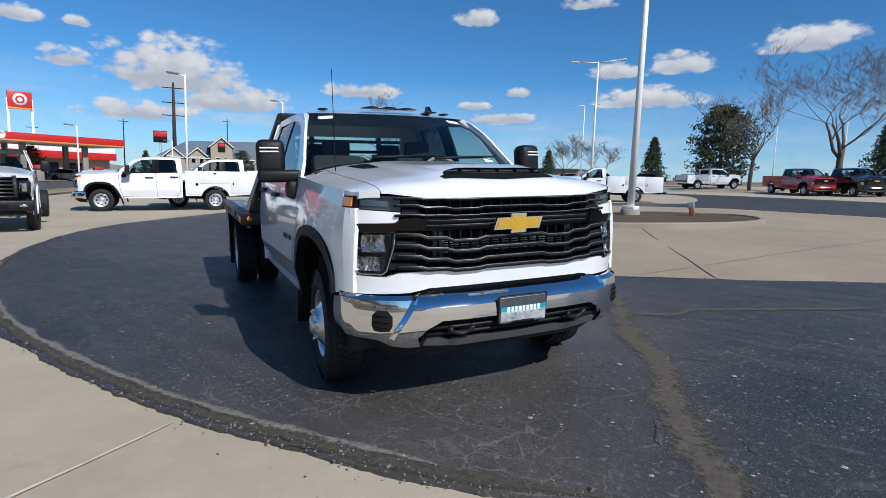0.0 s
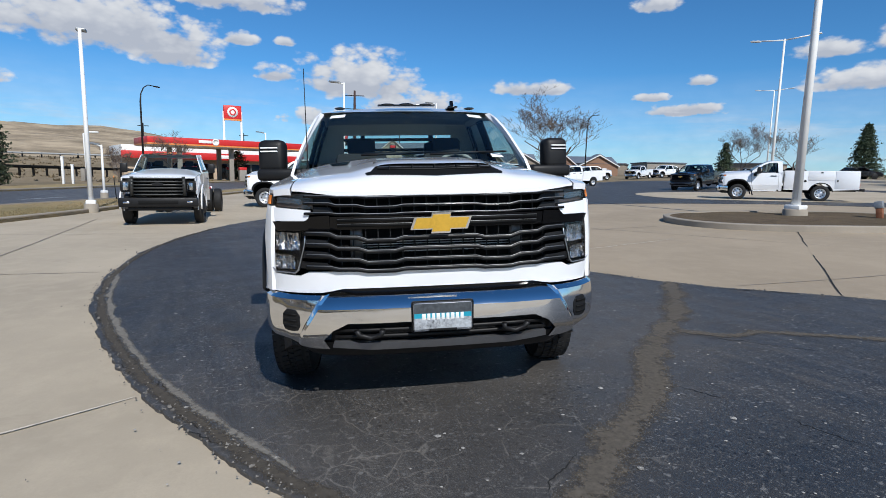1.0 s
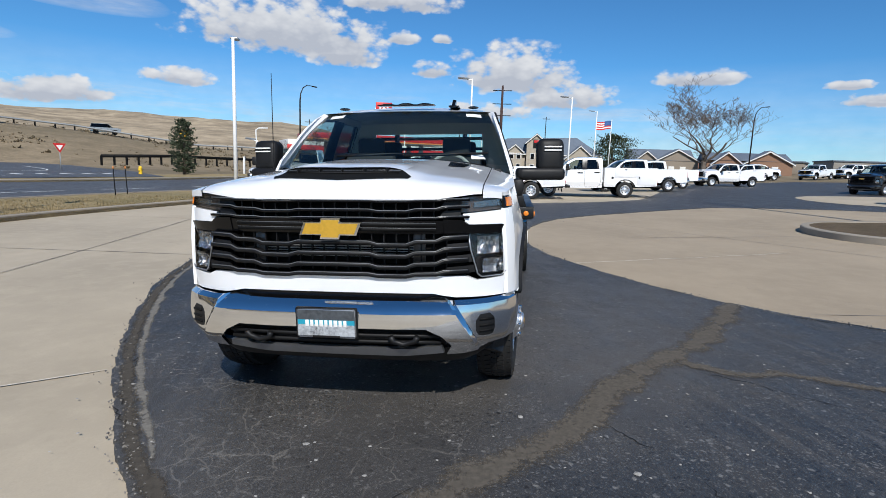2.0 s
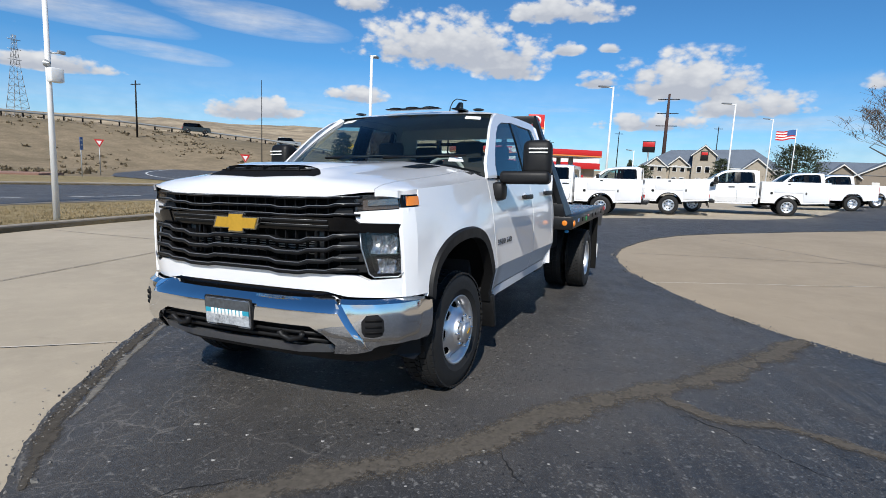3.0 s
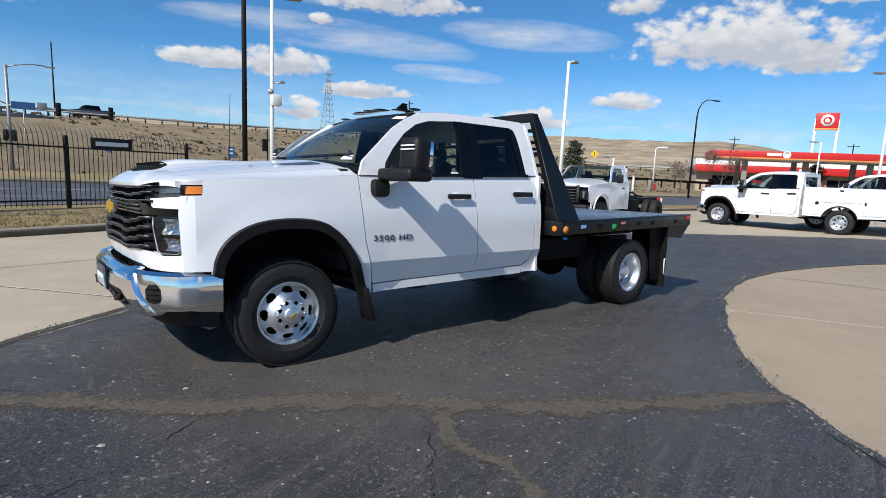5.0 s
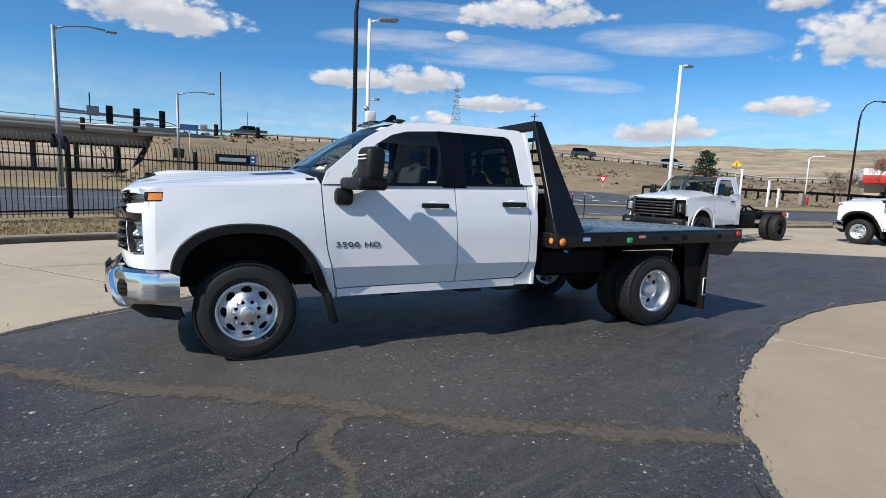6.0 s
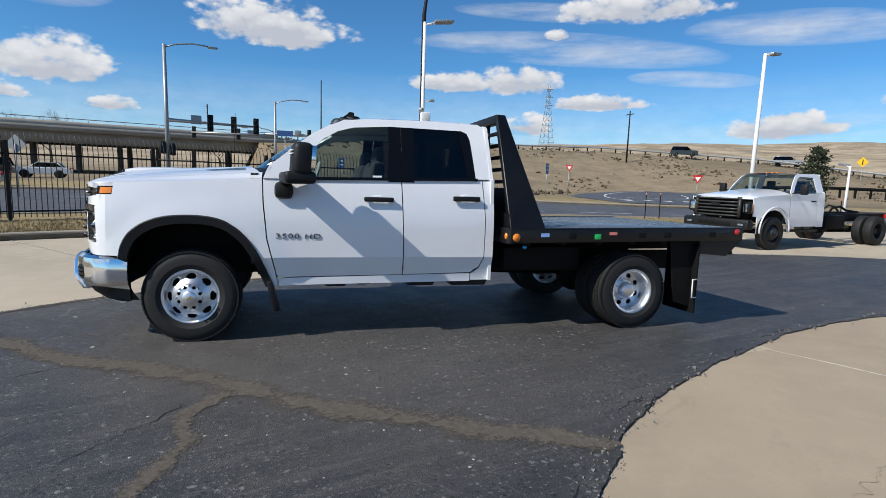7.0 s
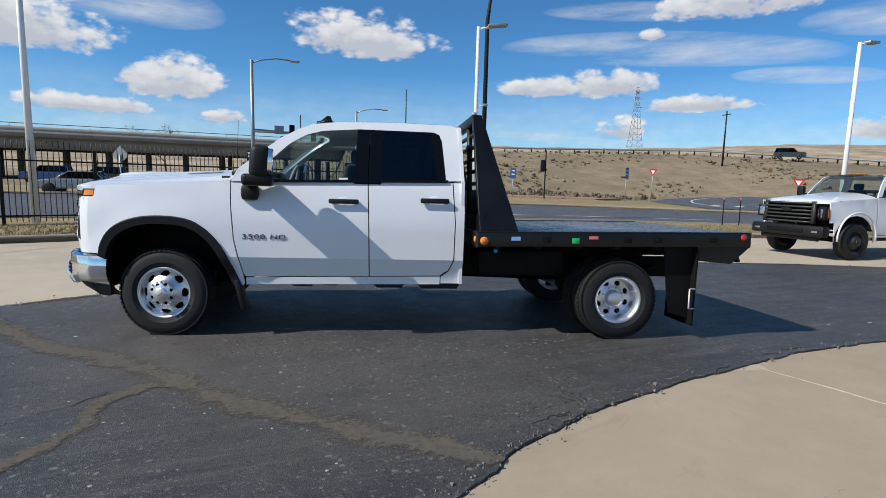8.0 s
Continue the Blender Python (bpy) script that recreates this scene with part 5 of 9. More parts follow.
    for a, b in zip(rows, rows[1:]):
        for k in range(3):
            bm.faces.new((a[k], b[k], b[k + 1], a[k + 1]))
    bmesh.ops.recalc_face_normals(bm, faces=bm.faces[:])
    part("scoop_vent", bm, FRAME, sc)
    if hi:
        for q in range(2):
            bm = bar(bmesh.new(), [(-.690 + .040 * q + .06 * abs(y), y, zz(-.690 + .040 * q + .06 * abs(y), y) + .014 + (SCOOP - .036) * q) for y in (-.33, -.2, 0, .2, .33)], .006, .0025)
            part("scoop_slat", bm, SILVER if q else BLACK, sc)
        for k in range(5):
            y = -.26 + k * .13
            bm = box(bmesh.new(), (-.665, y, zz(-.665, y) + .018), (.05, .005, .024))
            part("scoop_rib", bm, BLACK, sc)
        for sg in (1, -1):
            part("hood_vent", fill([(.06, sg * .52), (.40, sg * .50), (.42, sg * .66), (.12, sg * .62)], .05, lambda u, v: Vector((u, v, hood_z(u, v) + .004))), GLOSS, hood)
    # bumper
    bp = [(-.955, 0), (-.948, .35), (-.922, .60), (-.88, .745), (-.812, .86), (-.71, .958), (-.60, 1.002), (-.475, 1.008)]
    ul = [0]
    for a, b in zip(bp, bp[1:]):
        ul.append(ul[-1] + math.hypot(a[0] - b[0], a[1] - b[1]))
    bx = smooth_curve(list(zip(ul, [p[0] for p in bp])), 0, ul[-1], 200, 0.05)
    by = smooth_curve(list(zip(ul, [p[1] for p in bp])), 0, ul[-1], 200, 0.02)
    um = ul[-1]

    def slant(u, v):
        """The grid leans outwards downwards near the end facets."""
        return u + .62 * (.755 - v) * max(0.0, 1 - abs(u - .65) / .34)

    def unslant(a, v):
        u = a
        for _ in range(12):
            u += .8 * (a - slant(u, v))
        return u

    def bf(u, v, off=0.0, lean=False):
        a = slant(abs(u), v) if lean else abs(u)
        n = Vector((-1, 0)) if a < .5 else Vector((-1 + min(1, (a - .5) / .6) * .75, min(1, (a - .5) / .6) * .9)).normalized()
        # proud centre with a slanting end facet, chamfered top, tucked lower edge
        p = abs(u) if lean else unslant(a, v)
        end = .63
        d = .024 * max(0.0, min(1.0, (.665 - p) / .035))
        top = .695 if p < end + .001 else .728
        if v > top:
            d -= (v - top) * 1.15
        elif v < .56:
            d -= ((.56 - v) / .2) ** 2 * .06
        d += off - .020 * ((v - .615) / .15) ** 2
        return Vector((bx(a) + n.x * d, math.copysign(by(a) + n.y * d, u) if a > 1e-6 else 0.0, v))

    half = [(.30, .742), (.48, .744), (.535, .758), (.60, .760), (.66, .748), (um, .748), (um, .455), (1.10, .485), (.90, .475), (.72, .425), (.635, .425), (.655, .49), (.60, .555), (.52, .602)]
    half = [(unslant(u, v) if u < um else u, v) for u, v in half]
    poly = half + [(-u, v) for u, v in half[::-1]]
    bumper = part("bumper", fill(poly, (.0175, .022) if hi else (.15, .08), lambda u, v: bf(u, v, 0.0, True), (.03, 0, -.004)), CHROME if paint is WHITE else paint, t, "chrome front bumper", 24)
    lip = [(-.62, .43), (-.60, .478), (-.52, .478), (-.46, .458), (.46, .458), (.52, .478), (.60, .478), (.62, .43), (.4, .405), (-.4, .405)]
    part("lower_lip", fill(lip, .06, lambda u, v: bf(u, v, -.012), (.05, 0, 0)), SILVER, bumper)
    part("intake_panel", fill([(-.66, .40), (.66, .40), (.60, .62), (-.60, .62)], .12, lambda u, v: bf(u, v, -.07)), BLACK, bumper)
    for zz2 in (.50, .545):
        part("intake_bar", bar(bmesh.new(), [bf(u, zz2, -.045) for u in (-.60, -.4, -.2, 0, .2, .4, .60)], .012, .010), BLACK, bumper)
    part("upper_slot", fill([(-.66, .70), (.66, .70), (.60, .80), (-.60, .80)], .1, lambda u, v: Vector((plan_front(abs(u)) + .03, u, v))), GLOSS, t)
    part("shadow_gap", fill([(-.97, .69), (.97, .69), (.96, .765), (-.96, .765)], .1, lambda u, v: Vector((plan_front(abs(u)) + .045, u, v))), FRAME, t)
    bm = fill([(-1.22, .33), (1.22, .33), (1.22, .50), (1.0, .50), (.72, .45), (-.72, .45), (-1.0, .50), (-1.22, .50)], .1, lambda u, v: bf(u, v, -.055 - .25 * max(0, .42 - v)), (.05, 0, 0))
    part("air_dam", bm, BLACK, t)
    for sg in (1, -1):
        bm = fill(rounded([(sg * .795, .545), (sg * .792, .668), (sg * .905, .676), (sg * .915, .55), (sg * .86, .535)], 1), .03, lambda u, v: bf(u, v, .003), (.01, 0, 0))
        vent = part("fog_vent", bm, BLACK, bumper)
        for k in range(3):
            part("vent_slat", bar(bmesh.new(), [bf(sg * u, .572 + .036 * k, .006) for u in (.812, .855, .898)], .004, .006), FRAME, vent)
        bm = tube(bmesh.new(), [bf(sg * .335, .555, .0), bf(sg * .345, .52, -.005), bf(sg * .40, .505, .008), bf(sg * .46, .52, -.005), bf(sg * .475, .555, .0)], .017, 8)
        part("tow_hook", bm, BLACK, bumper)
    bm = box(bmesh.new(), (-.02, 0, .88), (1.15, .92, .68), .05)
    part("engine_block", bm, FRAME, t)
    # wheel lips and liners
    for sg in (1, -1):
        bm = bmesh.new()
        rows = []
        for k, (x, z) in enumerate(ARCH_LINE):
            ix, iz = .06 + (x - .06) * .885, .47 + (z - .47) * .885
            y = side_y(x, z)
            rows.append([bm.verts.new((x, sg * (y + .001), z)), bm.verts.new((x * .985 + .001, sg * (y + .022), .47 + (z - .47) * .985)), bm.verts.new((ix, sg * (y + .018), iz)), bm.verts.new((ix, sg * (y - .05), iz))])
        for a, b in zip(rows, rows[1:]):
            for k in range(3):
                bm.faces.new((a[k], a[k + 1], b[k + 1], b[k]))
        bmesh.ops.recalc_face_normals(bm, faces=bm.faces[:])
        part("wheel_lip", bm, BLACK, t)
        bm = bmesh.new()
        rows = []
        for k, (x, z) in enumerate(ARCH_LINE):
            ix, iz = .06 + (x - .06) * .93, .47 + (z - .47) * .93
            rows.append([bm.verts.new((ix, sg * (side_y(x, z) - .03), iz)), bm.verts.new((ix, sg * .45, iz))])
        for a, b in zip(rows, rows[1:]):
            bm.faces.new((a[0], a[1], b[1], b[0]))
        part("wheel_liner", bm, FRAME, t)
        bm = box(bmesh.new(), (.655, sg * .95, .415), (.05, .15, .27), .015, Euler((0, radians(-14), 0)).to_matrix())
        part("mud_guard", bm, BLACK, t)
        bm = prism(bmesh.new(), [(-.60, sg * .88, .50), (-.46, sg * .93, .50), (-.45, sg * .93, .35), (-.52, sg * .92, .33), (-.62, sg * .86, .38)], (0, -sg * .05, 0))
        part("bumper_end", bm, BLACK, t)
    # handles, mirrors
    hx = [(1.55, 1.255)] + ([(2.37, 1.275)] if crew else [])
    for sg in (1, -1):
        for x, z in hx:
            y = side_y(x, z)
            bm = bmesh.new()
            r = bmesh.ops.create_uvsphere(bm, u_segments=16, v_segments=10, radius=1)
            bmesh.ops.scale(bm, vec=(.085, .012, .045), verts=r["verts"])
            bmesh.ops.translate(bm, vec=(x, sg * (y - .006), z - .012), verts=r["verts"])
            part("handle_cup", bm, paint, t)
            bm = box(bmesh.new(), (x, sg * (y + .030), z), (.265, .024, .036), .011)
            box(bm, (x - .10, sg * (y + .012), z), (.03, .03, .026), .005)
            box(bm, (x + .10, sg * (y + .012), z), (.05, .03, .03), .005)
            part("door_handle", bm, BLACK, t)
        yc = 1.262 if sg < 0 else 1.14
        lean = Euler((0, radians(4), sg * radians(-8))).to_matrix()
        bm = box(bmesh.new(), (.875, sg * yc, 1.535), (.16, .215, .27), .05, lean, 3)
        mir = part("side_mirror", bm, BLACK, t)
        part("mirror_glass", box(bmesh.new(), (.957, sg * yc, 1.55), (.006, .175, .19), .02, lean), CHROME, mir)
        for q in range(2):
            part("mirror_signal", box(bmesh.new(), (.797, sg * (yc + .02), 1.605 - .028 * q), (.02, .14, .011), .004, lean), SIGNWHITE, mir)
        bm = box(bmesh.new(), (.845, sg * (yc - .08), 1.395), (.25, .37, .085), .03, Euler((0, 0, sg * radians(-8))).to_matrix(), 3)
        part("mirror_arm", bm, BLACK, mir)
        bm = box(bmesh.new(), (.74, sg * 1.005, 1.305), (.15, .10, .12), .035)
        part("mirror_foot", bm, BLACK, mir)
    # roof markers and antennas
    if hi:
        for y, x in ((-.60, 1.33), (-.17, 1.24), (0, 1.235), (.17, 1.24), (.60, 1.33)):
            bm = bmesh.new()
            r = bmesh.ops.create_uvsphere(bm, u_segments=14, v_segments=8, radius=1)
            bmesh.ops.scale(bm, vec=(.060, .066 if abs(y) < .3 else .05, .012), verts=r["verts"])
            bmesh.ops.translate(bm, vec=(x + .03, y, 1.968 + .037 * (1 - (y / .72) ** 2)), verts=r["verts"])
            part("roof_marker", bm, GLOSS, roof)
        part("marker_base", box(bmesh.new(), (1.28, 0, 1.998), (.10, .52, .010), .004), GLOSS, roof)
        bm = prism(bmesh.new(), [(1.27, -.44, 1.985), (1.40, -.44, 1.99), (1.385, -.445, 2.045), (1.35, -.445, 2.05)], (0, .03, 0))
        box(bm, (1.35, -.43, 1.985), (.19, .09, .014), .005)
        part("fin_antenna", bm, GLOSS, roof)
        part("whip_antenna", rod(bmesh.new(), (.20, .80, 1.42), (.22, .80, 2.12), .004, .0025, 6), BLACK, t)
        for y in (.585, -.585):
            part("window_sticker", fill([(y / .72 - .085, .86), (y / .72 + .085, .86), (y / .72 + .085, .94), (y / .72 - .085, .94)], .1, lambda u, v: ws(u, v) + Vector((-.003, 0, .004))), PAPER, t, "white paper window sticker")
        part("window_sticker", fill([(-.82, .06), (-.70, .05), (-.70, .11), (-.80, .12)], .1, lambda u, v: ws(u, v) + Vector((-.003, 0, .004))), PAPER, t, "white paper window sticker")
        part("window_label", prism(bmesh.new(), [(1.50, -roof_y(1.415) - .002, 1.408), (1.58, -roof_y(1.415) - .002, 1.409), (1.58, -roof_y(1.43) - .002, 1.432), (1.50, -roof_y(1.43) - .002, 1.431)], (0, .002, 0)), PAPER, t)
    # the body sits low on its springs: flanks and nose drop, the tail of the cab stays up
    for ob in t.children_recursive:
        if ob.type == "MESH":
            for v in ob.data.vertices:
                v.co.z += settle(v.co.x, v.co.z)
    return roof


def tyre_mesh(wide=0.235, rad=0.404, rim=0.225):
    w = wide / 2
    bm = lathe(bmesh.new(), [(rim, -w * .80), (rim + .02, -w * .93), (rim + .07, -w * 1.02), (rad - .05, -w * .98), (rad - .018, -w * .86), (rad - .008, -w * .70), (rad - .008, w * .70), (rad - .018, w * .86), (rad - .05, w * .98), (rad - .075, w * 1.03), (rim + .055, w * 1.03), (rim + .05, w * .99), (rim + .02, w * .93), (rim, w * .80)], 64)
    bmesh.ops.recalc_face_normals(bm, faces=bm.faces[:])
    return bm


def tread_mesh(wide=0.235, rad=0.404, n=54):
    bm = bmesh.new()
    w = wide / 2
    for k in range(n):
        a = 2 * math.pi * k / n
        for j, (y, wy, skew, sh) in enumerate(((-.82, .30, .0, .5), (-.38, .36, .35, 0), (0, .26, -.3, .5), (.38, .36, .35, 0), (.82, .30, .0, .5))):
            b = a + sh * 2 * math.pi / n
            m = Euler((0, -b, 0)).to_matrix()
            lo, hi_ = rad - (.022 if abs(y) > .7 else .012), rad - (.010 if abs(y) > .7 else .0)
            ln = rad * 2 * math.pi / n * .40
            vs = []
            for z in (lo, hi_):
                for sx, sy in ((-1, -1), (1, -1), (1, 1), (-1, 1)):
                    vs.append(bm.verts.new(m @ Vector((z, (y + sy * wy / 2) * w, sx * ln + sy * skew * ln))))
            for q in ((4, 5, 6, 7), (0, 1, 5, 4), (1, 2, 6, 5), (2, 3, 7, 6), (3, 0, 4, 7)):
                bm.faces.new([vs[i] for i in q])
    bmesh.ops.recalc_face_normals(bm, faces=bm.faces[:])
    return bm


def disc_mesh(prof, holes, seg=120, rings=26):
    """A wheel disc from (radius, y) pairs with openings (radius, count, half length, half width, phase) left out."""
    f = curve(sorted(prof))
    r0, r1 = min(p[0] for p in prof), max(p[0] for p in prof)
    bm = bmesh.new()
    vs = [[bm.verts.new((r * math.cos(a), f(r), r * math.sin(a))) for a in [2 * math.pi * i / seg for i in range(seg)]] for r in [r0 + (r1 - r0) * k / rings for k in range(rings + 1)]]
    for k in range(rings):
        rm = r0 + (r1 - r0) * (k + .5) / rings
        for i in range(seg):
            am = 2 * math.pi * (i + .5) / seg
            skip = False
            for hr, cnt, hl, hw, ph in holes:
                d = ((am - ph + math.pi / cnt) % (2 * math.pi / cnt)) - math.pi / cnt
                if (d * rm / hl) ** 2 + ((rm - hr) / hw) ** 2 < 1:
                    skip = True
            if not skip:
                j = (i + 1) % seg
                bm.faces.new((vs[k][i], vs[k][j], vs[k + 1][j], vs[k + 1][i]))
    rim_e = [e for e in bm.edges if len(e.link_faces) == 1]
    for v in bmesh.ops.extrude_edge_only(bm, edges=rim_e)["geom"]:
        if isinstance(v, bmesh.types.BMVert):
            v.co.y -= 0.012
    for v in [v for v in bm.verts if not v.link_edges]:
        bm.verts.remove(v)
    bmesh.ops.recalc_face_normals(bm, faces=bm.faces[:])
    return bm


WHEEL_CACHE = {}


def wheel(t, x, y, side, style="front", rad=0.404, hi=True, rimmat=None, steer=0.0):
    """A wheel under the thing t; side -1 faces -y. Alike wheels share their meshes."""
    key = (style, hi, rad, rimmat.name if rimmat else "")
    s = rad / 0.404
    if key not in WHEEL_CACHE:
        made = []
        made.append(("tyre", tyre_mesh(), RUBBER))
        if hi:
            made.append(("tread", tread_mesh(), RUBBER))
        if style == "front":
            made.append(("rim", lathe(bmesh.new(), [(.222, -.10), (.222, .075), (.236, .095), (.240, .105), (.232, .108), (.218, .098), (.210, .06), (.205, .045)], 64), ALU))
            made.append(("wheel_disc", disc_mesh([(.055, .165), (.105, .152), (.118, .125), (.140, .105), (.165, .085), (.19, .060), (.206, .045)], [(.176, 8, .042, .025, 0.2), (.092, 8, .016, .015, 0.6)] if hi else [], 120 if hi else 40, 26 if hi else 6), ALU))
            made.append(("hub_cap", lathe(bmesh.new(), [(.060, .15), (.058, .172), (.050, .179), (.0, .181)], 32), ALU))
            if hi:
                made.append(("hub_emblem", box(bmesh.new(), (0, .183, 0), (.046, .004, .015), .003, Euler((0, .45, 0)).to_matrix()), GOLD))
            made.append(("back_plate", lathe(bmesh.new(), [(.215, .0), (.0, .0)], 32), FRAME))
        else:
            made.append(("rim", lathe(bmesh.new(), [(.222, -.10), (.222, .075), (.236, .095), (.240, .105), (.232, .108), (.216, .098), (.208, .05), (.198, -.02), (.192, -.05)], 64), ALU))
            made.append(("wheel_disc", disc_mesh([(.05, -.03), (.10, -.03), (.13, -.045), (.193, -.05)], [(.155, 8, .032, .026, 0.2)], 120 if hi else 72, 26 if hi else 12), ALU))
            made.append(("hub_cap", lathe(bmesh.new(), [(.085, -.03), (.083, .02), (.072, .045), (.06, .05), (.0, .05)], 32), ALU))
            made.append(("back_plate", lathe(bmesh.new(), [(.215, -.09), (.0, -.09)], 32), FRAME))
        for k in range(8 if hi else 0):
            a = 2 * math.pi * k / 8 + .2
            rr, y0 = (.105, .135) if style == "front" else (.108, -.03)
            made.append(("lug_nut", rod(bmesh.new(), (rr * math.cos(a), y0, rr * math.sin(a)), (rr * math.cos(a), y0 + .028, rr * math.sin(a)), .011, .009, 8), CHROME))
        store = []
        for nm, bm, mt in made:
            me = bpy.data.meshes.new(nm)
            for f in bm.faces:
                f.smooth = True
            for e in bm.edges:
                if len(e.link_faces) == 2 and e.calc_face_angle(0) > radians(35):
                    e.smooth = False
            bmesh.ops.recalc_face_normals(bm, faces=bm.faces[:])
            bm.to_mesh(me)
            bm.free()
            me.materials.append(rimmat if rimmat and mt is ALU else mt)
            store.append((nm, me))
        WHEEL_CACHE[key] = store
    store = WHEEL_CACHE[key]
    first = None
    for nm, me in store:
        ob = new("wheel" if first is None else nm, me)
        if first is None:
            ob.parent = t
            ob.matrix_local = Matrix.Translation((x, y, rad)) @ Matrix.Rotation((math.pi if side < 0 else 0) + radians(steer), 4, "Z") @ Matrix.Rotation(0.3 * x + .2, 4, "Y") @ Matrix.Scale(s, 4)
            first = ob
        else:
            ob.parent = first
    return first


def text_mesh(words, size, depth, gap=1.0):
    cu = bpy.data.curves.new("words", "FONT")
    cu.body, cu.size, cu.extrude, cu.space_character = words, size, depth, gap
    ob = bpy.data.objects.new("words", cu)
    dg = bpy.context.evaluated_depsgraph_get()
    scene.collection.objects.link(ob)
    dg.update()
    me = bpy.data.meshes.new_from_object(ob.evaluated_get(dg))
    bm = bmesh.new()
    bm.from_mesh(me)
    bpy.data.objects.remove(ob)
    bpy.data.curves.remove(cu)
    bpy.data.meshes.remove(me)
    return bm


def islands(bm):
    """One new mesh for each loose piece of bm."""
    left = set(bm.faces)
    out = []
    while left:
        stack, got = [left.pop()], []
        while stack:
            f = stack.pop()
            got.append(f)
            for e in f.edges:
                for g in e.link_faces:
                    if g in left:
                        left.discard(g)
                        stack.append(g)
        nb, seen = bmesh.new(), {}
        for f in got:
            vs = [seen[v] if v in seen else seen.setdefault(v, nb.verts.new(v.co)) for v in f.verts]
            nb.faces.new(vs)
        out.append(nb)
    bm.free()
    return out


def underbody(t, x0, x1, rear_axle, wide_rear=True):
    for sg in (1, -1):
        part("frame_rail", box(bmesh.new(), ((x0 + x1) / 2, sg * .43, .62), (x1 - x0, .08, .22), .012), FRAME, t)
    for x in (-.35, .9, 1.9, 2.9, 3.5, 4.6):
        if x < x1:
            part("cross_member", box(bmesh.new(), (x, 0, .60), (.09, .82, .10), .01), FRAME, t)
    bm = bmesh.new()
    rod(bm, (0, -.80, .40), (0, .80, .40), .055)
    box(bm, (0, .2, .38), (.22, .26, .24), .06)
    part("front_axle", bm, FRAME, t)
    bm = bmesh.new()
    rod(bm, (rear_axle, -.72, .404), (rear_axle, .72, .404), .075)
    r = bmesh.ops.create_uvsphere(bm, u_segments=16, v_segments=10, radius=.21)
    bmesh.ops.translate(bm, vec=(rear_axle, 0, .40), verts=r["verts"])
    part("rear_axle", bm, FRAME, t)
    bm = bmesh.new()
    rod(bm, (1.0, .05, .52), (rear_axle, 0, .44), .055)
    rod(bm, (.5, -.22, .50), (2.3, -.26, .50), .05)
    part("drive_shaft", bm, FRAME, t)
    for sg in (1, -1):
        bm = bmesh.new()
        for k in range(3):
            tube(bm, [(rear_axle - .70, sg * .52, .62), (rear_axle - .3, sg * .52, .49 + k * .025), (rear_axle, sg * .52, .47 + k * .025), (rear_axle + .3, sg * .52, .49 + k * .025), (rear_axle + .68, sg * .52, .63)], .022, 6)
        part("leaf_spring", bm, FRAME, t)
        part("shock_absorber", rod(bmesh.new(), (rear_axle - .22, sg * .58, .42), (rear_axle - .42, sg * .5, .84), .035), FRAME, t)


SCRIPT = plain("script_silver", (.09, .095, .105), .35, .5)


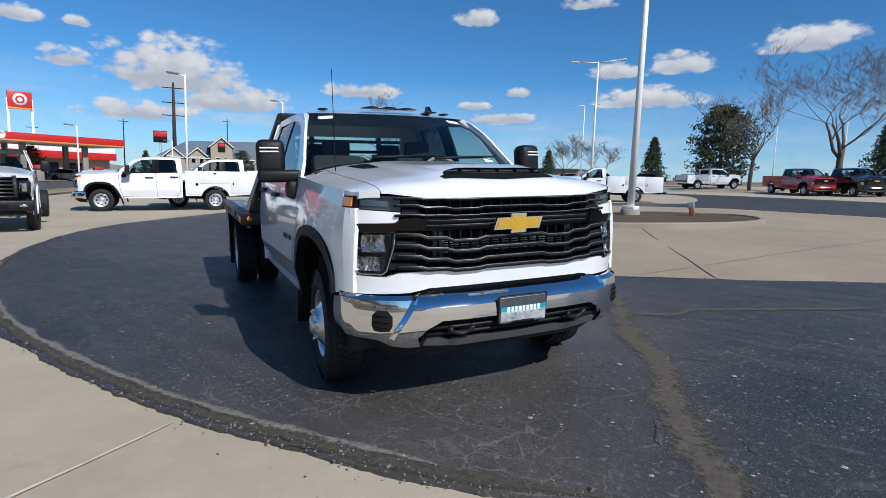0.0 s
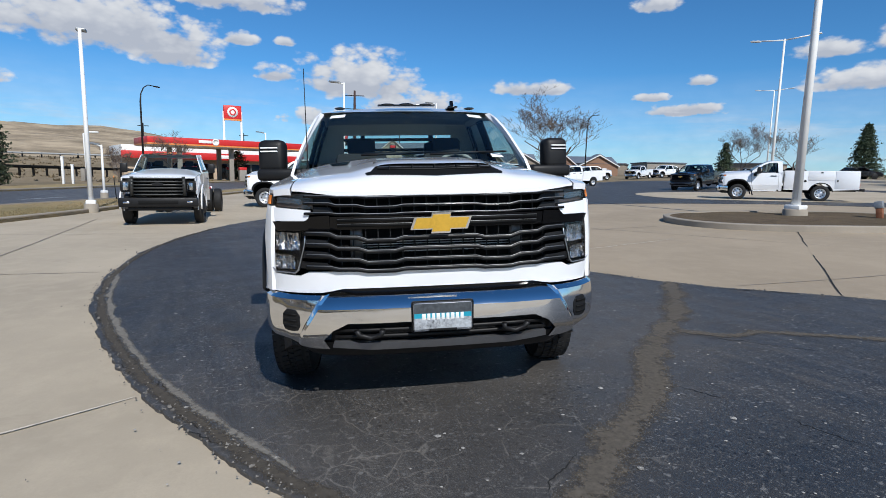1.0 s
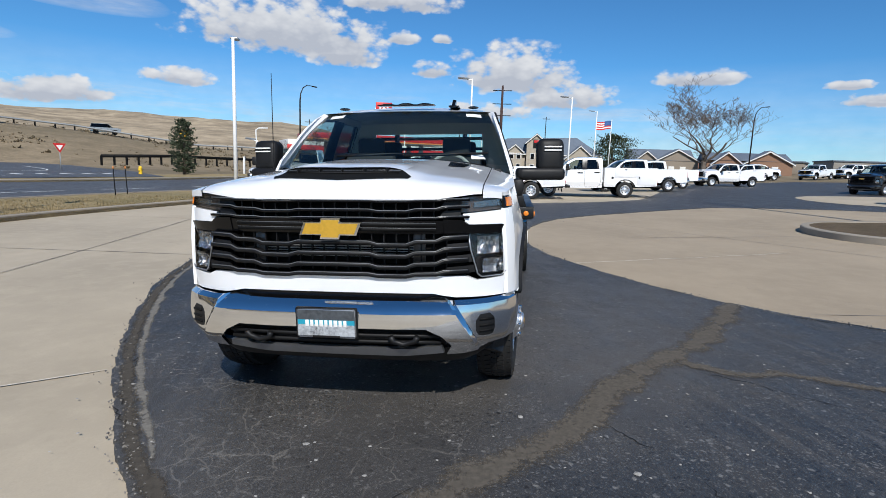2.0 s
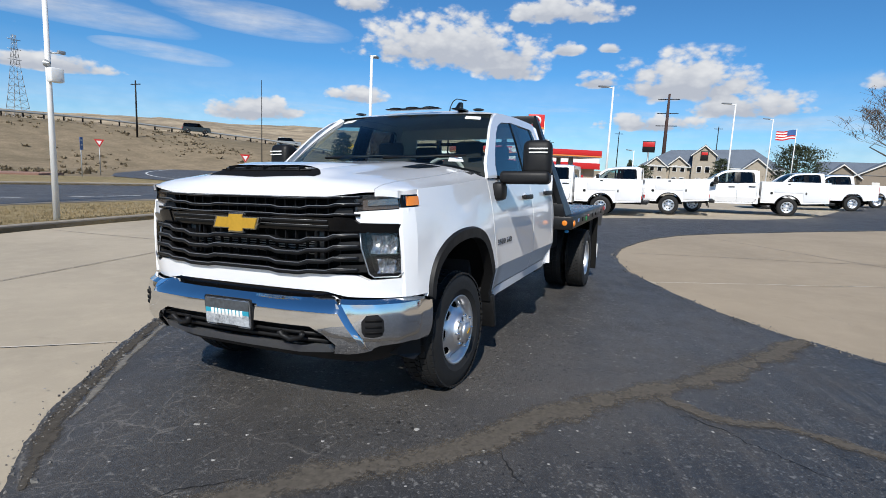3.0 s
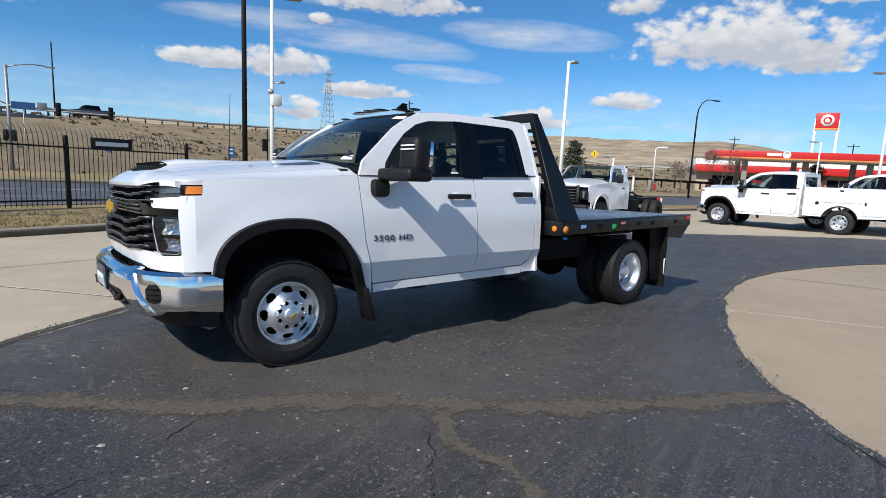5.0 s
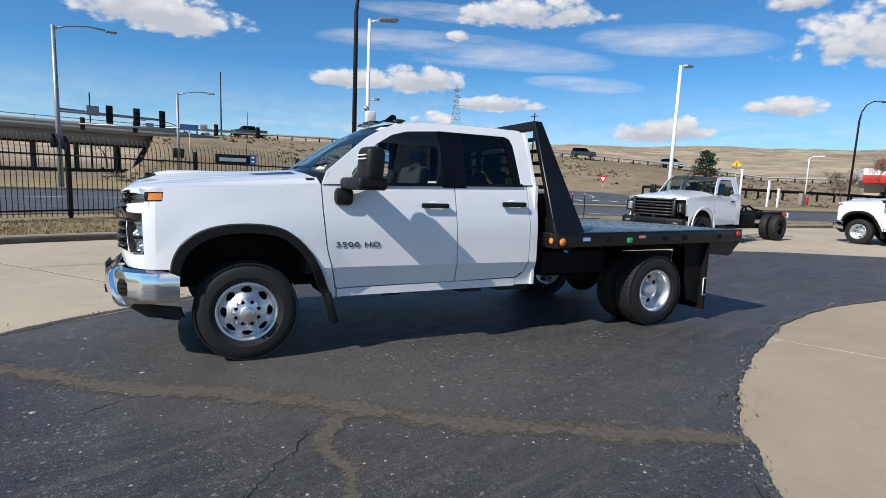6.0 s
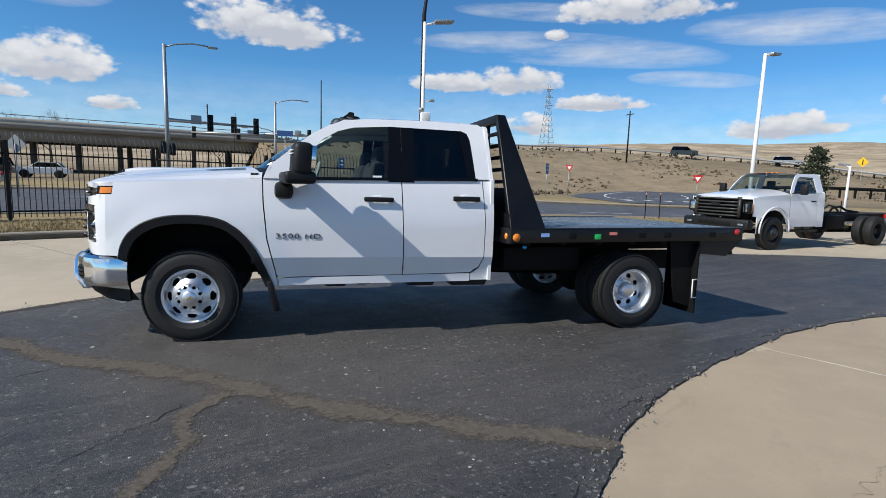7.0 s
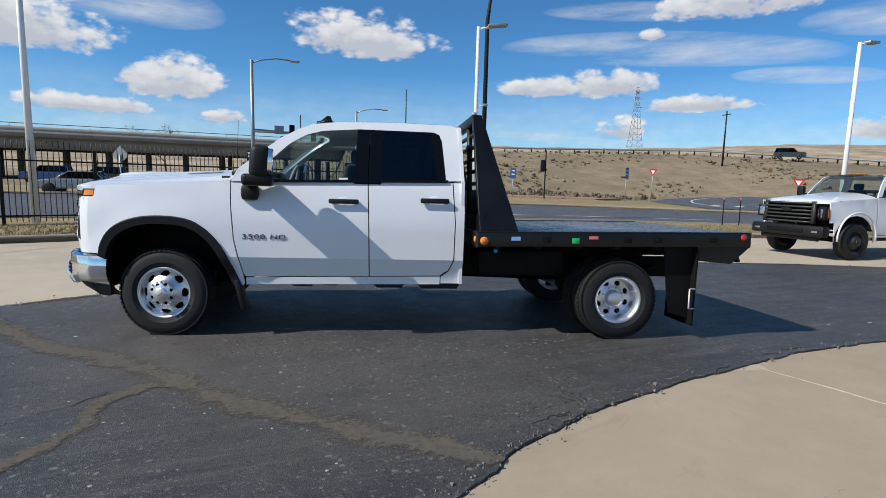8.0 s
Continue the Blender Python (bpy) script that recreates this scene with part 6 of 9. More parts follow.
def main_truck():
    t = thing("flatbed_truck", "white dual-wheel pickup truck with a black flatbed and headache rack", "truck", TRUCK)
    cabin(t, 0.055)
    cab_parts = set(t.children)
    underbody(t, -.75, 5.15, 4.115)
    for sg in (1, -1):
        wheel(t, .012, sg * .885, sg, "front", .386, steer=-4)
        wheel(t, 4.115, sg * 1.07, sg, "rear", .382)
        wheel(t, 4.115, sg * .79, -sg, "front", .382)
        # running board brackets and cab mounts
        for x0, x1, zz in ((1.05, 1.30, .445), (1.33, 1.52, .455), (1.80, 2.12, .44), (2.22, 2.64, .435)):
            bm = prism(bmesh.new(), [(x0, sg * .93, zz + .05), (x1, sg * .93, zz + .05), (x1 - .03, sg * .93, zz), (x0 + .06, sg * .93, zz)], (0, -sg * .14, 0))
            part("side_bracket", bm, BLACK, t)
    # script on the front doors
    for sg in (1, -1):
        bm = text_mesh("3500 HD", .062, .0025, 1.15)
        bmesh.ops.remove_doubles(bm, verts=bm.verts[:], dist=1e-5)
        for v in bm.verts:
            x, z = v.co.x * 1.46, v.co.y
            v.co = Vector((.67 + x if sg < 0 else 1.15 - x, 0, .880 + z * .98)) + Vector((0, sg * (side_y(.68 + x, .93) + .004) - sg * v.co.z, 0))
        for piece in islands(bm):
            part("letter", piece, SCRIPT, t, "dark silver model lettering")
    # dealer plate: name and picture stand as plain bars
    pm = Euler((0, radians(-4), 0)).to_matrix()
    plate = part("licence_plate", box(bmesh.new(), (-0.9780, 0.01, .605), (.014, .34, .175), .012, pm), BLACK, t)
    part("plate_rim", box(bmesh.new(), (-0.9830, 0.01, .605), (.012, .325, .16), .012, pm), SILVER, plate)
    part("plate_sky", box(bmesh.new(), (-0.9900, 0.01, .630), (.006, .312, .095), 0, pm), plain("plate_grey", (.055, .062, .07), .4, vary=.8, scale=45), plate)
    part("plate_snow", box(bmesh.new(), (-0.9900, 0.01, .568), (.006, .312, .062), 0, pm), plain("plate_snow", (.34, .36, .38), .4, vary=.8, scale=60), plate)
    part("plate_band", box(bmesh.new(), (-0.9915, 0.01, .606), (.006, .312, .036), 0, pm), plain("plate_teal", (.02, .30, .42), .35), plate)
    for k in range(9):
        part("name_bar", box(bmesh.new(), (-.994, .114 - k * .026, .606), (.006, .018 if k % 3 else .021, .036), .003, pm), SIGNWHITE, plate)
    part("footer_bar", box(bmesh.new(), (-0.9910, 0.01, .533), (.006, .15, .012), .002, pm), BLACK, plate)
    # flatbed
    bm = box(bmesh.new(), (4.06, 0, 1.035), (2.62, 2.36, .012), .002)
    part("deck", bm, diamond_plate(), t, "black diamond-plate steel deck")
    for sg in (1, -1):
        rail = part("side_rail", box(bmesh.new(), (4.065, sg * 1.197, .975), (2.65, .045, .13), .008), BEDBLACK, t)
        part("rail_cap", box(bmesh.new(), (4.065, sg * 1.175, 1.043), (2.65, .09, .012), .004), BEDBLACK, rail)
        for x, r, mt, nm in ((2.80, .030, AMBER, "side_marker"), (5.31, .026, RED_LENS, "tail_marker")):
            bm = bmesh.new()
            lathe(bm, [(r * 1.25, 0), (r * 1.25, .006), (r * 1.05, .008), (r, .012), (0, .016)], 24, sg, (x, sg * 1.2195, .965 if x < 3 else 1.0))
            part(nm, bm, mt, rail)
        part("reflective_label", box(bmesh.new(), (3.09, sg * 1.2215, .985), (.085, .003, .035), 0), plain("label_blue", (.25, .42, .75), .4, vary=.5, scale=120), rail)
        part("reflective_label", box(bmesh.new(), (3.82, sg * 1.2215, .995), (.085, .003, .028), 0), plain("label_red", (.65, .20, .17), .4, vary=.5, scale=120), rail)
        part("inspection_tag", box(bmesh.new(), (3.65, sg * 1.2215, .965), (.07, .004, .05), .002), plain("tag_green", (.015, .45, .10), .4, vary=.4, scale=100), rail)
        for x in (3.38, 4.15, 4.45, 5.0):
            part("stake_slot", box(bmesh.new(), (x, sg * 1.2205, .975), (.075, .004, .05), .004), FRAME, rail)
        bm = prism(bmesh.new(), [(4.86, sg * 1.20, .91), (5.385, sg * 1.20, .91), (5.385, sg * 1.20, .90), (5.21, sg * 1.20, .745), (4.87, sg * 1.20, .775)], (0, -sg * .05, 0))
        part("tail_skirt", bm, BEDBLACK, t)
        # rack gusset, leaning in to the narrower top
        a = [Vector((2.775, sg * 1.135, 1.045)), Vector((3.135, sg * 1.135, 1.045)), Vector((2.825, sg * .765, 2.10)), Vector((2.735, sg * .765, 2.10))]
        bm = prism(bmesh.new(), a, (0, -sg * .065, 0))
        bmesh.ops.bevel(bm, geom=bm.edges[:], offset=.006, segments=1, affect="EDGES")
        part("rack_gusset", bm, BEDBLACK, t)
        part("corner_marker", lathe(bmesh.new(), [(.03, 0), (.03, .008), (.024, .012), (0, .016)], 20, 1, (0, 0, 0)), AMBER, t).matrix_local = Matrix.Translation((2.736, sg * 1.13, .925)) @ Matrix.Rotation(radians(90), 4, "Z")
        bm = prism(bmesh.new(), [(4.86, sg * .72, .88), (4.86, sg * 1.20, .88), (4.845, sg * 1.20, .14), (4.845, sg * .72, .14)], (.018, 0, 0))
        part("mud_flap", bm, FRAME, t)
        bm = prism(bmesh.new(), [(4.56, sg * 1.13, .90), (4.865, sg * 1.13, .90), (4.85, sg * 1.13, .20), (4.64, sg * 1.13, .26)], (0, -sg * .012, 0))
        part("fender_skirt", bm, FRAME, t)
        bm = tube(bmesh.new(), [(4.86, sg * 1.205, .50), (4.80, sg * 1.215, .50), (4.80, sg * 1.215, .31), (4.86, sg * 1.205, .31)], .007, 6)
        part("flap_bracket", bm, SIGNWHITE, t)
        part("work_lamp", box(bmesh.new(), (4.93, sg * 1.0, .60), (.10, .08, .10), .01), BLACK, t)
        part("air_fitting", lathe(bmesh.new(), [(.018, 0), (.018, .03), (.010, .04), (0, .045)], 14, sg, (2.93, sg * 1.10, .865)), plain("cyan_fitting", (.02, .32, .75), .3, coat=.5), t)
        bm = box(bmesh.new(), (3.25, sg * .70, .70), (.85, .34, .28), .03)
        part("fuel_tank" if sg < 0 else "battery_box", bm, FRAME, t)
    bm = bmesh.new()
    box(bm, (2.755, 0, .97), (.04, 2.40, .14), .008)
    part("front_rail", bm, BEDBLACK, t)
    bm = bmesh.new()
    box(bm, (5.375, 0, .97), (.04, 2.42, .14), .008)
    box(bm, (5.30, 0, .83), (.03, 2.30, .16), .006, Euler((0, radians(-25), 0)).to_matrix())
    part("tail_rail", bm, BEDBLACK, t)
    for k in range(7):
        part("cross_bearer", box(bmesh.new(), (2.95 + k * .38, 0, .93), (.06, 2.30, .10), .006), FRAME, t)
    for sg in (1, -1):
        part("bed_runner", box(bmesh.new(), (4.0, sg * .43, .82), (2.5, .08, .14), .006), FRAME, t)
    # headache rack
    part("rack_top", box(bmesh.new(), (2.775, 0, 2.06), (.085, 1.50, .085), .008), BEDBLACK, t)
    part("rack_base", box(bmesh.new(), (2.80, 0, 1.11), (.06, 2.20, .14), .008), BEDBLACK, t)
    part("rack_panel", box(bmesh.new(), (2.80, 0, 1.28), (.03, 2.02, .26), .004), BEDBLACK, t)
    for k in range(5):
        z = 1.47 + k * .115
        w = 1.135 + (.765 - 1.135) * (z - 1.045) / 1.055 - .05
        part("rack_bar", box(bmesh.new(), (2.80 - .03 * (z - 1.4), 0, z), (.03, 2 * w, .035), .005), BEDBLACK, t)
    for y in (-.42, .42):
        part("rack_post", bar(bmesh.new(), [(2.80, y, 1.15), (2.775, y * .95, 2.04)], .025, .025, (1, 0, 0)), BEDBLACK, t)
    # exhaust and hitch
    bm = tube(bmesh.new(), [(2.4, .30, .50), (3.4, .34, .52), (3.9, .30, .62), (4.5, .40, .58), (4.8, .75, .50)], .045, 10)
    part("exhaust", bm, GALV, t)
    part("hitch", box(bmesh.new(), (5.20, 0, .55), (.30, .10, .10), .01), FRAME, t)
    # the bed squats towards the cab
    for ob in [c for c in t.children if c not in cab_parts and not c.name.startswith(("wheel", "side_bracket", "letter", "licence", "corner_marker"))]:
        for piece in [ob] + list(ob.children):
            for v in piece.data.vertices:
                if v.co.x > 2.5:
                    k = max(0.0, min(1.0, (v.co.z - .55) / .3)) * (1 if v.co.z < 1.1 else max(.3, 1 - (v.co.z - 1.1) * .75))
                    v.co.z -= .048 * (1 - (v.co.x - 2.7) / 2.69) * k
    return t


main_truck()


# ---- other vehicles ----
def on_ground(x, y, rz, lift=0.0):
    """A pose that stands a vehicle on the ground with its nose turned rz degrees from -x."""
    m = Matrix.Translation((x, y, gz(x, y) + lift)) @ Matrix.Rotation(radians(rz), 4, "Z")
    d = m.to_3x3() @ Vector((1, 0, 0))
    s = m.to_3x3() @ Vector((0, 1, 0))
    p = math.atan2(gz(x + d.x * 3, y + d.y * 3) - gz(x, y), 3)
    r = math.atan2(gz(x + s.x, y + s.y) - gz(x - s.x, y - s.y), 2)
    return m @ Matrix.Rotation(-p, 4, "Y") @ Matrix.Rotation(r, 4, "X")


def service_truck(crew, label, m):
    t = thing("service_truck", label, "truck", m, "service trucks")
    cabin(t, 0.2, crew, hi=False)
    ra = 3.78 if crew else 3.55
    underbody(t, -.7, ra + 1.5, ra)
    for sg in (1, -1):
        wheel(t, 0, sg * .885, sg, "rear", hi=False)
        wheel(t, ra, sg * .885, sg, "rear", hi=False)
    x0 = 2.74 if crew else 2.02
    x1 = ra + 1.52
    wheel_gap = [(ra + .50 * math.cos(a), .42 + .50 * math.sin(a)) for a in [math.pi * k / 10 for k in range(11)]]
    for sg in (1, -1):
        outline = [(x0, .56), (x0, 1.50), (x1, 1.50), (x1, .62), (ra + .50, .56)] + wheel_gap[1:-1] + [(ra - .50, .56)]
        bm = fill(outline, .4, lambda u, v: Vector((u, sg * 1.02, v)), (0, -sg * .42, 0))
        side = part("side_box", bm, WHITE, t, smooth=30)
        for a, b, lo, hi_ in ((x0 + .03, ra - .56, .62, 1.47), (ra - .54, ra + .54, 1.03, 1.47), (ra + .56, x1 - .03, .66, 1.47)):
            d = part("box_door", box(bmesh.new(), ((a + b) / 2, sg * 1.026, (lo + hi_) / 2), (b - a, .018, hi_ - lo), .006), WHITE, side)
            part("latch", box(bmesh.new(), ((b - .09) if b < ra else (a + .09), sg * 1.040, lo + (hi_ - lo) * .45), (.05, .014, .10), .004), BLACK, d) if hi_ - lo > .5 else part("latch", box(bmesh.new(), ((a + b) / 2, sg * 1.040, hi_ - .06), (.10, .014, .05), .004), BLACK, d)
        part("fuel_door", lathe(bmesh.new(), [(.055, 0), (.055, .012), (0, .014)], 16, sg, (ra - .64 if crew else ra - .66, sg * 1.036, 1.0)), BLACK, side)
        part("fender_ring", tube(bmesh.new(), [(ra + .50 * math.cos(a), sg * 1.025, .42 + .50 * math.sin(a)) for a in [math.pi * (.05 + .9 * k / 12) for k in range(13)]], .018, 6), BLACK, side)
        part("tail_lamp", box(bmesh.new(), (x1 + .012, sg * .93, .80), (.03, .10, .16), .01), RED_LENS, t)
    bm = box(bmesh.new(), ((x0 + x1) / 2, 0, .90), (x1 - x0 - .02, 1.2, .06), .01)
    part("load_floor", bm, WHITE, t)
    part("tailgate", box(bmesh.new(), (x1 - .02, 0, 1.10), (.05, 1.22, .42), .01), WHITE, t)
    part("head_board", box(bmesh.new(), (x0 + .03, 0, 1.20), (.05, 1.22, .55), .01), WHITE, t)
    bm = box(bmesh.new(), (x1 + .12, 0, .60), (.22, 1.9, .12), .02)
    part("step_bumper", bm, BLACK, t)
    return t


A_TRUCK = on_ground(20.2, 4.38, -90)
service_truck(True, "white crew-cab utility truck with closed tool boxes", A_TRUCK)
service_truck(True, "white utility truck parked behind another in the row", on_ground(22.65, 1.9, -90))
service_truck(True, "white utility truck at the end of the parked row", on_ground(25.65, -2.85, -90))
service_truck(False, "white single-cab utility truck on the concrete apron", on_ground(22.6, -19.1, -124))


OLIVE = plain("dark_grey_grille", (.030, .030, .028), .45)
DARKRIM = plain("black_steel_rim", (.012, .012, .012), .5)


def medium_truck(m):
    """Single-cab chassis truck with bare frame rails behind the cab."""
    t = thing("chassis_truck", "white medium-duty chassis cab with a bare black frame", "truck", m)
    p = WHITE
    nose = smooth_curve(((0, -.92), (.5, -.90), (.75, -.84), (.92, -.74), (1.02, -.60)), 0, 1.05, 200, .03)
    sy = lambda u, v: Vector((u, -(1.0 - .05 * max(0, v - 1.15) ** 1.2 - (.05 * ((-.1 - u) / .6) ** 1.6 if u < -.1 else 0) - .12 * max(0, v - 1.60)), v))
    arch = [(.02 + .58 * math.cos(a), .50 + .58 * math.sin(a)) for a in [math.pi * (-.04 + 1.08 * k / 14) for k in range(15)]]
    for sg in (1, -1):
        fl = lambda q: (lambda u, v: Vector((q(u, v).x, sg * q(u, v).y, q(u, v).z)))
        inn = lambda c: (0, -.02 if c.y > 0 else .02, 0)
        part("front_fender", fill([(-.70, .90), (-.72, 1.39), (-.3, 1.44), (.62, 1.51), (.64, .55)] + arch + [(-.58, .90)], .1, fl(sy), inn), p, t)
        part("front_door", fill([(.65, 1.53), (.66, .62), (1.78, .62), (1.78, 1.56)], .15, fl(sy), inn), p, t)
        part("cab_corner", fill([(1.79, 1.56), (1.79, .60), (2.08, .60), (2.08, 1.57)], .15, fl(sy), inn), p, t)
        gy = lambda u, v: Vector((u, -(.955 - (v - 1.53) * .30), v))
        part("window_frame", fill([(.65, 1.53), (.84, 1.83), (1.02, 2.05), (1.16, 2.11), (1.95, 2.13), (2.05, 2.08), (2.08, 1.57), (1.80, 1.57), (1.76, 2.02), (1.22, 2.03), (1.10, 1.99), (.93, 1.77), (.80, 1.56)], .12, fl(gy), inn), p, t)
        part("door_window", fill([(.78, 1.54), (.92, 1.77), (1.09, 2.0), (1.22, 2.04), (1.77, 2.03), (1.81, 1.56)], .2, fl(lambda u, v: gy(u, v) + Vector((0, .012, 0)))), SIDEGLASS, t)
        part("wheel_lip", tube(bmesh.new(), [(x, sg * 1.0, z) for x, z in arch], .022, 6), p, t)
        part("headlight", box(bmesh.new(), (-.775, sg * .83, 1.13), (.10, .26, .32), .03, Euler((0, 0, sg * radians(18))).to_matrix()), BLACK, t)
        part("reflector", box(bmesh.new(), (-.828, sg * .81, 1.13), (.02, .15, .22), .02, Euler((0, 0, sg * radians(18))).to_matrix()), REFLECT, t)
        part("turn_signal", box(bmesh.new(), (-.775, sg * .925, 1.13), (.06, .07, .25), .02, Euler((0, 0, sg * radians(30))).to_matrix()), AMBER, t)
        part("fog_lamp", box(bmesh.new(), (-.950, sg * .80, .68), (.03, .16, .06), .02), REFLECT, t)
        mir = part("side_mirror", box(bmesh.new(), (.80, sg * 1.22, 1.66), (.12, .20, .30), .04), BLACK, t)
        part("mirror_arm", box(bmesh.new(), (.80, sg * 1.07, 1.58), (.06, .22, .05), .015), BLACK, mir)
        part("door_handle", box(bmesh.new(), (1.60, sg * 1.0, 1.33), (.20, .03, .04), .01), BLACK, t)
        part("cab_step", box(bmesh.new(), (1.30, sg * .93, .50), (1.2, .14, .06), .015), BLACK, t)
        wheel(t, 0, sg * .885, sg, "front", .42, False, DARKRIM)
        wheel(t, 4.55, sg * .97, sg, "rear", .42, False, DARKRIM)
        wheel(t, 4.55, sg * .68, sg, "rear", .42, False, DARKRIM)
        part("frame_rail", box(bmesh.new(), (3.0, sg * .43, .82), (6.2, .08, .25), .01), FRAME, t)
    bm = bmesh.new()
    rows = []
    for j in range(25):
        y = -.95 + 1.9 * j / 24
        row = []
        for i in range(11):
            f = i / 10
            x = nose(abs(y)) + (.66 - nose(abs(y))) * f
            row.append(bm.verts.new((x, y, 1.41 + .15 * f ** .6 * (1 - (abs(y) / .97) ** 3) + .09 * f - .05 * max(0, 1 - i / 1.5) ** 2)))
        rows.append(row)
    for a, b in zip(rows, rows[1:]):
        for i in range(10):
            bm.faces.new((a[i], a[i + 1], b[i + 1], b[i]))
    bmesh.ops.recalc_face_normals(bm, faces=bm.faces[:])
    part("hood", bm, p, t)
    ws = lambda u, v: Vector((.56 + .12 * abs(u) ** 2 + .52 * v, u * (.93 - .15 * v), 1.60 + .52 * v - .06 * abs(u) ** 2 * (1 - v) - .03 * u * u * v))
    part("windshield", fill([(-1, 0), (1, 0), (1, 1), (-1, 1)], (.25, .25), ws), SCREEN, t)
    bm = bmesh.new()
    rows = [[bm.verts.new((1.09 + .11 * i, -.76 + .19 * j, 2.10 + .05 * (1 - ((-.76 + .19 * j) / .78) ** 2))) for j in range(9)] for i in range(10)]
    for a, b in zip(rows, rows[1:]):
        for j in range(8):
            bm.faces.new((a[j], b[j], b[j + 1], a[j + 1]))
    roof = part("roof", bm, p, t)
    for y in (-.55, -.15, 0, .15, .55):
        part("roof_marker", box(bmesh.new(), (1.22, y, 2.155 - .05 * (y / .6) ** 2), (.10, .09, .03), .012), AMBER, roof)
    for sg in (1, -1):
        bm = bmesh.new()
        rows = [[bm.verts.new(ws(sg * 1.0, k / 8) + Vector((0, 0, .004))), bm.verts.new((.65 + .50 * (k / 8), sg * (.955 - .175 * k / 8), 1.53 + .58 * (k / 8) ** .95))] for k in range(9)]
        for a, b in zip(rows, rows[1:]):
            bm.faces.new((a[0], a[1], b[1], b[0]))
        part("front_pillar", bm, p, t)
    bm = box(bmesh.new(), (2.07, 0, 1.10), (.05, 1.94, 1.0), .02)
    part("back_wall", bm, p, t)
    bm = box(bmesh.new(), (2.06, 0, 2.06), (.05, 1.6, .12), .02)
    part("back_header", bm, p, t)
    part("dashboard", box(bmesh.new(), (.90, 0, 1.45), (.40, 1.8, .30), .06), DASH, t)
    for y in (-.45, .45):
        bm = box(bmesh.new(), (1.55, y, 1.05), (.5, .5, .16), .05)
        box(bm, (1.80, y, 1.40), (.14, .5, .66), .06)
        box(bm, (1.84, y, 1.82), (.09, .26, .18), .04)
        part("seat", bm, SEAT, t)
    part("cab_floor", box(bmesh.new(), (1.35, 0, .72), (1.4, 1.9, .06)), DASH, t)
    part("firewall", box(bmesh.new(), (.60, 0, 1.1), (.06, 1.8, .75)), DASH, t)
    grille = part("grille", fill([(-.66, .86), (.66, .86), (.64, 1.40), (-.64, 1.40)], .2, lambda u, v: Vector((nose(abs(u)) + .06, u, v))), FRAME, t)
    for k in range(6):
        part("grille_bar", bar(bmesh.new(), [(nose(abs(y)) + .004, y, .90 + k * .092) for y in (-.66, -.4, -.15, .15, .4, .66)], .03, .020), OLIVE, grille)
    for sg in (1, -1):
        part("grille_side", bar(bmesh.new(), [(nose(.66) - .005, sg * .67, .86), (nose(.66) + .01, sg * .65, 1.41)], .03, .04, (0, 1, 0)), OLIVE, grille)
    tie = [(-.15, -.03), (-.13, .03), (-.05, .03), (-.045, .05), (.05, .05), (.045, .03), (.15, .03), (.13, -.03), (.05, -.03), (.045, -.05), (-.05, -.05), (-.045, -.03)]
    part("emblem", prism(bmesh.new(), [(nose(0) - .035, y, 1.20 + z) for y, z in tie], (.02, 0, 0)), BLACK, grille)
    part("bumper", box(bmesh.new(), (-.84, 0, .68), (.22, 2.02, .27), .05), BLACK, t)
    part("bumper_slot", box(bmesh.new(), (-.953, 0, .68), (.01, 1.0, .10), .01), FRAME, t)
    part("air_dam", box(bmesh.new(), (-.80, 0, .50), (.10, 1.6, .12), .03), BLACK, t)
    part("front_axle", rod(bmesh.new(), (0, -.85, .46), (0, .85, .46), .07), FRAME, t)
    part("rear_axle", rod(bmesh.new(), (4.55, -.7, .46), (4.55, .7, .46), .09), FRAME, t)
    for x in (2.4, 3.1, 3.8, 4.6, 5.3, 6.0):
        part("cross_member", box(bmesh.new(), (x, 0, .82), (.08, .86, .16), .01), FRAME, t)
    part("fuel_tank", box(bmesh.new(), (2.9, -.68, .72), (.9, .40, .40), .06), FRAME, t)
    part("battery_box", box(bmesh.new(), (2.7, .66, .74), (.6, .36, .36), .03), FRAME, t)
    part("cable_loom", tube(bmesh.new(), [(3.5, -.3, .96), (3.8, -.2, 1.10), (4.1, -.25, 1.16), (4.3, -.3, 1.04), (4.9, -.32, .98)], .035, 8), FRAME, t)
    part("filler_hose", tube(bmesh.new(), [(3.9, .2, .95), (4.1, .1, 1.18), (4.25, 0, 1.14), (4.3, -.1, .98)], .03, 8), BLACK, t)
    part("tail_lamp", box(bmesh.new(), (6.05, -.55, .86), (.10, .14, .12), .01), RED_LENS, t)
    part("tail_lamp", box(bmesh.new(), (6.05, .55, .86), (.10, .14, .12), .01), RED_LENS, t)
    part("crash_label", box(bmesh.new(), (6.10, -.62, .84), (.02, .08, .18), .004), SIGNWHITE, t)
    # low frame and slightly narrow cab
    for ob in t.children_recursive:
        if ob.type == "MESH" and not ob.name.startswith(("wheel", "tyre", "rim", "hub", "back_plate")):
            for v in ob.data.vertices:
                if v.co.z > 1.5:
                    v.co.z = 1.5 + (v.co.z - 1.5) * .96
                v.co.z *= .93
                v.co.y *= .95
    return t


medium_truck(on_ground(12.45, 5.92, 9))


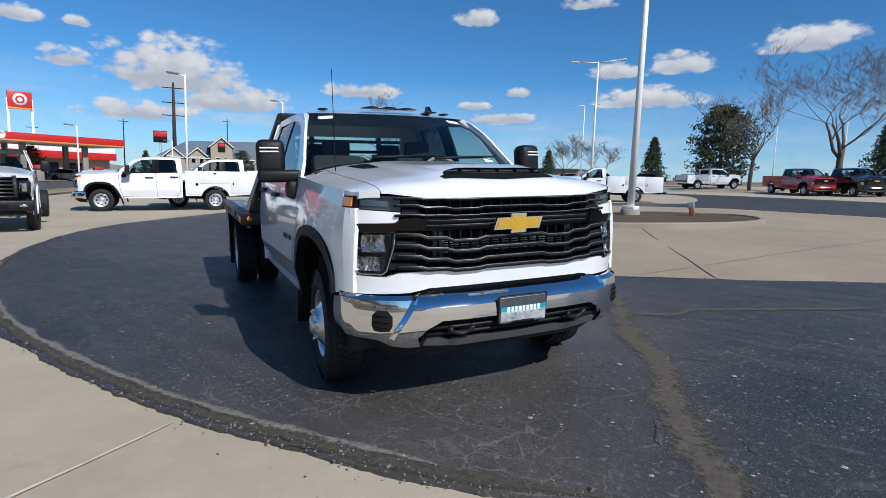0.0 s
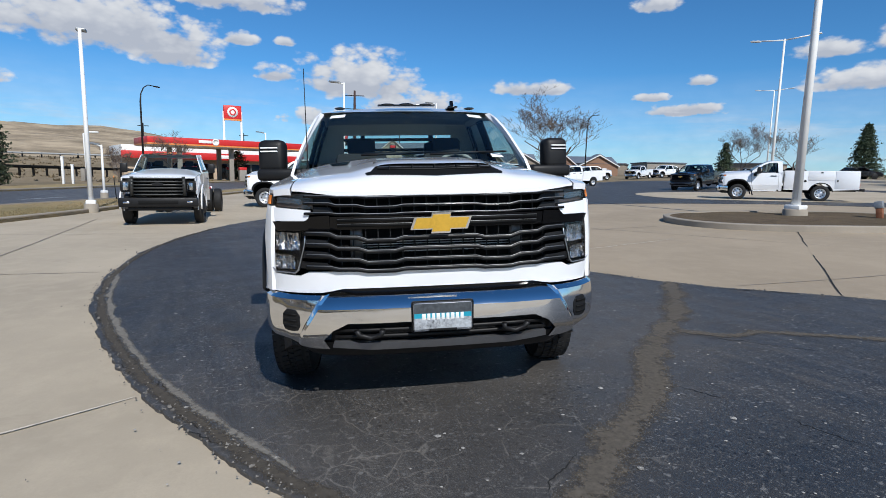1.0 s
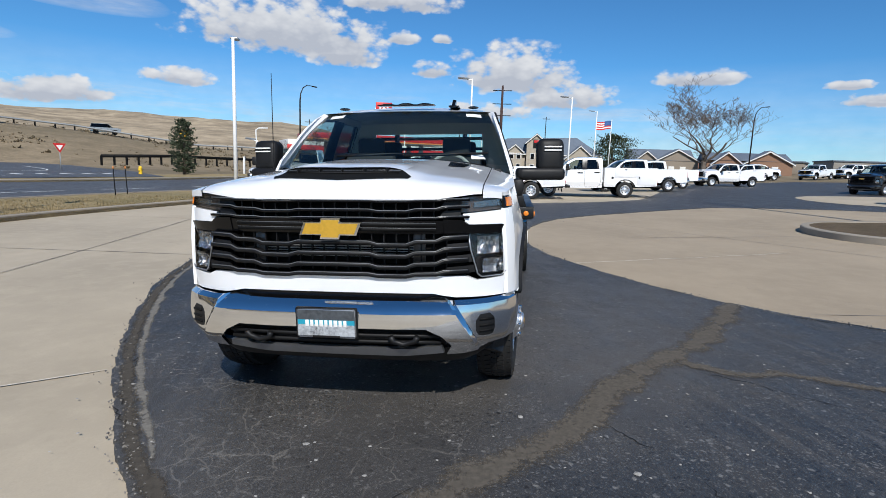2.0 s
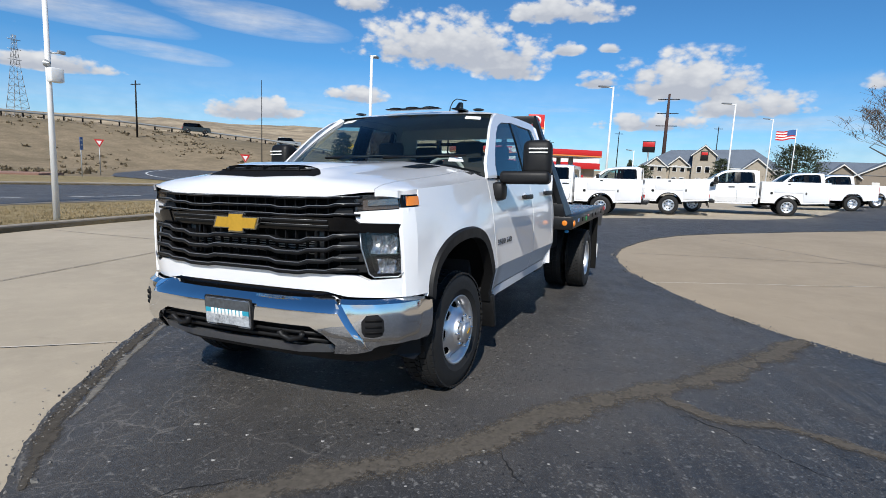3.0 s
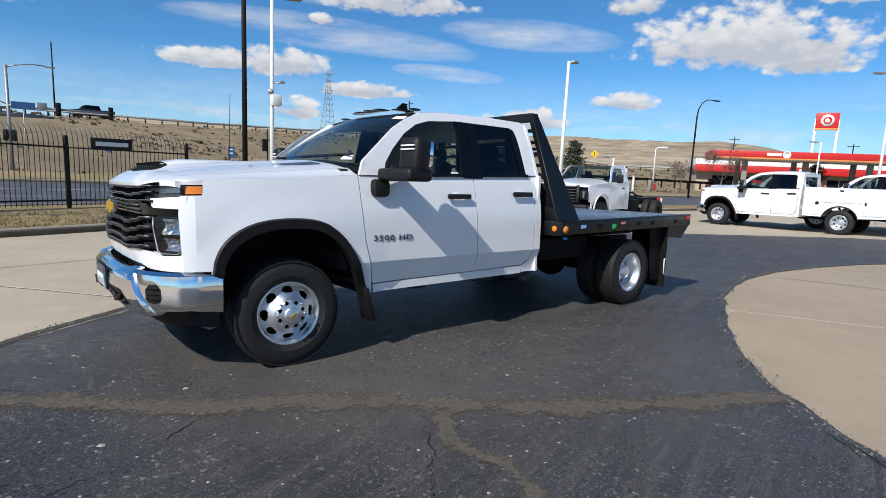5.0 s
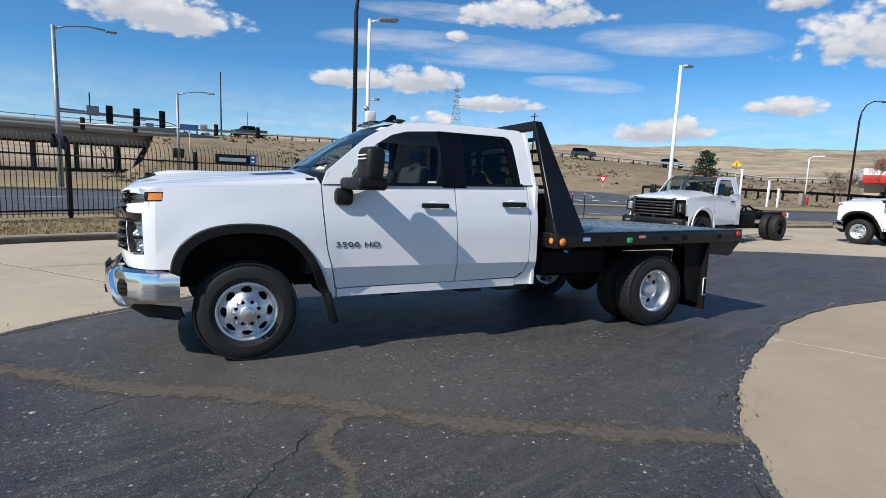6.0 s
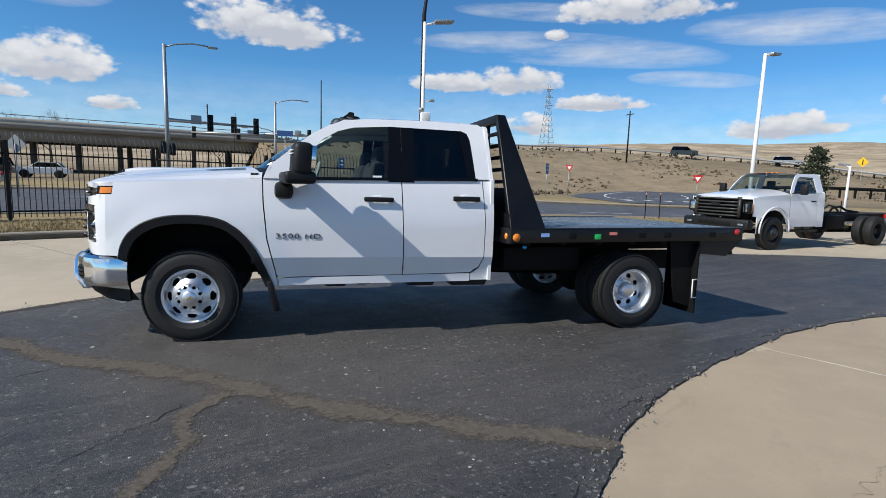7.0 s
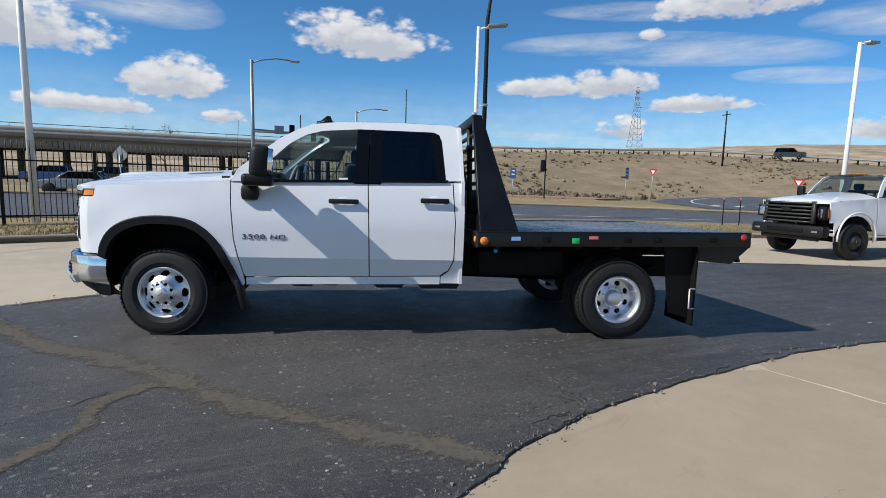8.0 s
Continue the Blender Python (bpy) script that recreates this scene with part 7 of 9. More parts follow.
def car_body(t, L, W, H, paint, belt, hoodh, cab0, cab1, wheel_r, wagon=True):
    """A closed car: shaped lower body, glasshouse, glass, wheels, lamps. Nose to -x, centred on x = 0."""
    bm = bmesh.new()
    prof = [(-L / 2, .32), (-L / 2 - .02, .55), (-L / 2 + .05, hoodh - .10), (-L / 2 + .25, hoodh), (cab0, belt), (cab1, belt), (L / 2 - .05, belt - .06), (L / 2, .60), (L / 2 - .03, .34)]
    left, right = [bm.verts.new((x, -W / 2, z)) for x, z in prof], [bm.verts.new((x, W / 2, z)) for x, z in prof]
    bm.faces.new(left)
    bm.faces.new(right[::-1])
    for i in range(len(prof)):
        j = (i + 1) % len(prof)
        bm.faces.new((left[j], left[i], right[i], right[j]))
    bmesh.ops.recalc_face_normals(bm, faces=bm.faces[:])
    bmesh.ops.bevel(bm, geom=bm.edges[:], offset=.07, segments=3, affect="EDGES")
    part("body", bm, paint, t)
    tw = W / 2 - .10
    rw = W / 2 - .28
    r0, r1 = cab0 + .75, cab1 - (.25 if wagon else .55)
    bm = bmesh.new()
    lo = [bm.verts.new(p) for p in ((cab0 + .02, -tw, belt - .03), (cab1 - .02, -tw, belt - .03), (cab1 - .02, tw, belt - .03), (cab0 + .02, tw, belt - .03))]
    up = [bm.verts.new(p) for p in ((r0, -rw, H - .03), (r1, -rw, H - .03), (r1, rw, H - .03), (r0, rw, H - .03))]
    for i in range(4):
        j = (i + 1) % 4
        bm.faces.new((lo[i], lo[j], up[j], up[i]))
    part("glasshouse", bm, TINTED, t)
    bm = box(bmesh.new(), ((r0 + r1) / 2, 0, H - .025), (r1 - r0 + .10, 2 * rw + .10, .07), .03)
    part("roof", bm, paint, t)
    for sg in (1, -1):
        for f in (0, .36, .70, 1):
            a = Vector((cab0 + .02 + (cab1 - cab0 - .04) * f, sg * (tw + .006), belt - .03))
            b = Vector((r0 + (r1 - r0) * f, sg * (rw + .012), H - .03))
            part("window_pillar", bar(bmesh.new(), [a, b], .035 if f in (0, 1) else .03, .012, (0, 1, 0)), paint if f in (0, 1) else GLOSS, t)
        part("head_lamp", box(bmesh.new(), (-L / 2 + .06, sg * (W / 2 - .22), hoodh - .14), (.14, .34, .12), .03), REFLECT, t)
        part("tail_lamp", box(bmesh.new(), (L / 2 - .06, sg * (W / 2 - .12), .85), (.12, .20, .26), .03), RED_LENS, t)
        for x in (-L / 2 + .95, L / 2 - 1.0):
            part("wheel_arch", lathe(bmesh.new(), [(wheel_r + .06, 0), (wheel_r + .05, .012), (0, .012)], 28, sg, (x, sg * (W / 2 + .002), wheel_r)), BLACK, t)
            wheel(t, x, sg * (W / 2 - .08), sg, "rear", wheel_r, False)
        part("mirror", box(bmesh.new(), (cab0 + .35, sg * (W / 2 + .06), belt + .06), (.12, .18, .13), .04), paint, t)
    part("grille", box(bmesh.new(), (-L / 2 - .005, 0, hoodh - .22), (.03, W * .55, .20), .02), BLACK, t)
    return t


def car(label, x, y, rz, paint, kind="suv", group="", z=None):
    name = {"suv": "suv", "sedan": "sedan", "pickup": "pickup_truck"}[kind]
    m = on_ground(x, y, rz)
    if z is not None:
        m = Matrix.Translation((x, y, z)) @ Matrix.Rotation(radians(rz), 4, "Z")
    t = thing(name, label, {"suv": "car", "sedan": "car", "pickup": "truck"}[kind], m, group)
    if kind == "suv":
        car_body(t, 4.9, 1.95, 1.80, paint, 1.12, 1.08, -1.25, 2.3, .37)
    elif kind == "sedan":
        car_body(t, 4.7, 1.85, 1.46, paint, .98, .88, -1.1, 1.75, .33, False)
    else:
        car_body(t, 5.9, 2.05, 1.95, paint, 1.28, 1.22, -1.75, .95, .41)
        for sg in (1, -1):
            part("bed_side", box(bmesh.new(), (1.95, sg * .96, 1.24), (1.9, .10, .18), .03), paint, t)
    return t


CAR_BLACK = plain("black_car_paint", (.010, .010, .011), .18, coat=1.0)
CAR_RED = plain("red_car_paint", (.36, .018, .015), .2, coat=1.0)
CAR_GREY = plain("silver_car_paint", (.34, .35, .36), .28, .5, coat=1.0)
CAR_BLUE = plain("blue_car_paint", (.03, .10, .30), .22, coat=1.0)
CAR_WHITE = plain("white_car_paint", (.70, .71, .72), .25, coat=1.0, vary=.03)


def lot_pickup(m, label="white crew-cab pickup in the parked row", paint=None):
    """A plain crew-cab pickup with an open bed."""
    paint = paint or WHITE
    t = thing("pickup_truck", label, "truck", m, "distant pickups")
    cabin(t, 0.25, True, paint, hi=False)
    underbody(t, -.7, 5.0, 4.0)
    for sg in (1, -1):
        wheel(t, 0, sg * .885, sg, "rear", hi=False)
        wheel(t, 4.0, sg * .885, sg, "rear", hi=False)
        gap = [(4.0 + .50 * math.cos(a), .45 + .52 * math.sin(a)) for a in [math.pi * k / 10 for k in range(11)]]
        part("bed_side", fill([(2.68, .56), (2.68, 1.40), (5.15, 1.40), (5.15, .60), (4.5, .56)] + gap[1:-1] + [(3.5, .56)], .4, lambda u, v: Vector((u, sg * 1.0, v)), (0, -sg * .12, 0)), paint, t)
        part("tail_lamp", box(bmesh.new(), (5.16, sg * .93, 1.10), (.05, .12, .40), .02), RED_LENS, t)
    part("bed_floor", box(bmesh.new(), (3.9, 0, .86), (2.4, 1.9, .05), .01), BLACK, t)
    part("tailgate", box(bmesh.new(), (5.14, 0, 1.13), (.06, 1.76, .52), .02), paint, t)
    part("rear_bumper", box(bmesh.new(), (5.24, 0, .66), (.20, 1.9, .16), .03), CHROME, t)
    return t


lot_pickup(on_ground(32.2, -6.6, -80))
lot_pickup(on_ground(38.5, -9.4, -76))
lot_pickup(on_ground(47.5, -18.0, -72), "white crew-cab pickup in the distant parked row")
lot_pickup(on_ground(36.0, -24.6, -58), "black crew-cab pickup parked beyond the drive", CAR_BLACK)
for k in range(6):
    lot_pickup(on_ground(66 + k * 4.5, -27 - k * 6.6, -70 + 9 * (k % 3) + (150 if k % 3 == 1 else 0)), "white pickup truck in the far parking rows")
lot_pickup(on_ground(20.9, -40.4, -25), "red crew-cab pickup parked on the side lot", CAR_RED)
lot_pickup(on_ground(18.3, -41.8, -30), "black crew-cab pickup beside a red one", CAR_BLACK)
lot_pickup(on_ground(19.6, -46.4, 150), "white crew-cab pickup seen from its tail")
lot_pickup(on_ground(33.6, -47.5, 75), "white crew-cab pickup on the far lot")
for k, (x, y, pc) in enumerate(((52, -64, CAR_GREY), (56, -60, CAR_BLACK), (47, -66, CAR_WHITE), (36, -66, CAR_GREY), (30, -66, CAR_WHITE), (62, -56, CAR_BLACK), (60, -48, CAR_GREY))):
    car(("silver", "black", "white", "silver", "white", "black", "silver")[k] + " car in the far parking rows", x, y, 40 + 37 * k, pc, "sedan", "far parked cars")
car("silver sedan on the road beyond the fence", -17.5, 33, 8, CAR_GREY, "sedan")
car("white sedan on the road beyond the fence", -21.7, 56.8, 10, CAR_WHITE, "sedan")
car("blue suv under the overpass", -34, 60, 10, CAR_BLUE, "suv")
car("dark suv under the overpass", -26, 55, 12, CAR_BLACK, "suv")
car("dark pickup on the elevated highway", 12, 98.5, 10, CAR_BLACK, "pickup", z=6.35)
car("silver suv on the ramp above the bank", 88, 72, 128, CAR_GREY, "suv", z=4.4)
car("dark suv on the ramp behind a steel rail", 74.5, 82.8, 142, CAR_BLACK, "suv", z=5.9)
car("dark suv beside the fuel store", 80, 31, 60, CAR_BLACK, "suv")
car("silver sedan at the fuel pumps", 77, 14, 75, CAR_GREY, "sedan")


# ---- poles, signs, fence ----
def lamp_pole(x, y, h, r, material, label, kind="shoebox", base=True, arms=1, rz=0.0, group=""):
    t = thing("street_lamp", label, "lamp post", Matrix.Translation((x, y, gz(x, y))) @ Matrix.Rotation(radians(rz), 4, "Z"), group)
    if base:
        part("footing", lathe(bmesh.new(), [(r * 2.6, -.25), (r * 2.6, .28), (r * 2.3, .31), (0, .31)], 20), KERB, t).matrix_local = Matrix.Rotation(radians(90), 4, "X")
        part("base_cover", box(bmesh.new(), (0, 0, .36), (r * 3.6, r * 3.6, .14), .03), material, t)
    if kind == "shoebox":
        part("pole", rod(bmesh.new(), (0, 0, -.2), (0, 0, h), r, r * .62, 16), material, t)
        for k in range(arms):
            a = 2 * math.pi * k / max(1, arms) if arms > 1 else 0
            d = Vector((math.cos(a), math.sin(a), 0))
            ln = .35 if arms == 1 else 1.5
            arm = part("arm", rod(bmesh.new(), (0, 0, h - .08), tuple(d * ln + Vector((0, 0, h + (0 if arms == 1 else .05)))), r * .45, None, 8), material, t)
            part("lamp_head", box(bmesh.new(), tuple(d * (ln + .25) + Vector((0, 0, h + .06))), (.62, .30, .09), .03, Euler((0, radians(-6), a)).to_matrix()), GALV if arms == 1 else material, arm)
    else:
        pts = [(0, 0, -.2), (0, 0, h * .82), (.10, 0, h * .90), (.45, 0, h * .965), (1.0, 0, h), (1.9, 0, h + .02)] if kind == "curved" else [(0, 0, -.2), (0, 0, h * .9), (.3, 0, h * .96), (1.2, 0, h), (2.4, 0, h + .02)]
        n = len(pts)
        part("pole", tube(bmesh.new(), pts, [r, r * .8, r * .6, r * .5, r * .45, r * .4][:n] if n == 6 else [r, r * .75, r * .5, r * .45, r * .4], 12), material, t)
        part("lamp_head", box(bmesh.new(), (pts[-1][0] + .22, 0, pts[-1][2] - .02), (.62, .26, .10), .04), material, t)
    return t


lamp_pole(10.6, -12.2, 10.5, .125, POLEWHITE, "tall white lamp post on a concrete footing", rz=200)
lamp_pole(16.7, 9.8, 6.15, .085, POLEWHITE, "white lamp post on the turf strip", rz=20)
cam_pole = lamp_pole(5.0, 11.3, 6.35, .075, POLEWHITE, "white lamp post carrying a camera and a white box", base=False, rz=0)
part("equipment_box", box(bmesh.new(), (0.05, -.16, 3.45), (.30, .20, .32), .03), POLEWHITE, cam_pole)
part("camera_arm", rod(bmesh.new(), (0, 0, 3.95), (.24, -.05, 3.98), .02), POLEWHITE, cam_pole)
part("camera_head", box(bmesh.new(), (.28, -.05, 4.0), (.16, .08, .08), .02), GALV, cam_pole)
part("horn", lathe(bmesh.new(), [(.02, 0), (.05, .06), (.09, .12)], 14), GALV, cam_pole).matrix_local = Matrix.Translation((-.05, -.15, 3.70))
lamp_pole(6.6, 17.9, 10.3, .11, POLEDARK, "tall dark curved street lamp beside the street", "curved", False, rz=0)
lamp_pole(-7.4, 10.3, 9.0, .10, POLEWHITE, "white lamp post in front of the black fence", base=False, rz=180)
lamp_pole(48.5, 19.8, 8.9, .09, POLEDARK, "dark curved street lamp near the fuel station", "curved", False, rz=-20)
lamp_pole(77.6, -33.6, 9.6, .10, POLEDARK, "dark curved street lamp by the distant lot", "curved", False, rz=200)
lamp_pole(30.6, -27.5, 10.2, .10, POLEWHITE, "white twin-arm lamp post in the lot", "shoebox", True, 2, 40)
lamp_pole(57.8, -48.9, 10.8, .10, POLEWHITE, "white twin-arm lamp post farther in the lot", "shoebox", True, 2, 40)
for x, y, h in ((27.5, 1.5, 6.3), (38.7, -5.1, 6.6), (60, -10, 7.6), (26, 13.4, 2.7), (44, 8.5, 4.6), (57, 2.5, 4.4), (30, -60, 7), (44, -70, 8), (24, -68, 8)):
    lamp_pole(x, y, h, .07, POLEWHITE, "white lamp post among the parked trucks", rz=60, group="lot lamps")


def signal_mast(x, y, h, arm_len, arm_z, rz, n, label):
    t = thing("traffic_signal", label, "traffic light", Matrix.Translation((x, y, gz(x, y))) @ Matrix.Rotation(radians(rz), 4, "Z"))
    part("pole", rod(bmesh.new(), (0, 0, -.3), (0, 0, h), .15, .10, 14), GALV, t)
    part("lamp_arm", tube(bmesh.new(), [(0, 0, h - .2), (.6, 0, h + .05), (1.6, 0, h + .25), (2.6, 0, h + .22)], .045, 8), GALV, t)
    part("lamp_head", box(bmesh.new(), (2.8, 0, h + .18), (.6, .25, .12), .04), GALV, t)
    part("signal_arm", rod(bmesh.new(), (0, 0, arm_z), (arm_len, 0, arm_z - .05), .12, .06, 12), GALV, t)
    for k in range(n):
        px = arm_len * (.45 + .52 * k / max(1, n - 1))
        s = part("signal_head", box(bmesh.new(), (px, -.14, arm_z - .02), (.36, .12, 1.05), .04), BLACK, t)
        for q in range(3):
            part("signal_lens", lathe(bmesh.new(), [(.11, 0), (.11, .02), (0, .03)], 14, -1, (px, -.20, arm_z + .30 - .32 * q)), FRAME, s)
    part("sign_panel", box(bmesh.new(), (arm_len * .30, -.14, arm_z + .12), (.62, .03, .55), .02), GALV, t)
    part("side_signal", box(bmesh.new(), (.28, -.1, 2.6), (.30, .2, .75), .04), BLACK, t)
    part("side_signal", box(bmesh.new(), (-.28, -.1, 2.7), (.30, .2, .75), .04), BLACK, t)
    return t


signal_mast(-6.1, 32.0, 8.9, 5.6, 4.4, 20, 3, "galvanised signal mast with three dark signal heads")
signal_mast(.1, 49.8, 7.9, 7.0, 4.9, 0, 2, "galvanised signal mast across the intersection")
signal_mast(.1, 50.4, 5.2, 7.5, 4.75, 180, 2, "galvanised signal arm reaching over the far road")


def road_sign(x, y, h, shape, material, label, face=0.0, z=None, size=.75):
    t = thing("road_sign", label, "sign", Matrix.Translation((x, y, gz(x, y) if z is None else z)) @ Matrix.Rotation(radians(face), 4, "Z"))
    part("post", rod(bmesh.new(), (0, 0, -.3), (0, 0, h), .035, None, 8), GALV, t)
    s = size / 2
    shapes = {"triangle": [(-s, s * .85), (s, s * .85), (0, -s * .85)], "diamond": [(-s, 0), (0, s), (s, 0), (0, -s)], "plate": [(-s * .55, -s), (s * .55, -s), (s * .55, s), (-s * .55, s)], "wide": [(-s, -s * .35), (s, -s * .35), (s, s * .35), (-s, s * .35)]}
    pts = shapes[shape]
    panel = part("panel", prism(bmesh.new(), [(u, -.05, h + v) for u, v in pts], (0, .012, 0)), material, t)
    if shape == "triangle":
        part("panel_face", prism(bmesh.new(), [(u * .55, -.056, h + .03 + v * .55) for u, v in pts], (0, .004, 0)), SIGNWHITE, panel)
    if shape == "diamond":
        part("arrow_bar", box(bmesh.new(), (0, -.058, h), (.10, .006, size * .5), .01), BLACK, panel)
    if shape == "plate":
        part("writing_bar", box(bmesh.new(), (0, -.058, h + s * .5), (size * .3, .006, size * .12), 0), SIGNWHITE, panel)
        part("writing_bar", box(bmesh.new(), (0, -.058, h - s * .2), (size * .3, .006, size * .12), 0), SIGNWHITE, panel)
    return t


road_sign(28, 43, 2.6, "triangle", SIGNRED, "red and white yield sign on a post", -30, size=.75)
road_sign(36.8, 35.4, 1.9, "triangle", SIGNRED, "red and white yield sign beside the ramp", -35, size=.9)
road_sign(22.5, 37, 2.4, "plate", SIGNBLUE, "blue direction sign on a steel post", 35, size=.9)
road_sign(14.2, 41.9, 2.2, "plate", SIGNBLUE, "blue direction sign on a steel post", -10, size=.9)
road_sign(6, 46, 2.3, "plate", SIGNBLUE, "blue direction sign on a steel post", -5, size=1.0)
road_sign(71.4, 46.4, 4.8, "diamond", SIGNYELLOW, "yellow diamond warning sign on a post", -45, size=1.3)
road_sign(1.0, 49.4, 4.95, "wide", SIGNBLUE, "blue street name panel at the intersection", 0, size=1.5)
road_sign(-11, 24, 2.4, "diamond", GALV, "grey back of a diamond sign beyond the fence", 170, size=.9)
st = thing("pedestrian_signal", "dark signal post on the median", "traffic light", Matrix.Translation((16.6, 40.2, gz(16.6, 40.2))))
part("post", rod(bmesh.new(), (0, 0, -.2), (0, 0, 4.2), .06), POLEDARK, st)
part("signal_head", box(bmesh.new(), (-.25, 0, 2.9), (.35, .25, 1.0), .04), BLACK, st)
for x, y in ((15.7, 14.2), (16.5, 14.3), (24.0, 12.0)):
    t = thing("marker_stake", "thin dark delineator stake in the turf", "stake", Matrix.Translation((x, y, gz(x, y) + .08)), "delineator stakes")
    part("stake", rod(bmesh.new(), (0, 0, -.2), (.06, .1, 1.05), .022, .018, 6), FRAME, t)
    part("tip", rod(bmesh.new(), (.06, .1, 1.03), (.064, .105, 1.12), .024, .02, 6), SIGNORANGE, t)
t = thing("lamp_stub", "weathered grey and rust box on the lamp island", "utility box", Matrix.Translation((9.3, -13.7, gz(9.3, -13.7) + .12)) @ Euler((radians(6), radians(10), radians(30))).to_matrix().to_4x4())
part("post", box(bmesh.new(), (0, 0, .14), (.15, .15, .34), .01), plain("rusty_wood", (.20, .075, .035), .9, vary=.5), t)
part("cap", box(bmesh.new(), (0, 0, .38), (.19, .17, .20), .015), GALV, t)


# black steel fence with curved pickets
FENCE = [(3.6, 15.0), (.2, 14.1), (-3, 12.6), (-6, 10.75), (-11.5, 7.6)]
fence = thing("steel_fence", "black steel fence with outward-curved pickets", "fence")
pick = tube(bmesh.new(), [(0, 0, .06), (0, 0, 1.75), (0, .02, 1.95), (0, .08, 2.12), (0, .19, 2.24)], .0105, 4)
pick_me = bpy.data.meshes.new("picket")
pick.to_mesh(pick_me)
pick_me.materials.append(POLEDARK)
post_me = bpy.data.meshes.new("post")
pb = box(bmesh.new(), (0, 0, 1.0), (.085, .085, 2.1), .008)
pb.to_mesh(post_me)
post_me.materials.append(POLEDARK)
for (ax, ay), (bx_, by_) in zip(FENCE, FENCE[1:]):
    a, b = Vector((ax, ay)), Vector((bx_, by_))
    d = b - a
    ang = math.atan2(d.y, d.x) + math.pi
    n = int(d.length / .125)
    for k in range(n):
        p = a + d * ((k + .5) / n)
        ob = new("picket", pick_me)
        ob.parent = fence
        ob.matrix_local = Matrix.Translation((p.x, p.y, gz(p.x, p.y) + .10)) @ Matrix.Rotation(ang, 4, "Z") @ Matrix.Rotation(math.pi if d.x > 0 else 0, 4, "Z")
    m = max(1, round(d.length / 2.4))
    for k in range(m):
        p = a + d * (k / m)
        ob = new("post", post_me)
        ob.parent = fence
        ob.matrix_local = Matrix.Translation((p.x, p.y, gz(p.x, p.y) + .08)) @ Matrix.Rotation(ang, 4, "Z")
    for z in (.22, 1.70):
        part("rail", bar(bmesh.new(), [(ax, ay, gz(ax, ay) + .10 + z), (bx_, by_, gz(bx_, by_) + .10 + z)], .02, .022), POLEDARK, fence)
board = thing("fence_sign", "small black sign board hung on the fence", "sign", Matrix.Translation((1.35, 14.28, gz(1, 14) + 1.95)) @ Matrix.Rotation(radians(15), 4, "Z"))
part("panel", box(bmesh.new(), (0, 0, 0), (1.15, .03, .34), .01), BLACK, board)
part("writing_bar", box(bmesh.new(), (0, -.018, 0), (.9, .006, .12), 0), SIGNWHITE, board)


# ---- fuel station ----
gs = Matrix.Translation((69.5, 16.6, gz(69, 16) - .28)) @ Matrix.Rotation(math.atan2(8.4 - 25.3, 74.7 - 64.8), 4, "Z")
can = thing("fuel_canopy", "red, orange and white fuel station canopy on columns", "canopy", gs)
part("roof_slab", box(bmesh.new(), (0, 4.2, 4.95), (19.6, 8.2, .9), .03), SIGNWHITE, can)
for yy in (.0, 8.4):
    part("fascia", box(bmesh.new(), (0, yy + (-.0), 5.12), (19.9, .12, .72), .02), SIGNRED, can)
    part("fascia_stripe", box(bmesh.new(), (0, yy - .02, 4.66), (19.9, .12, .16), .01), SIGNORANGE, can)
for xx in (-9.9, 9.9):
    part("fascia", box(bmesh.new(), (xx, 4.2, 5.12), (.12, 8.4, .72), .02), SIGNRED, can)
    part("fascia_stripe", box(bmesh.new(), (xx, 4.2, 4.66), (.14, 8.4, .16), .01), SIGNORANGE, can)
part("name_bar", box(bmesh.new(), (-3.6, -.08, 5.12), (1.5, .04, .34), .02), SIGNWHITE, can)
part("name_disc", lathe(bmesh.new(), [(.42, 0), (.42, .03), (.28, .035), (.28, .02), (0, .02)], 24, -1, (-2.35, -.07, 5.12)), SIGNWHITE, can)
for xx in (-6.2, 0, 6.2):
    for yy in (1.6, 6.8):
        part("column", box(bmesh.new(), (xx, yy, 2.25), (.55, .45, 4.5), .03), GREYCON, can)
    for yy in (1.6, 6.8):
        pump = thing("fuel_pump", "red and grey fuel pump under the canopy", "fuel pump", gs @ Matrix.Translation((xx + 1.4, yy, 0)), "fuel pumps")
        part("cabinet", box(bmesh.new(), (0, 0, .9), (.9, .6, 1.8), .04), GREYCON, pump)
        part("topper", box(bmesh.new(), (0, 0, 1.95), (.95, .62, .35), .03), SIGNRED, pump)
store = thing("fuel_store", "low tan store with a red fascia band", "shop", gs @ Matrix.Translation((3.0, 22, 0)))
part("wall", box(bmesh.new(), (0, 0, 1.75), (26, 10, 3.5), .03), plain("tan_stucco", (.46, .36, .26), .9), store)
part("parapet", box(bmesh.new(), (0, -.6, 4.2), (26.6, 11.2, 1.5), .04), SIGNWHITE, store)
part("fascia", box(bmesh.new(), (0, -6.25, 3.65), (26.8, .14, 1.0), .02), SIGNRED, store)
part("name_bar", box(bmesh.new(), (1.0, -6.34, 3.65), (2.6, .04, .5), .02), SIGNWHITE, store)
for k in range(6):
    w_ = part("window", box(bmesh.new(), (-9.5 + k * 3.6, -5.02, 1.45), (2.8, .08, 2.3), .02), GLOSS, store)
    part("window_frame", box(bmesh.new(), (-9.5 + k * 3.6, -5.07, 1.45), (.10, .06, 2.3), .01), GALV, w_)
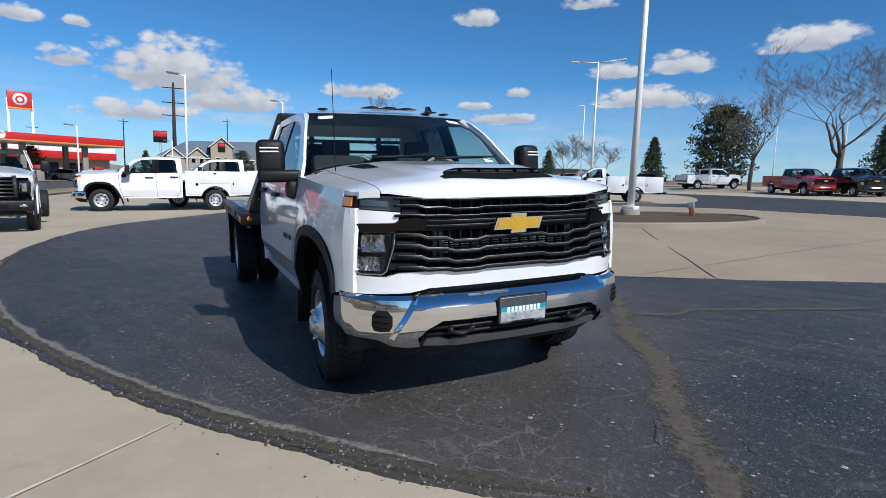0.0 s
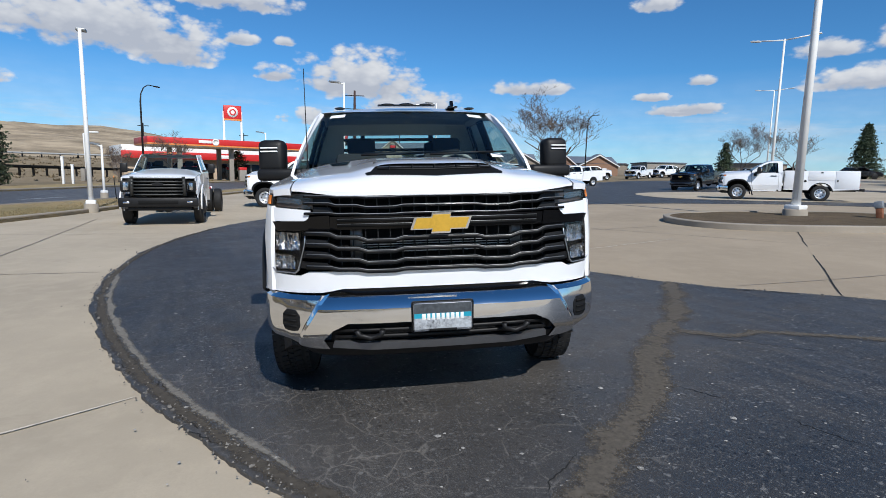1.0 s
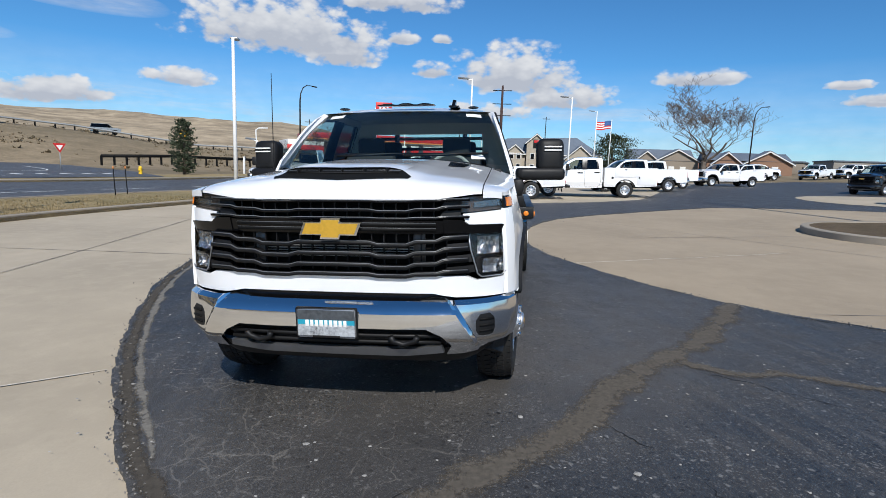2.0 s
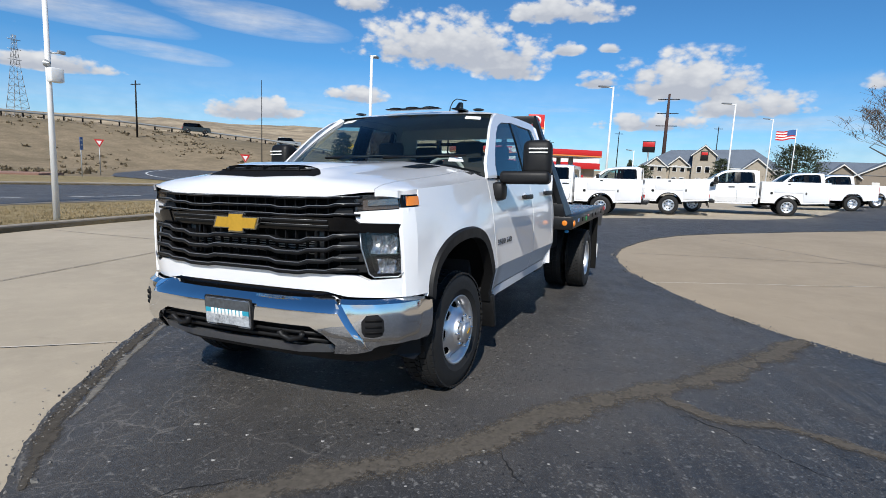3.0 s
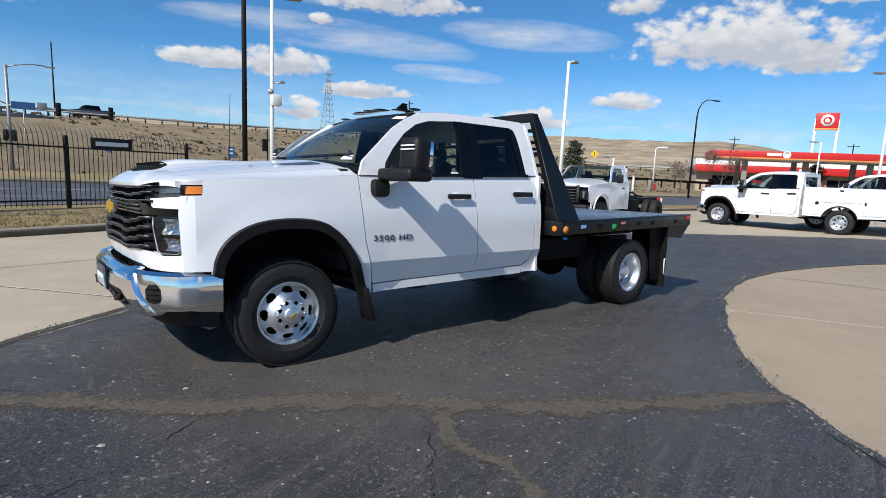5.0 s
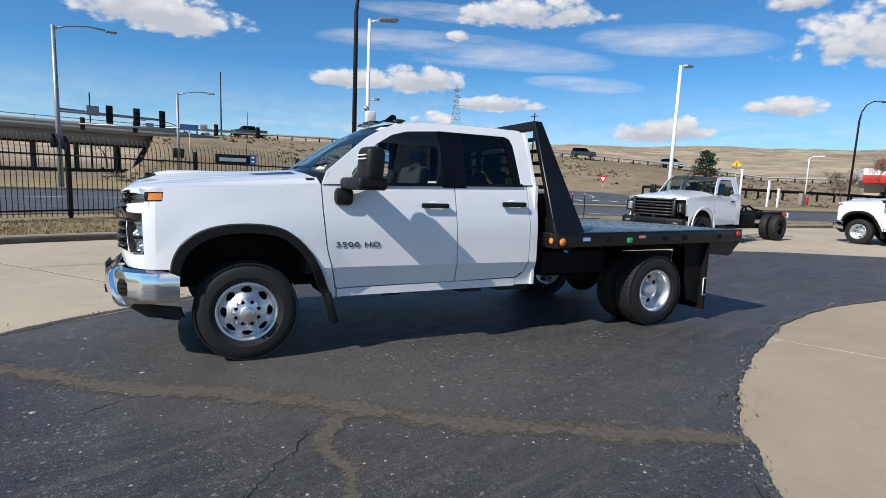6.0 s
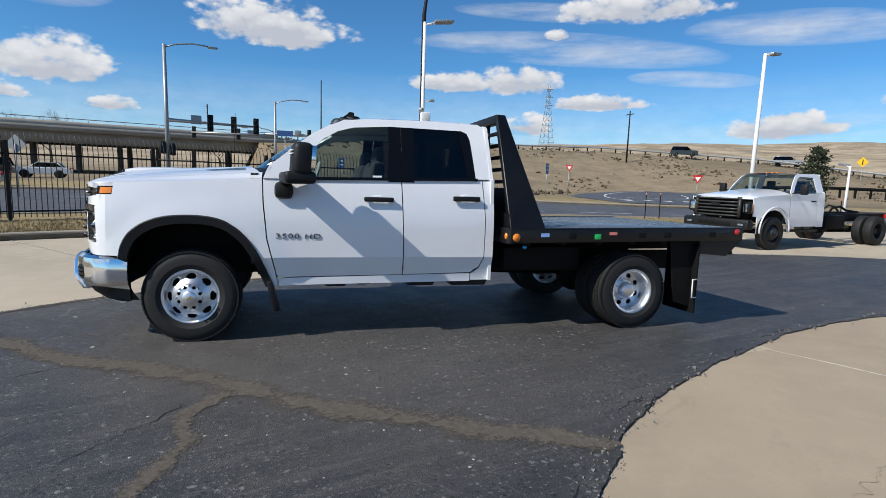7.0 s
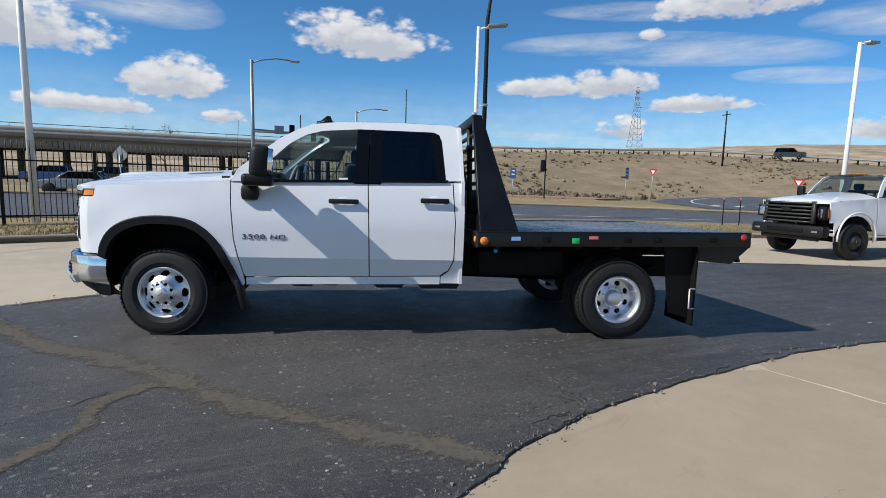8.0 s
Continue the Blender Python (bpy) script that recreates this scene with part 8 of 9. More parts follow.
ks = thing("pylon_sign", "square red pylon sign with a white disc on two posts", "sign", Matrix.Translation((91.0, 21.6, gz(91, 21))) @ Matrix.Rotation(radians(-68), 4, "Z"))
for xx in (-1.35, 1.35):
    part("post", box(bmesh.new(), (xx, .1, 5.2), (.30, .3, 11.4), .02), SIGNWHITE, ks)
part("panel", box(bmesh.new(), (0, 0, 10.75), (2.75, .5, 2.15), .05), SIGNRED, ks)
part("panel_foot", box(bmesh.new(), (0, 0, 9.55), (2.75, .5, .22), .02), SIGNORANGE, ks)
part("disc", lathe(bmesh.new(), [(.82, 0), (.82, .04), (0, .05)], 32, -1, (0, -.25, 10.75)), SIGNWHITE, ks)
part("mark", lathe(bmesh.new(), [(.52, 0), (.52, .03), (.30, .03), (.30, 0)], 24, -1, (0, -.30, 10.75)), SIGNRED, ks)

# ---- hotel, far buildings ----
SIDING = plain("grey_siding", (.25, .21, .165), .9)
SLATE = plain("slate_roof", (.125, .15, .185), .8, vary=.3, scale=6)
TRIMW = plain("white_trim", (.66, .65, .62), .8)


def gable_house(x, y, rz, w, d, h, ridge, wall, roofm, label, gables=2, z=None):
    t = thing("house", label, "building", Matrix.Translation((x, y, gz(x, max(-190, y)) if z is None else z)) @ Matrix.Rotation(radians(rz), 4, "Z"))
    part("wall", box(bmesh.new(), (0, 0, h / 2), (w, d, h), .03), wall, t)
    bm = prism(bmesh.new(), [(-w / 2 - .5, -d / 2 - .6, h), (-w / 2 - .5, d / 2 + .6, h), (-w / 2 - .5, 0, h + ridge)], (w + 1.0, 0, 0))
    part("roof", bm, roofm, t)
    for k in range(gables):
        gx = -w / 2 + w * (k + .5) / gables
        gw = 2.6 if k != gables // 2 else 4.0
        gh = h + (ridge * .35 if k != gables // 2 else ridge * .55)
        part("gable_wall", prism(bmesh.new(), [(gx - gw, -d / 2 - .5, 0), (gx + gw, -d / 2 - .5, 0), (gx + gw, -d / 2 - .5, gh - 1.2), (gx, -d / 2 - .5, gh + .9), (gx - gw, -d / 2 - .5, gh - 1.2)], (0, 1.0, 0)), wall, t)
        for sg in (1, -1):
            part("gable_roof", prism(bmesh.new(), [(gx, -d / 2 - .9, gh + 1.15), (gx + sg * (gw + .4), -d / 2 - .9, gh - 1.3), (gx + sg * (gw + .4), -d / 2 - .9, gh - 1.5), (gx, -d / 2 - .9, gh + .95)], (0, 4.5, 0)), roofm, t)
            part("verge_board", prism(bmesh.new(), [(gx, -d / 2 - .93, gh + 1.0), (gx + sg * (gw + .4), -d / 2 - .93, gh - 1.45), (gx + sg * (gw + .4), -d / 2 - .93, gh - 1.65), (gx, -d / 2 - .93, gh + .75)], (0, .03, 0)), TRIMW, t)
        for zz in [1.5 + 2.8 * i for i in range(int((gh - .8) // 2.8))]:
            for q in (-1.1, 1.1):
                wd = part("window", box(bmesh.new(), (gx + q, -d / 2 - .53, zz), (.9, .08, 1.3), .01), GLOSS, t)
                part("window_frame", box(bmesh.new(), (gx + q, -d / 2 - .55, zz), (1.1, .05, 1.5), .01), TRIMW, wd)
    nwin = int(w // 3.2)
    for k in range(nwin):
        for zz in [1.5 + 2.8 * i for i in range(int(h // 2.8))]:
            wd = part("window", box(bmesh.new(), (-w / 2 + (k + .5) * w / nwin, -d / 2 - .02, zz), (1.0, .10, 1.3), .01), GLOSS, t)
            part("window_sill", box(bmesh.new(), (-w / 2 + (k + .5) * w / nwin, -d / 2 - .05, zz - .72), (1.2, .14, .10), .01), TRIMW, wd)
    return t




def hotel(m):
    """A long low hotel under one hipped slate roof, with a tall sign gable, small gables and a porch."""
    t = thing("hotel", "beige hotel with hipped slate roofs and white-trimmed gables", "building", m)
    part("wall", box(bmesh.new(), (0, 6.4, 2.3), (27.0, 12.8, 4.6), .03), STUCCO, t)
    bm = bmesh.new()
    eave = [bm.verts.new(p) for p in ((-14.1, -.7, 4.5), (14.1, -.7, 4.5), (14.1, 13.5, 4.5), (-14.1, 13.5, 4.5))]
    top = [bm.verts.new(p) for p in ((-8.0, 6.4, 8.3), (8.6, 6.4, 8.9))]
    for f in ((eave[0], eave[1], top[1], top[0]), (eave[1], eave[2], top[1]), (eave[2], eave[3], top[0], top[1]), (eave[3], eave[0], top[0]), (eave[3], eave[2], eave[1], eave[0])):
        bm.faces.new(f)
    part("roof", bm, SLATE, t, smooth=0)
    part("fascia_board", box(bmesh.new(), (0, -.72, 4.42), (28.2, .06, .24), .01), TRIMW, t)
    for gx, gw, apex, out in ((-10.6, 2.2, 6.5, .5), (-6.0, 1.7, 6.7, .6), (-1.2, 2.2, 9.2, 1.2), (8.6, 3.2, 6.7, 3.0)):
        low = apex - gw * .85
        gable = part("gable", prism(bmesh.new(), [(gx - gw, -out, 0), (gx + gw, -out, 0), (gx + gw, -out, low), (gx, -out, apex - .2), (gx - gw, -out, low)], (0, out + 1.5, 0)), STUCCO, t)
        for sg in (1, -1):
            part("gable_roof", prism(bmesh.new(), [(gx, -out - .4, apex + .1), (gx + sg * (gw + .45), -out - .4, low - .30), (gx + sg * (gw + .45), -out - .4, low - .48), (gx, -out - .4, apex - .12)], (0, out + 5.0, 0)), SLATE, gable)
            part("verge_board", prism(bmesh.new(), [(gx, -out - .43, apex), (gx + sg * (gw + .4), -out - .43, low - .36), (gx + sg * (gw + .4), -out - .43, low - .60), (gx, -out - .43, apex - .28)], (0, .03, 0)), TRIMW, gable)
        for zz in (1.5, 4.0):
            for q in (-.8, .8):
                if zz < low - .6:
                    wd = part("window", box(bmesh.new(), (gx + q, -out - .03, zz), (.8, .08, 1.2), .01), GLOSS, gable)
                    part("window_frame", box(bmesh.new(), (gx + q, -out - .01, zz), (1.0, .06, 1.4), .01), TRIMW, wd)
    sign = part("sign_panel", box(bmesh.new(), (-1.2, -1.3, 6.9), (1.5, .14, 1.9), .03), BLACK, t, "dark sign panel with a red head")
    part("sign_head", box(bmesh.new(), (-1.2, -1.34, 7.35), (1.2, .12, .6), .03), SIGNRED, sign)
    part("porch_roof", box(bmesh.new(), (3.6, -1.6, 3.1), (6.6, 2.6, .3), .05), SLATE, t)
    for k in range(9):
        for zz in (1.5, 3.5):
            wd = part("window", box(bmesh.new(), (-12.4 + k * 3.1, -.02, zz), (.9, .10, 1.1), .01), GLOSS, t)
            part("window_sill", box(bmesh.new(), (-12.4 + k * 3.1, -.05, zz - .62), (1.1, .14, .10), .01), TRIMW, wd)
    return t


STUCCO = plain("beige_stucco", (.36, .315, .25), .9, vary=.2, scale=3)
hotel(Matrix.Translation((127.0, -7.5, -.2)) @ Matrix.Rotation(radians(-90), 4, "Z"))
gable_house(120, -32, -95, 12, 10, 3.4, 2.4, SIDING, SLATE, "low grey-roofed house behind bare trees", 2, z=.3)
gable_house(112, -46, -100, 14, 10, 3.2, 1.6, plain("brown_brick", (.24, .14, .09), .9), SLATE, "low brown building beyond the lot", 2, z=.8)
hs = thing("pylon_sign", "tall red and black sign on a post", "sign", Matrix.Translation((146.7, 6.1, -.3)) @ Matrix.Rotation(radians(-90), 4, "Z"))
part("post", rod(bmesh.new(), (0, 0, 0), (0, 0, 9.0), .2), GALV, hs)
part("panel", box(bmesh.new(), (0, 0, 9.7), (3.0, .4, 2.8), .04), BLACK, hs)
part("panel_top", box(bmesh.new(), (0, -.03, 10.3), (2.8, .42, 1.2), .04), SIGNRED, hs)
for k, (x, y, w, h) in enumerate(((150, -70, 14, 3), (165, -95, 16, 3.5), (175, -60, 12, 3), (140, -110, 14, 3), (190, -35, 16, 3.4))):
    t = thing("far_building", "low flat-roofed building on the skyline", "building", Matrix.Translation((x, y, gz(x, max(-190, y)))) @ Matrix.Rotation(radians(-30 + 20 * k), 4, "Z"), "skyline buildings")
    part("wall", box(bmesh.new(), (0, 0, h / 2), (w, 12, h), .05), (SIDING, GREYCON, plain("red_brick_wall", (.26, .12, .08), .9))[k % 3], t)
    part("roof", box(bmesh.new(), (0, 0, h + .1), (w + .6, 12.6, .35), .05), SLATE, t)

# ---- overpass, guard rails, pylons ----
# grey concrete darkened for piers, cap and inner girders: under-deck shade is in the colour
PIER = concrete("shaded_concrete", (.13, .12, .105), .6)
br = thing("overpass", "grey concrete highway overpass on round piers", "bridge", kind="structure")
BR = [(-95, 52), (-60, 66), (-30, 78.5), (-8, 87.5), (0, 91)]
bm = bmesh.new()
bar(bm, [(x, y + 15, 5.45) for x, y in BR], 16.0, .35)
part("deck", bm, GREYCON, br)
bm = bar(bmesh.new(), [(x, y - .9, 4.55) for x, y in BR], .35, .95)
part("girder", bm, GREYCON, br)
part("parapet", bar(bmesh.new(), [(x, y - 1.1, 6.0) for x, y in BR], .18, .42), concrete("pale_parapet", (.46, .41, .34), .6), br)
part("hand_rail", bar(bmesh.new(), [(x, y - 1.1, 6.82) for x, y in BR], .05, .05), GALV, br)
for k in range(24):
    f = k / 23
    x, y = -95 + 95 * f, 52 + 39 * f + 2.0 * math.sin(math.pi * f)
    part("rail_post", rod(bmesh.new(), (x, y - 1.1, 6.3), (x, y - 1.1, 6.82), .04, None, 6), GALV, br)
for k in range(20):
    f = (k + .3) / 20
    x, y = -95 + 95 * f, 52 + 39 * f
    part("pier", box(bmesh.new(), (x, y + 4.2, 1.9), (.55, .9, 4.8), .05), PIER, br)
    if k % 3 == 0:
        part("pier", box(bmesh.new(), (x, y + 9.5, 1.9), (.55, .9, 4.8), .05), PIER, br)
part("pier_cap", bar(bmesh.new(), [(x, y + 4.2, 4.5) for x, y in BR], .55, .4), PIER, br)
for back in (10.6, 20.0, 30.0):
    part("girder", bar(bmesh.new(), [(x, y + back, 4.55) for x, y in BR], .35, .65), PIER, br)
part("abutment", prism(bmesh.new(), [(-2.5, 89, -.5), (9, 93, -.5), (9, 93, 5.6), (4, 91.4, 6.0), (-2.5, 89, 6.0)], (-.5, 3, 0)), GREYCON, br)
part("slope_paving", prism(bmesh.new(), [(-3.5, 72, -.4), (14, 78, -.4), (7, 92, 4.8), (-2.5, 89, 4.8)], (0, 0, -.3)), concrete("tan_slope_paving", (.34, .27, .19)), br)

gr = thing("guard_rail", "steel guard rail on dark posts along the ramp", "guard rail", kind="structure")
line = [Vector(p) for p in CREST]
part("beam", bar(bmesh.new(), [(p.x, p.y - .5, p.z + .55) for p in line], .06, .16), GALV, gr)
for a, b in zip(line, line[1:]):
    n = max(2, int((b - a).length / 2.6))
    for k in range(n):
        p = a.lerp(b, k / n)
        part("post", box(bmesh.new(), (p.x, p.y - .4, p.z + .25), (.18, .18, 1.0)), FRAME, gr)
gr2 = thing("guard_rail", "low steel guard rail on dark posts across the street", "guard rail", kind="structure")
line = [Vector((47, 40, .9)), Vector((54, 37, 1.1)), Vector((62, 33.5, 1.0)), Vector((74, 29, .8))]
part("beam", bar(bmesh.new(), [(p.x, p.y, p.z) for p in line], .06, .16), FRAME, gr2)
for a, b in zip(line, line[1:]):
    for k in range(6):
        p = a.lerp(b, k / 6)
        part("post", box(bmesh.new(), (p.x, p.y, p.z - .45), (.16, .16, 1.0)), FRAME, gr2)


def lattice(x, y, h, k_, label):
    t = thing("transmission_tower", label, "pylon", Matrix.Translation((x, y, land(x, y) - .5)))
    n = 12
    prev = None
    for k in range(n + 1):
        f = k / n
        w = (2.9 * (1 - f) ** 1.4 + .55) * k_
        z = h * f
        ring = [Vector((sx * w, sy * w, z)) for sx, sy in ((-1, -1), (1, -1), (1, 1), (-1, 1))]
        if prev:
            for i in range(4):
                j = (i + 1) % 4
                part("leg", rod(bmesh.new(), prev[i], ring[i], .10 * k_, None, 4), GALV, t)
                part("brace", rod(bmesh.new(), prev[i], ring[j], .06 * k_, None, 4), GALV, t)
                part("brace", rod(bmesh.new(), ring[i], ring[j], .05 * k_, None, 4), GALV, t)
        prev = ring
    for z in (h * .72, h * .84, h * .95):
        part("cross_arm", rod(bmesh.new(), (-2.6 * k_, 0, z), (2.6 * k_, 0, z), .12 * k_, None, 4), GALV, t)
    return t


lattice(56.8, 105.6, 14.6, .42, "grey lattice transmission tower beyond the highway")
t = thing("transmission_pole", "tall brown steel power pole with three cross arms", "pylon", Matrix.Translation((170, 3.2, -.3)))
part("pole", rod(bmesh.new(), (0, 0, -1), (0, 0, 26), .70, .30, 12), plain("weathered_steel", (.045, .022, .018), .8), t)
for z in (16.5, 20, 24):
    part("cross_arm", rod(bmesh.new(), (0, -2.9, z + .5), (0, 2.9, z + .5), .13, None, 6), POLEDARK, t)
for x, y, h in ((150, 14, 13), (160, -10, 15), (120, 46, 8), (140, 30, 9), (60, 80, 9), (9, 120, 14), (-14, 118, 14)):
    t = thing("utility_pole", "thin dark utility pole in the distance", "pole", Matrix.Translation((x, y, land(x, y))), "utility poles")
    part("pole", rod(bmesh.new(), (0, 0, -.5), (0, 0, h), .16, .10, 8), POLEDARK, t)
    part("cross_arm", box(bmesh.new(), (0, 0, h - .6), (.12, 2.2, .14), .02), POLEDARK, t)

# air stand, hydrant, white posts across the street
for x, y, h, lean in ((48.4, 26.4, 2.4, 0), (49.6, 26.2, 1.7, .1)):
    t = thing("white_post", "square white post across the street", "post", Matrix.Translation((x, y, gz(x, y))), "white posts")
    part("post", box(bmesh.new(), (0, 0, h / 2), (.18, .18, h), .02), POLEWHITE, t)
    part("cap", box(bmesh.new(), (0, 0, h + .03), (.22, .22, .06), .01), POLEWHITE, t)
t = thing("air_stand", "white air hose stand with a bent lamp arm", "air pump", Matrix.Translation((59.7, 29.7, gz(59, 29))))
part("post", tube(bmesh.new(), [(0, 0, 0), (.3, .2, 5.0), (.4, -.1, 5.2), (.5, -1.2, 5.22)], .09, 8), POLEWHITE, t)
part("cabinet", box(bmesh.new(), (-.4, .1, .7), (.5, .4, 1.3), .04), GREYCON, t)
part("hose_reel", box(bmesh.new(), (.35, 0, .5), (.3, .3, .8), .04), SIGNRED, t)
t = thing("fire_hydrant", "small yellow fire hydrant on dry grass", "hydrant", Matrix.Translation((36.5, 28.2, gz(36, 28))))
part("barrel", lathe(bmesh.new(), [(.16, 0), (.14, .1), (.12, .5), (.15, .55), (.12, .68), (0, .75)], 16), SIGNYELLOW, t).matrix_local = Matrix.Rotation(radians(90), 4, "X")
part("outlet", rod(bmesh.new(), (-.2, 0, .42), (.2, 0, .42), .06), SIGNYELLOW, t)
fl = thing("flag_pole", "flag on a slim white pole", "flag", Matrix.Translation((96, -17.7, -.2)))
part("pole", rod(bmesh.new(), (0, 0, 0), (0, 0, 10.2), .09, .05, 8), POLEWHITE, fl)
for k in range(7):
    part("stripe", fill([(0, 0), (2.6, 0), (2.6, .2), (0, .2)], (.4, .3), lambda u, v, k=k: Vector((.1 * math.sin(u * 2.2), u + .08, 8.6 + k * .2 + v - .12 * u + .08 * math.sin(u * 3))), (.01, 0, 0)), SIGNRED if k % 2 == 0 else SIGNWHITE, fl)
part("canton", fill([(0, 0), (1.1, 0), (1.1, .8), (0, .8)], (.4, .3), lambda u, v: Vector((.1 * math.sin(u * 2.2) - .02, u + .08, 9.2 + v - .12 * u + .08 * math.sin(u * 3))), (.02, 0, 0)), SIGNBLUE, fl)


# ---- trees and shrubs ----
BARK = plain("grey_bark", (.115, .092, .072), .95, vary=.4, scale=10, bump=.5)
TWIG = plain("brown_twigs", (.15, .113, .09), .95, vary=.3)
NEEDLE = plain("pine_needles", (.045, .066, .034), .9, vary=.5, scale=6)
NEEDLE2 = plain("juniper_needles", (.040, .054, .027), .9, vary=.5, scale=6)
SHRUB = plain("dry_shrub", (.17, .135, .085), .95, vary=.6, scale=8)


def bare_tree(x, y, h, w, label, seed, z=None, up=.35, forks=3, dense=False):
    """A leafless tree h high and about w wide, down to its twigs."""
    rnd = random.Random(seed)
    t = thing("bare_tree", label, "tree", Matrix.Translation((x, y, (land(x, y) if z is None else z) - .1)))
    trunk, fine, limbs = bmesh.new(), bmesh.new(), [bmesh.new() for _ in range(forks)]

    def grow(bm, p, d, ln, r, depth, limb):
        pts, rs = [p], [r]
        q = p.copy()
        for k in range(4):
            wv = .22 if depth else .05
            d = (d + Vector((rnd.uniform(-wv, wv), rnd.uniform(-wv, wv), rnd.uniform(-.08, .16)))).normalized()
            q = q + d * ln / 4
            pts.append(q.copy())
            rs.append(r * (1 - .12 * (k + 1)))
        tube(bm, pts, rs, 7 if depth < 2 else (4 if depth < 4 else 3))
        if depth >= (7 if dense else 6):
            return
        for k in range(forks if depth == 0 else rnd.choice((3, 3, 4) if depth < (2 if dense else 5) else (2, 3, 3))):
            i = rnd.choice((1, 2, 3, 4, 4)) if depth else rnd.choice((3, 4))
            a = rnd.uniform(0, 2 * math.pi) if depth else 2 * math.pi * (k + rnd.random() * .5) / forks
            out = Vector((math.cos(a), math.sin(a), rnd.uniform(-.1, .3) + up)).normalized()
            nd = (d * rnd.uniform(.5, .9) + out * rnd.uniform(.5, .95)).normalized()
            lb = k if depth == 0 else limb
            nb = limbs[lb] if depth < 2 else fine
            grow(nb, pts[i], nd, ln * rnd.uniform(.60, .82), max(.007, rs[i] * rnd.uniform(.46, .64)), depth + 1, lb)

    grow(trunk, Vector((0, 0, 0)), Vector((0, 0, 1)), h * .27, h * .016, 0, 0)
    zs = max(v.co.z for v in fine.verts)
    rad = sorted(math.hypot(v.co.x, v.co.y) for v in fine.verts)[int(len(fine.verts) * .96)]
    for bm in [trunk, fine] + limbs:
        for v in bm.verts:
            f = min(1.0, v.co.z / (.25 * zs))
            v.co.x *= 1 + (w / 2 / rad - 1) * f
            v.co.y *= 1 + (w / 2 / rad - 1) * f
            v.co.z *= h / zs
    part("trunk", trunk, BARK, t)
    for bm in limbs:
        part("limb", bm, BARK, t)
    part("crown", fine, TWIG, t)
    return t


def conifer(x, y, h, w, label, seed, material=None, z=None, rag=.35, round_=False):
    """An evergreen of drooping sprays set on boughs, thick inside and uneven outside."""
    rnd = random.Random(seed)
    t = thing("conifer", label, "tree", Matrix.Translation((x, y, (land(x, y) if z is None else z) - .1)))
    part("trunk", tube(bmesh.new(), [(0, 0, 0), (.03 * h, 0, h * .5), (0, 0, h * .95)], [h * .03, h * .018, h * .004], 8), BARK, t)
    bm = bmesh.new()
    boughs = 190 if h > 6 else 120
    for k in range(boughs):
        f = (k + rnd.random()) / boughs
        z0 = h * (.06 + .90 * f)
        a = k * 2.39996 + rnd.uniform(-.3, .3)
        full = (1 - f) ** .72 if not round_ else math.sqrt(max(0.02, 1 - (2 * f - .80) ** 2 / 1.5))
        reach = w / 2 * full * (1 + rag * noise.noise(Vector((math.cos(a) * 1.6, math.sin(a) * 1.6, f * 5 + seed)))) * rnd.uniform(.8, 1.08)
        rise = rnd.uniform(-.05, .35) if round_ else rnd.uniform(-.15, .15)
        for q in range(40):
            g = rnd.uniform(.15, 1.0) ** .7
            c = Vector((math.cos(a) * reach * g, math.sin(a) * reach * g, z0 + rise * reach * g))
            s = h * rnd.uniform(.016, .030) * (1.25 - .4 * g)
            c += Vector((rnd.gauss(0, 1), rnd.gauss(0, 1), rnd.gauss(0, .7))) * (.032 * w)
            d1 = Vector((rnd.uniform(-1, 1), rnd.uniform(-1, 1), rnd.uniform(-.4, 1))).normalized()
            sd = d1.cross(Vector((rnd.uniform(-1, 1), rnd.uniform(-1, 1), rnd.uniform(-1, 1)))).normalized()
            bm.faces.new([bm.verts.new(c - sd * s * .55), bm.verts.new(c + d1 * s * 1.4), bm.verts.new(c + sd * s * .55)])
    part("crown", bm, material or NEEDLE, t, smooth=0)
    return t


bare_tree(47.9, -17.9, 9.6, 9.6, "large bare cottonwood behind the parked trucks", 6, None, .55, 4, True)
bare_tree(44, -35.3, 6.0, 5.4, "small bare crab-apple tree in the lot", 5, None, .1)
bare_tree(45.5, -42, 5.8, 5.2, "small bare tree with reddish twigs in the lot", 8, None, .1)
bare_tree(29.5, -45.0, 9.8, 9.0, "large bare spreading tree on the side lawn", 12, None, .45, 3, True)
bare_tree(22.3, -45.5, 12.2, 13.5, "tall bare tree beside a red pickup", 19, None, .40, 4, True)
bare_tree(46, -60, 7.5, 6, "bare tree at the lot edge", 23, None, .5)
bare_tree(53.8, 19.3, 5.6, 4.4, "small bare street tree near the fuel station", 31, None, .4)
bare_tree(62, 27.5, 4.2, 3.2, "small bare street tree near the fuel station", 37, None, .5)
bare_tree(150, -52, 9, 8, "bare tree on the skyline", 41)
bare_tree(-40, 112, 11, 11, "bare trees behind the overpass", 43)
bare_tree(-12, 122, 9, 10, "bare tree behind the overpass", 47)
conifer(58.7, -63.5, 7.2, 4.6, "dark green pine at the lot edge", 2)
conifer(37.2, -51, 8.9, 7.2, "broad dark juniper on the side lawn", 4, NEEDLE2, None, .30, True)
conifer(27, -62, 7.0, 5.5, "dark pine behind the bare tree", 9, NEEDLE, None, .4)
conifer(54, -40.5, 4.6, 3.2, "small dark pine in the lot", 7)
conifer(100, -19, 7.5, 8.5, "dense dark evergreen behind the flag", 11, NEEDLE2, None, .45, True)
conifer(105, -8.5, 5.5, 4.0, "rounded evergreen beside the hotel", 13, NEEDLE2, None, .4, True)
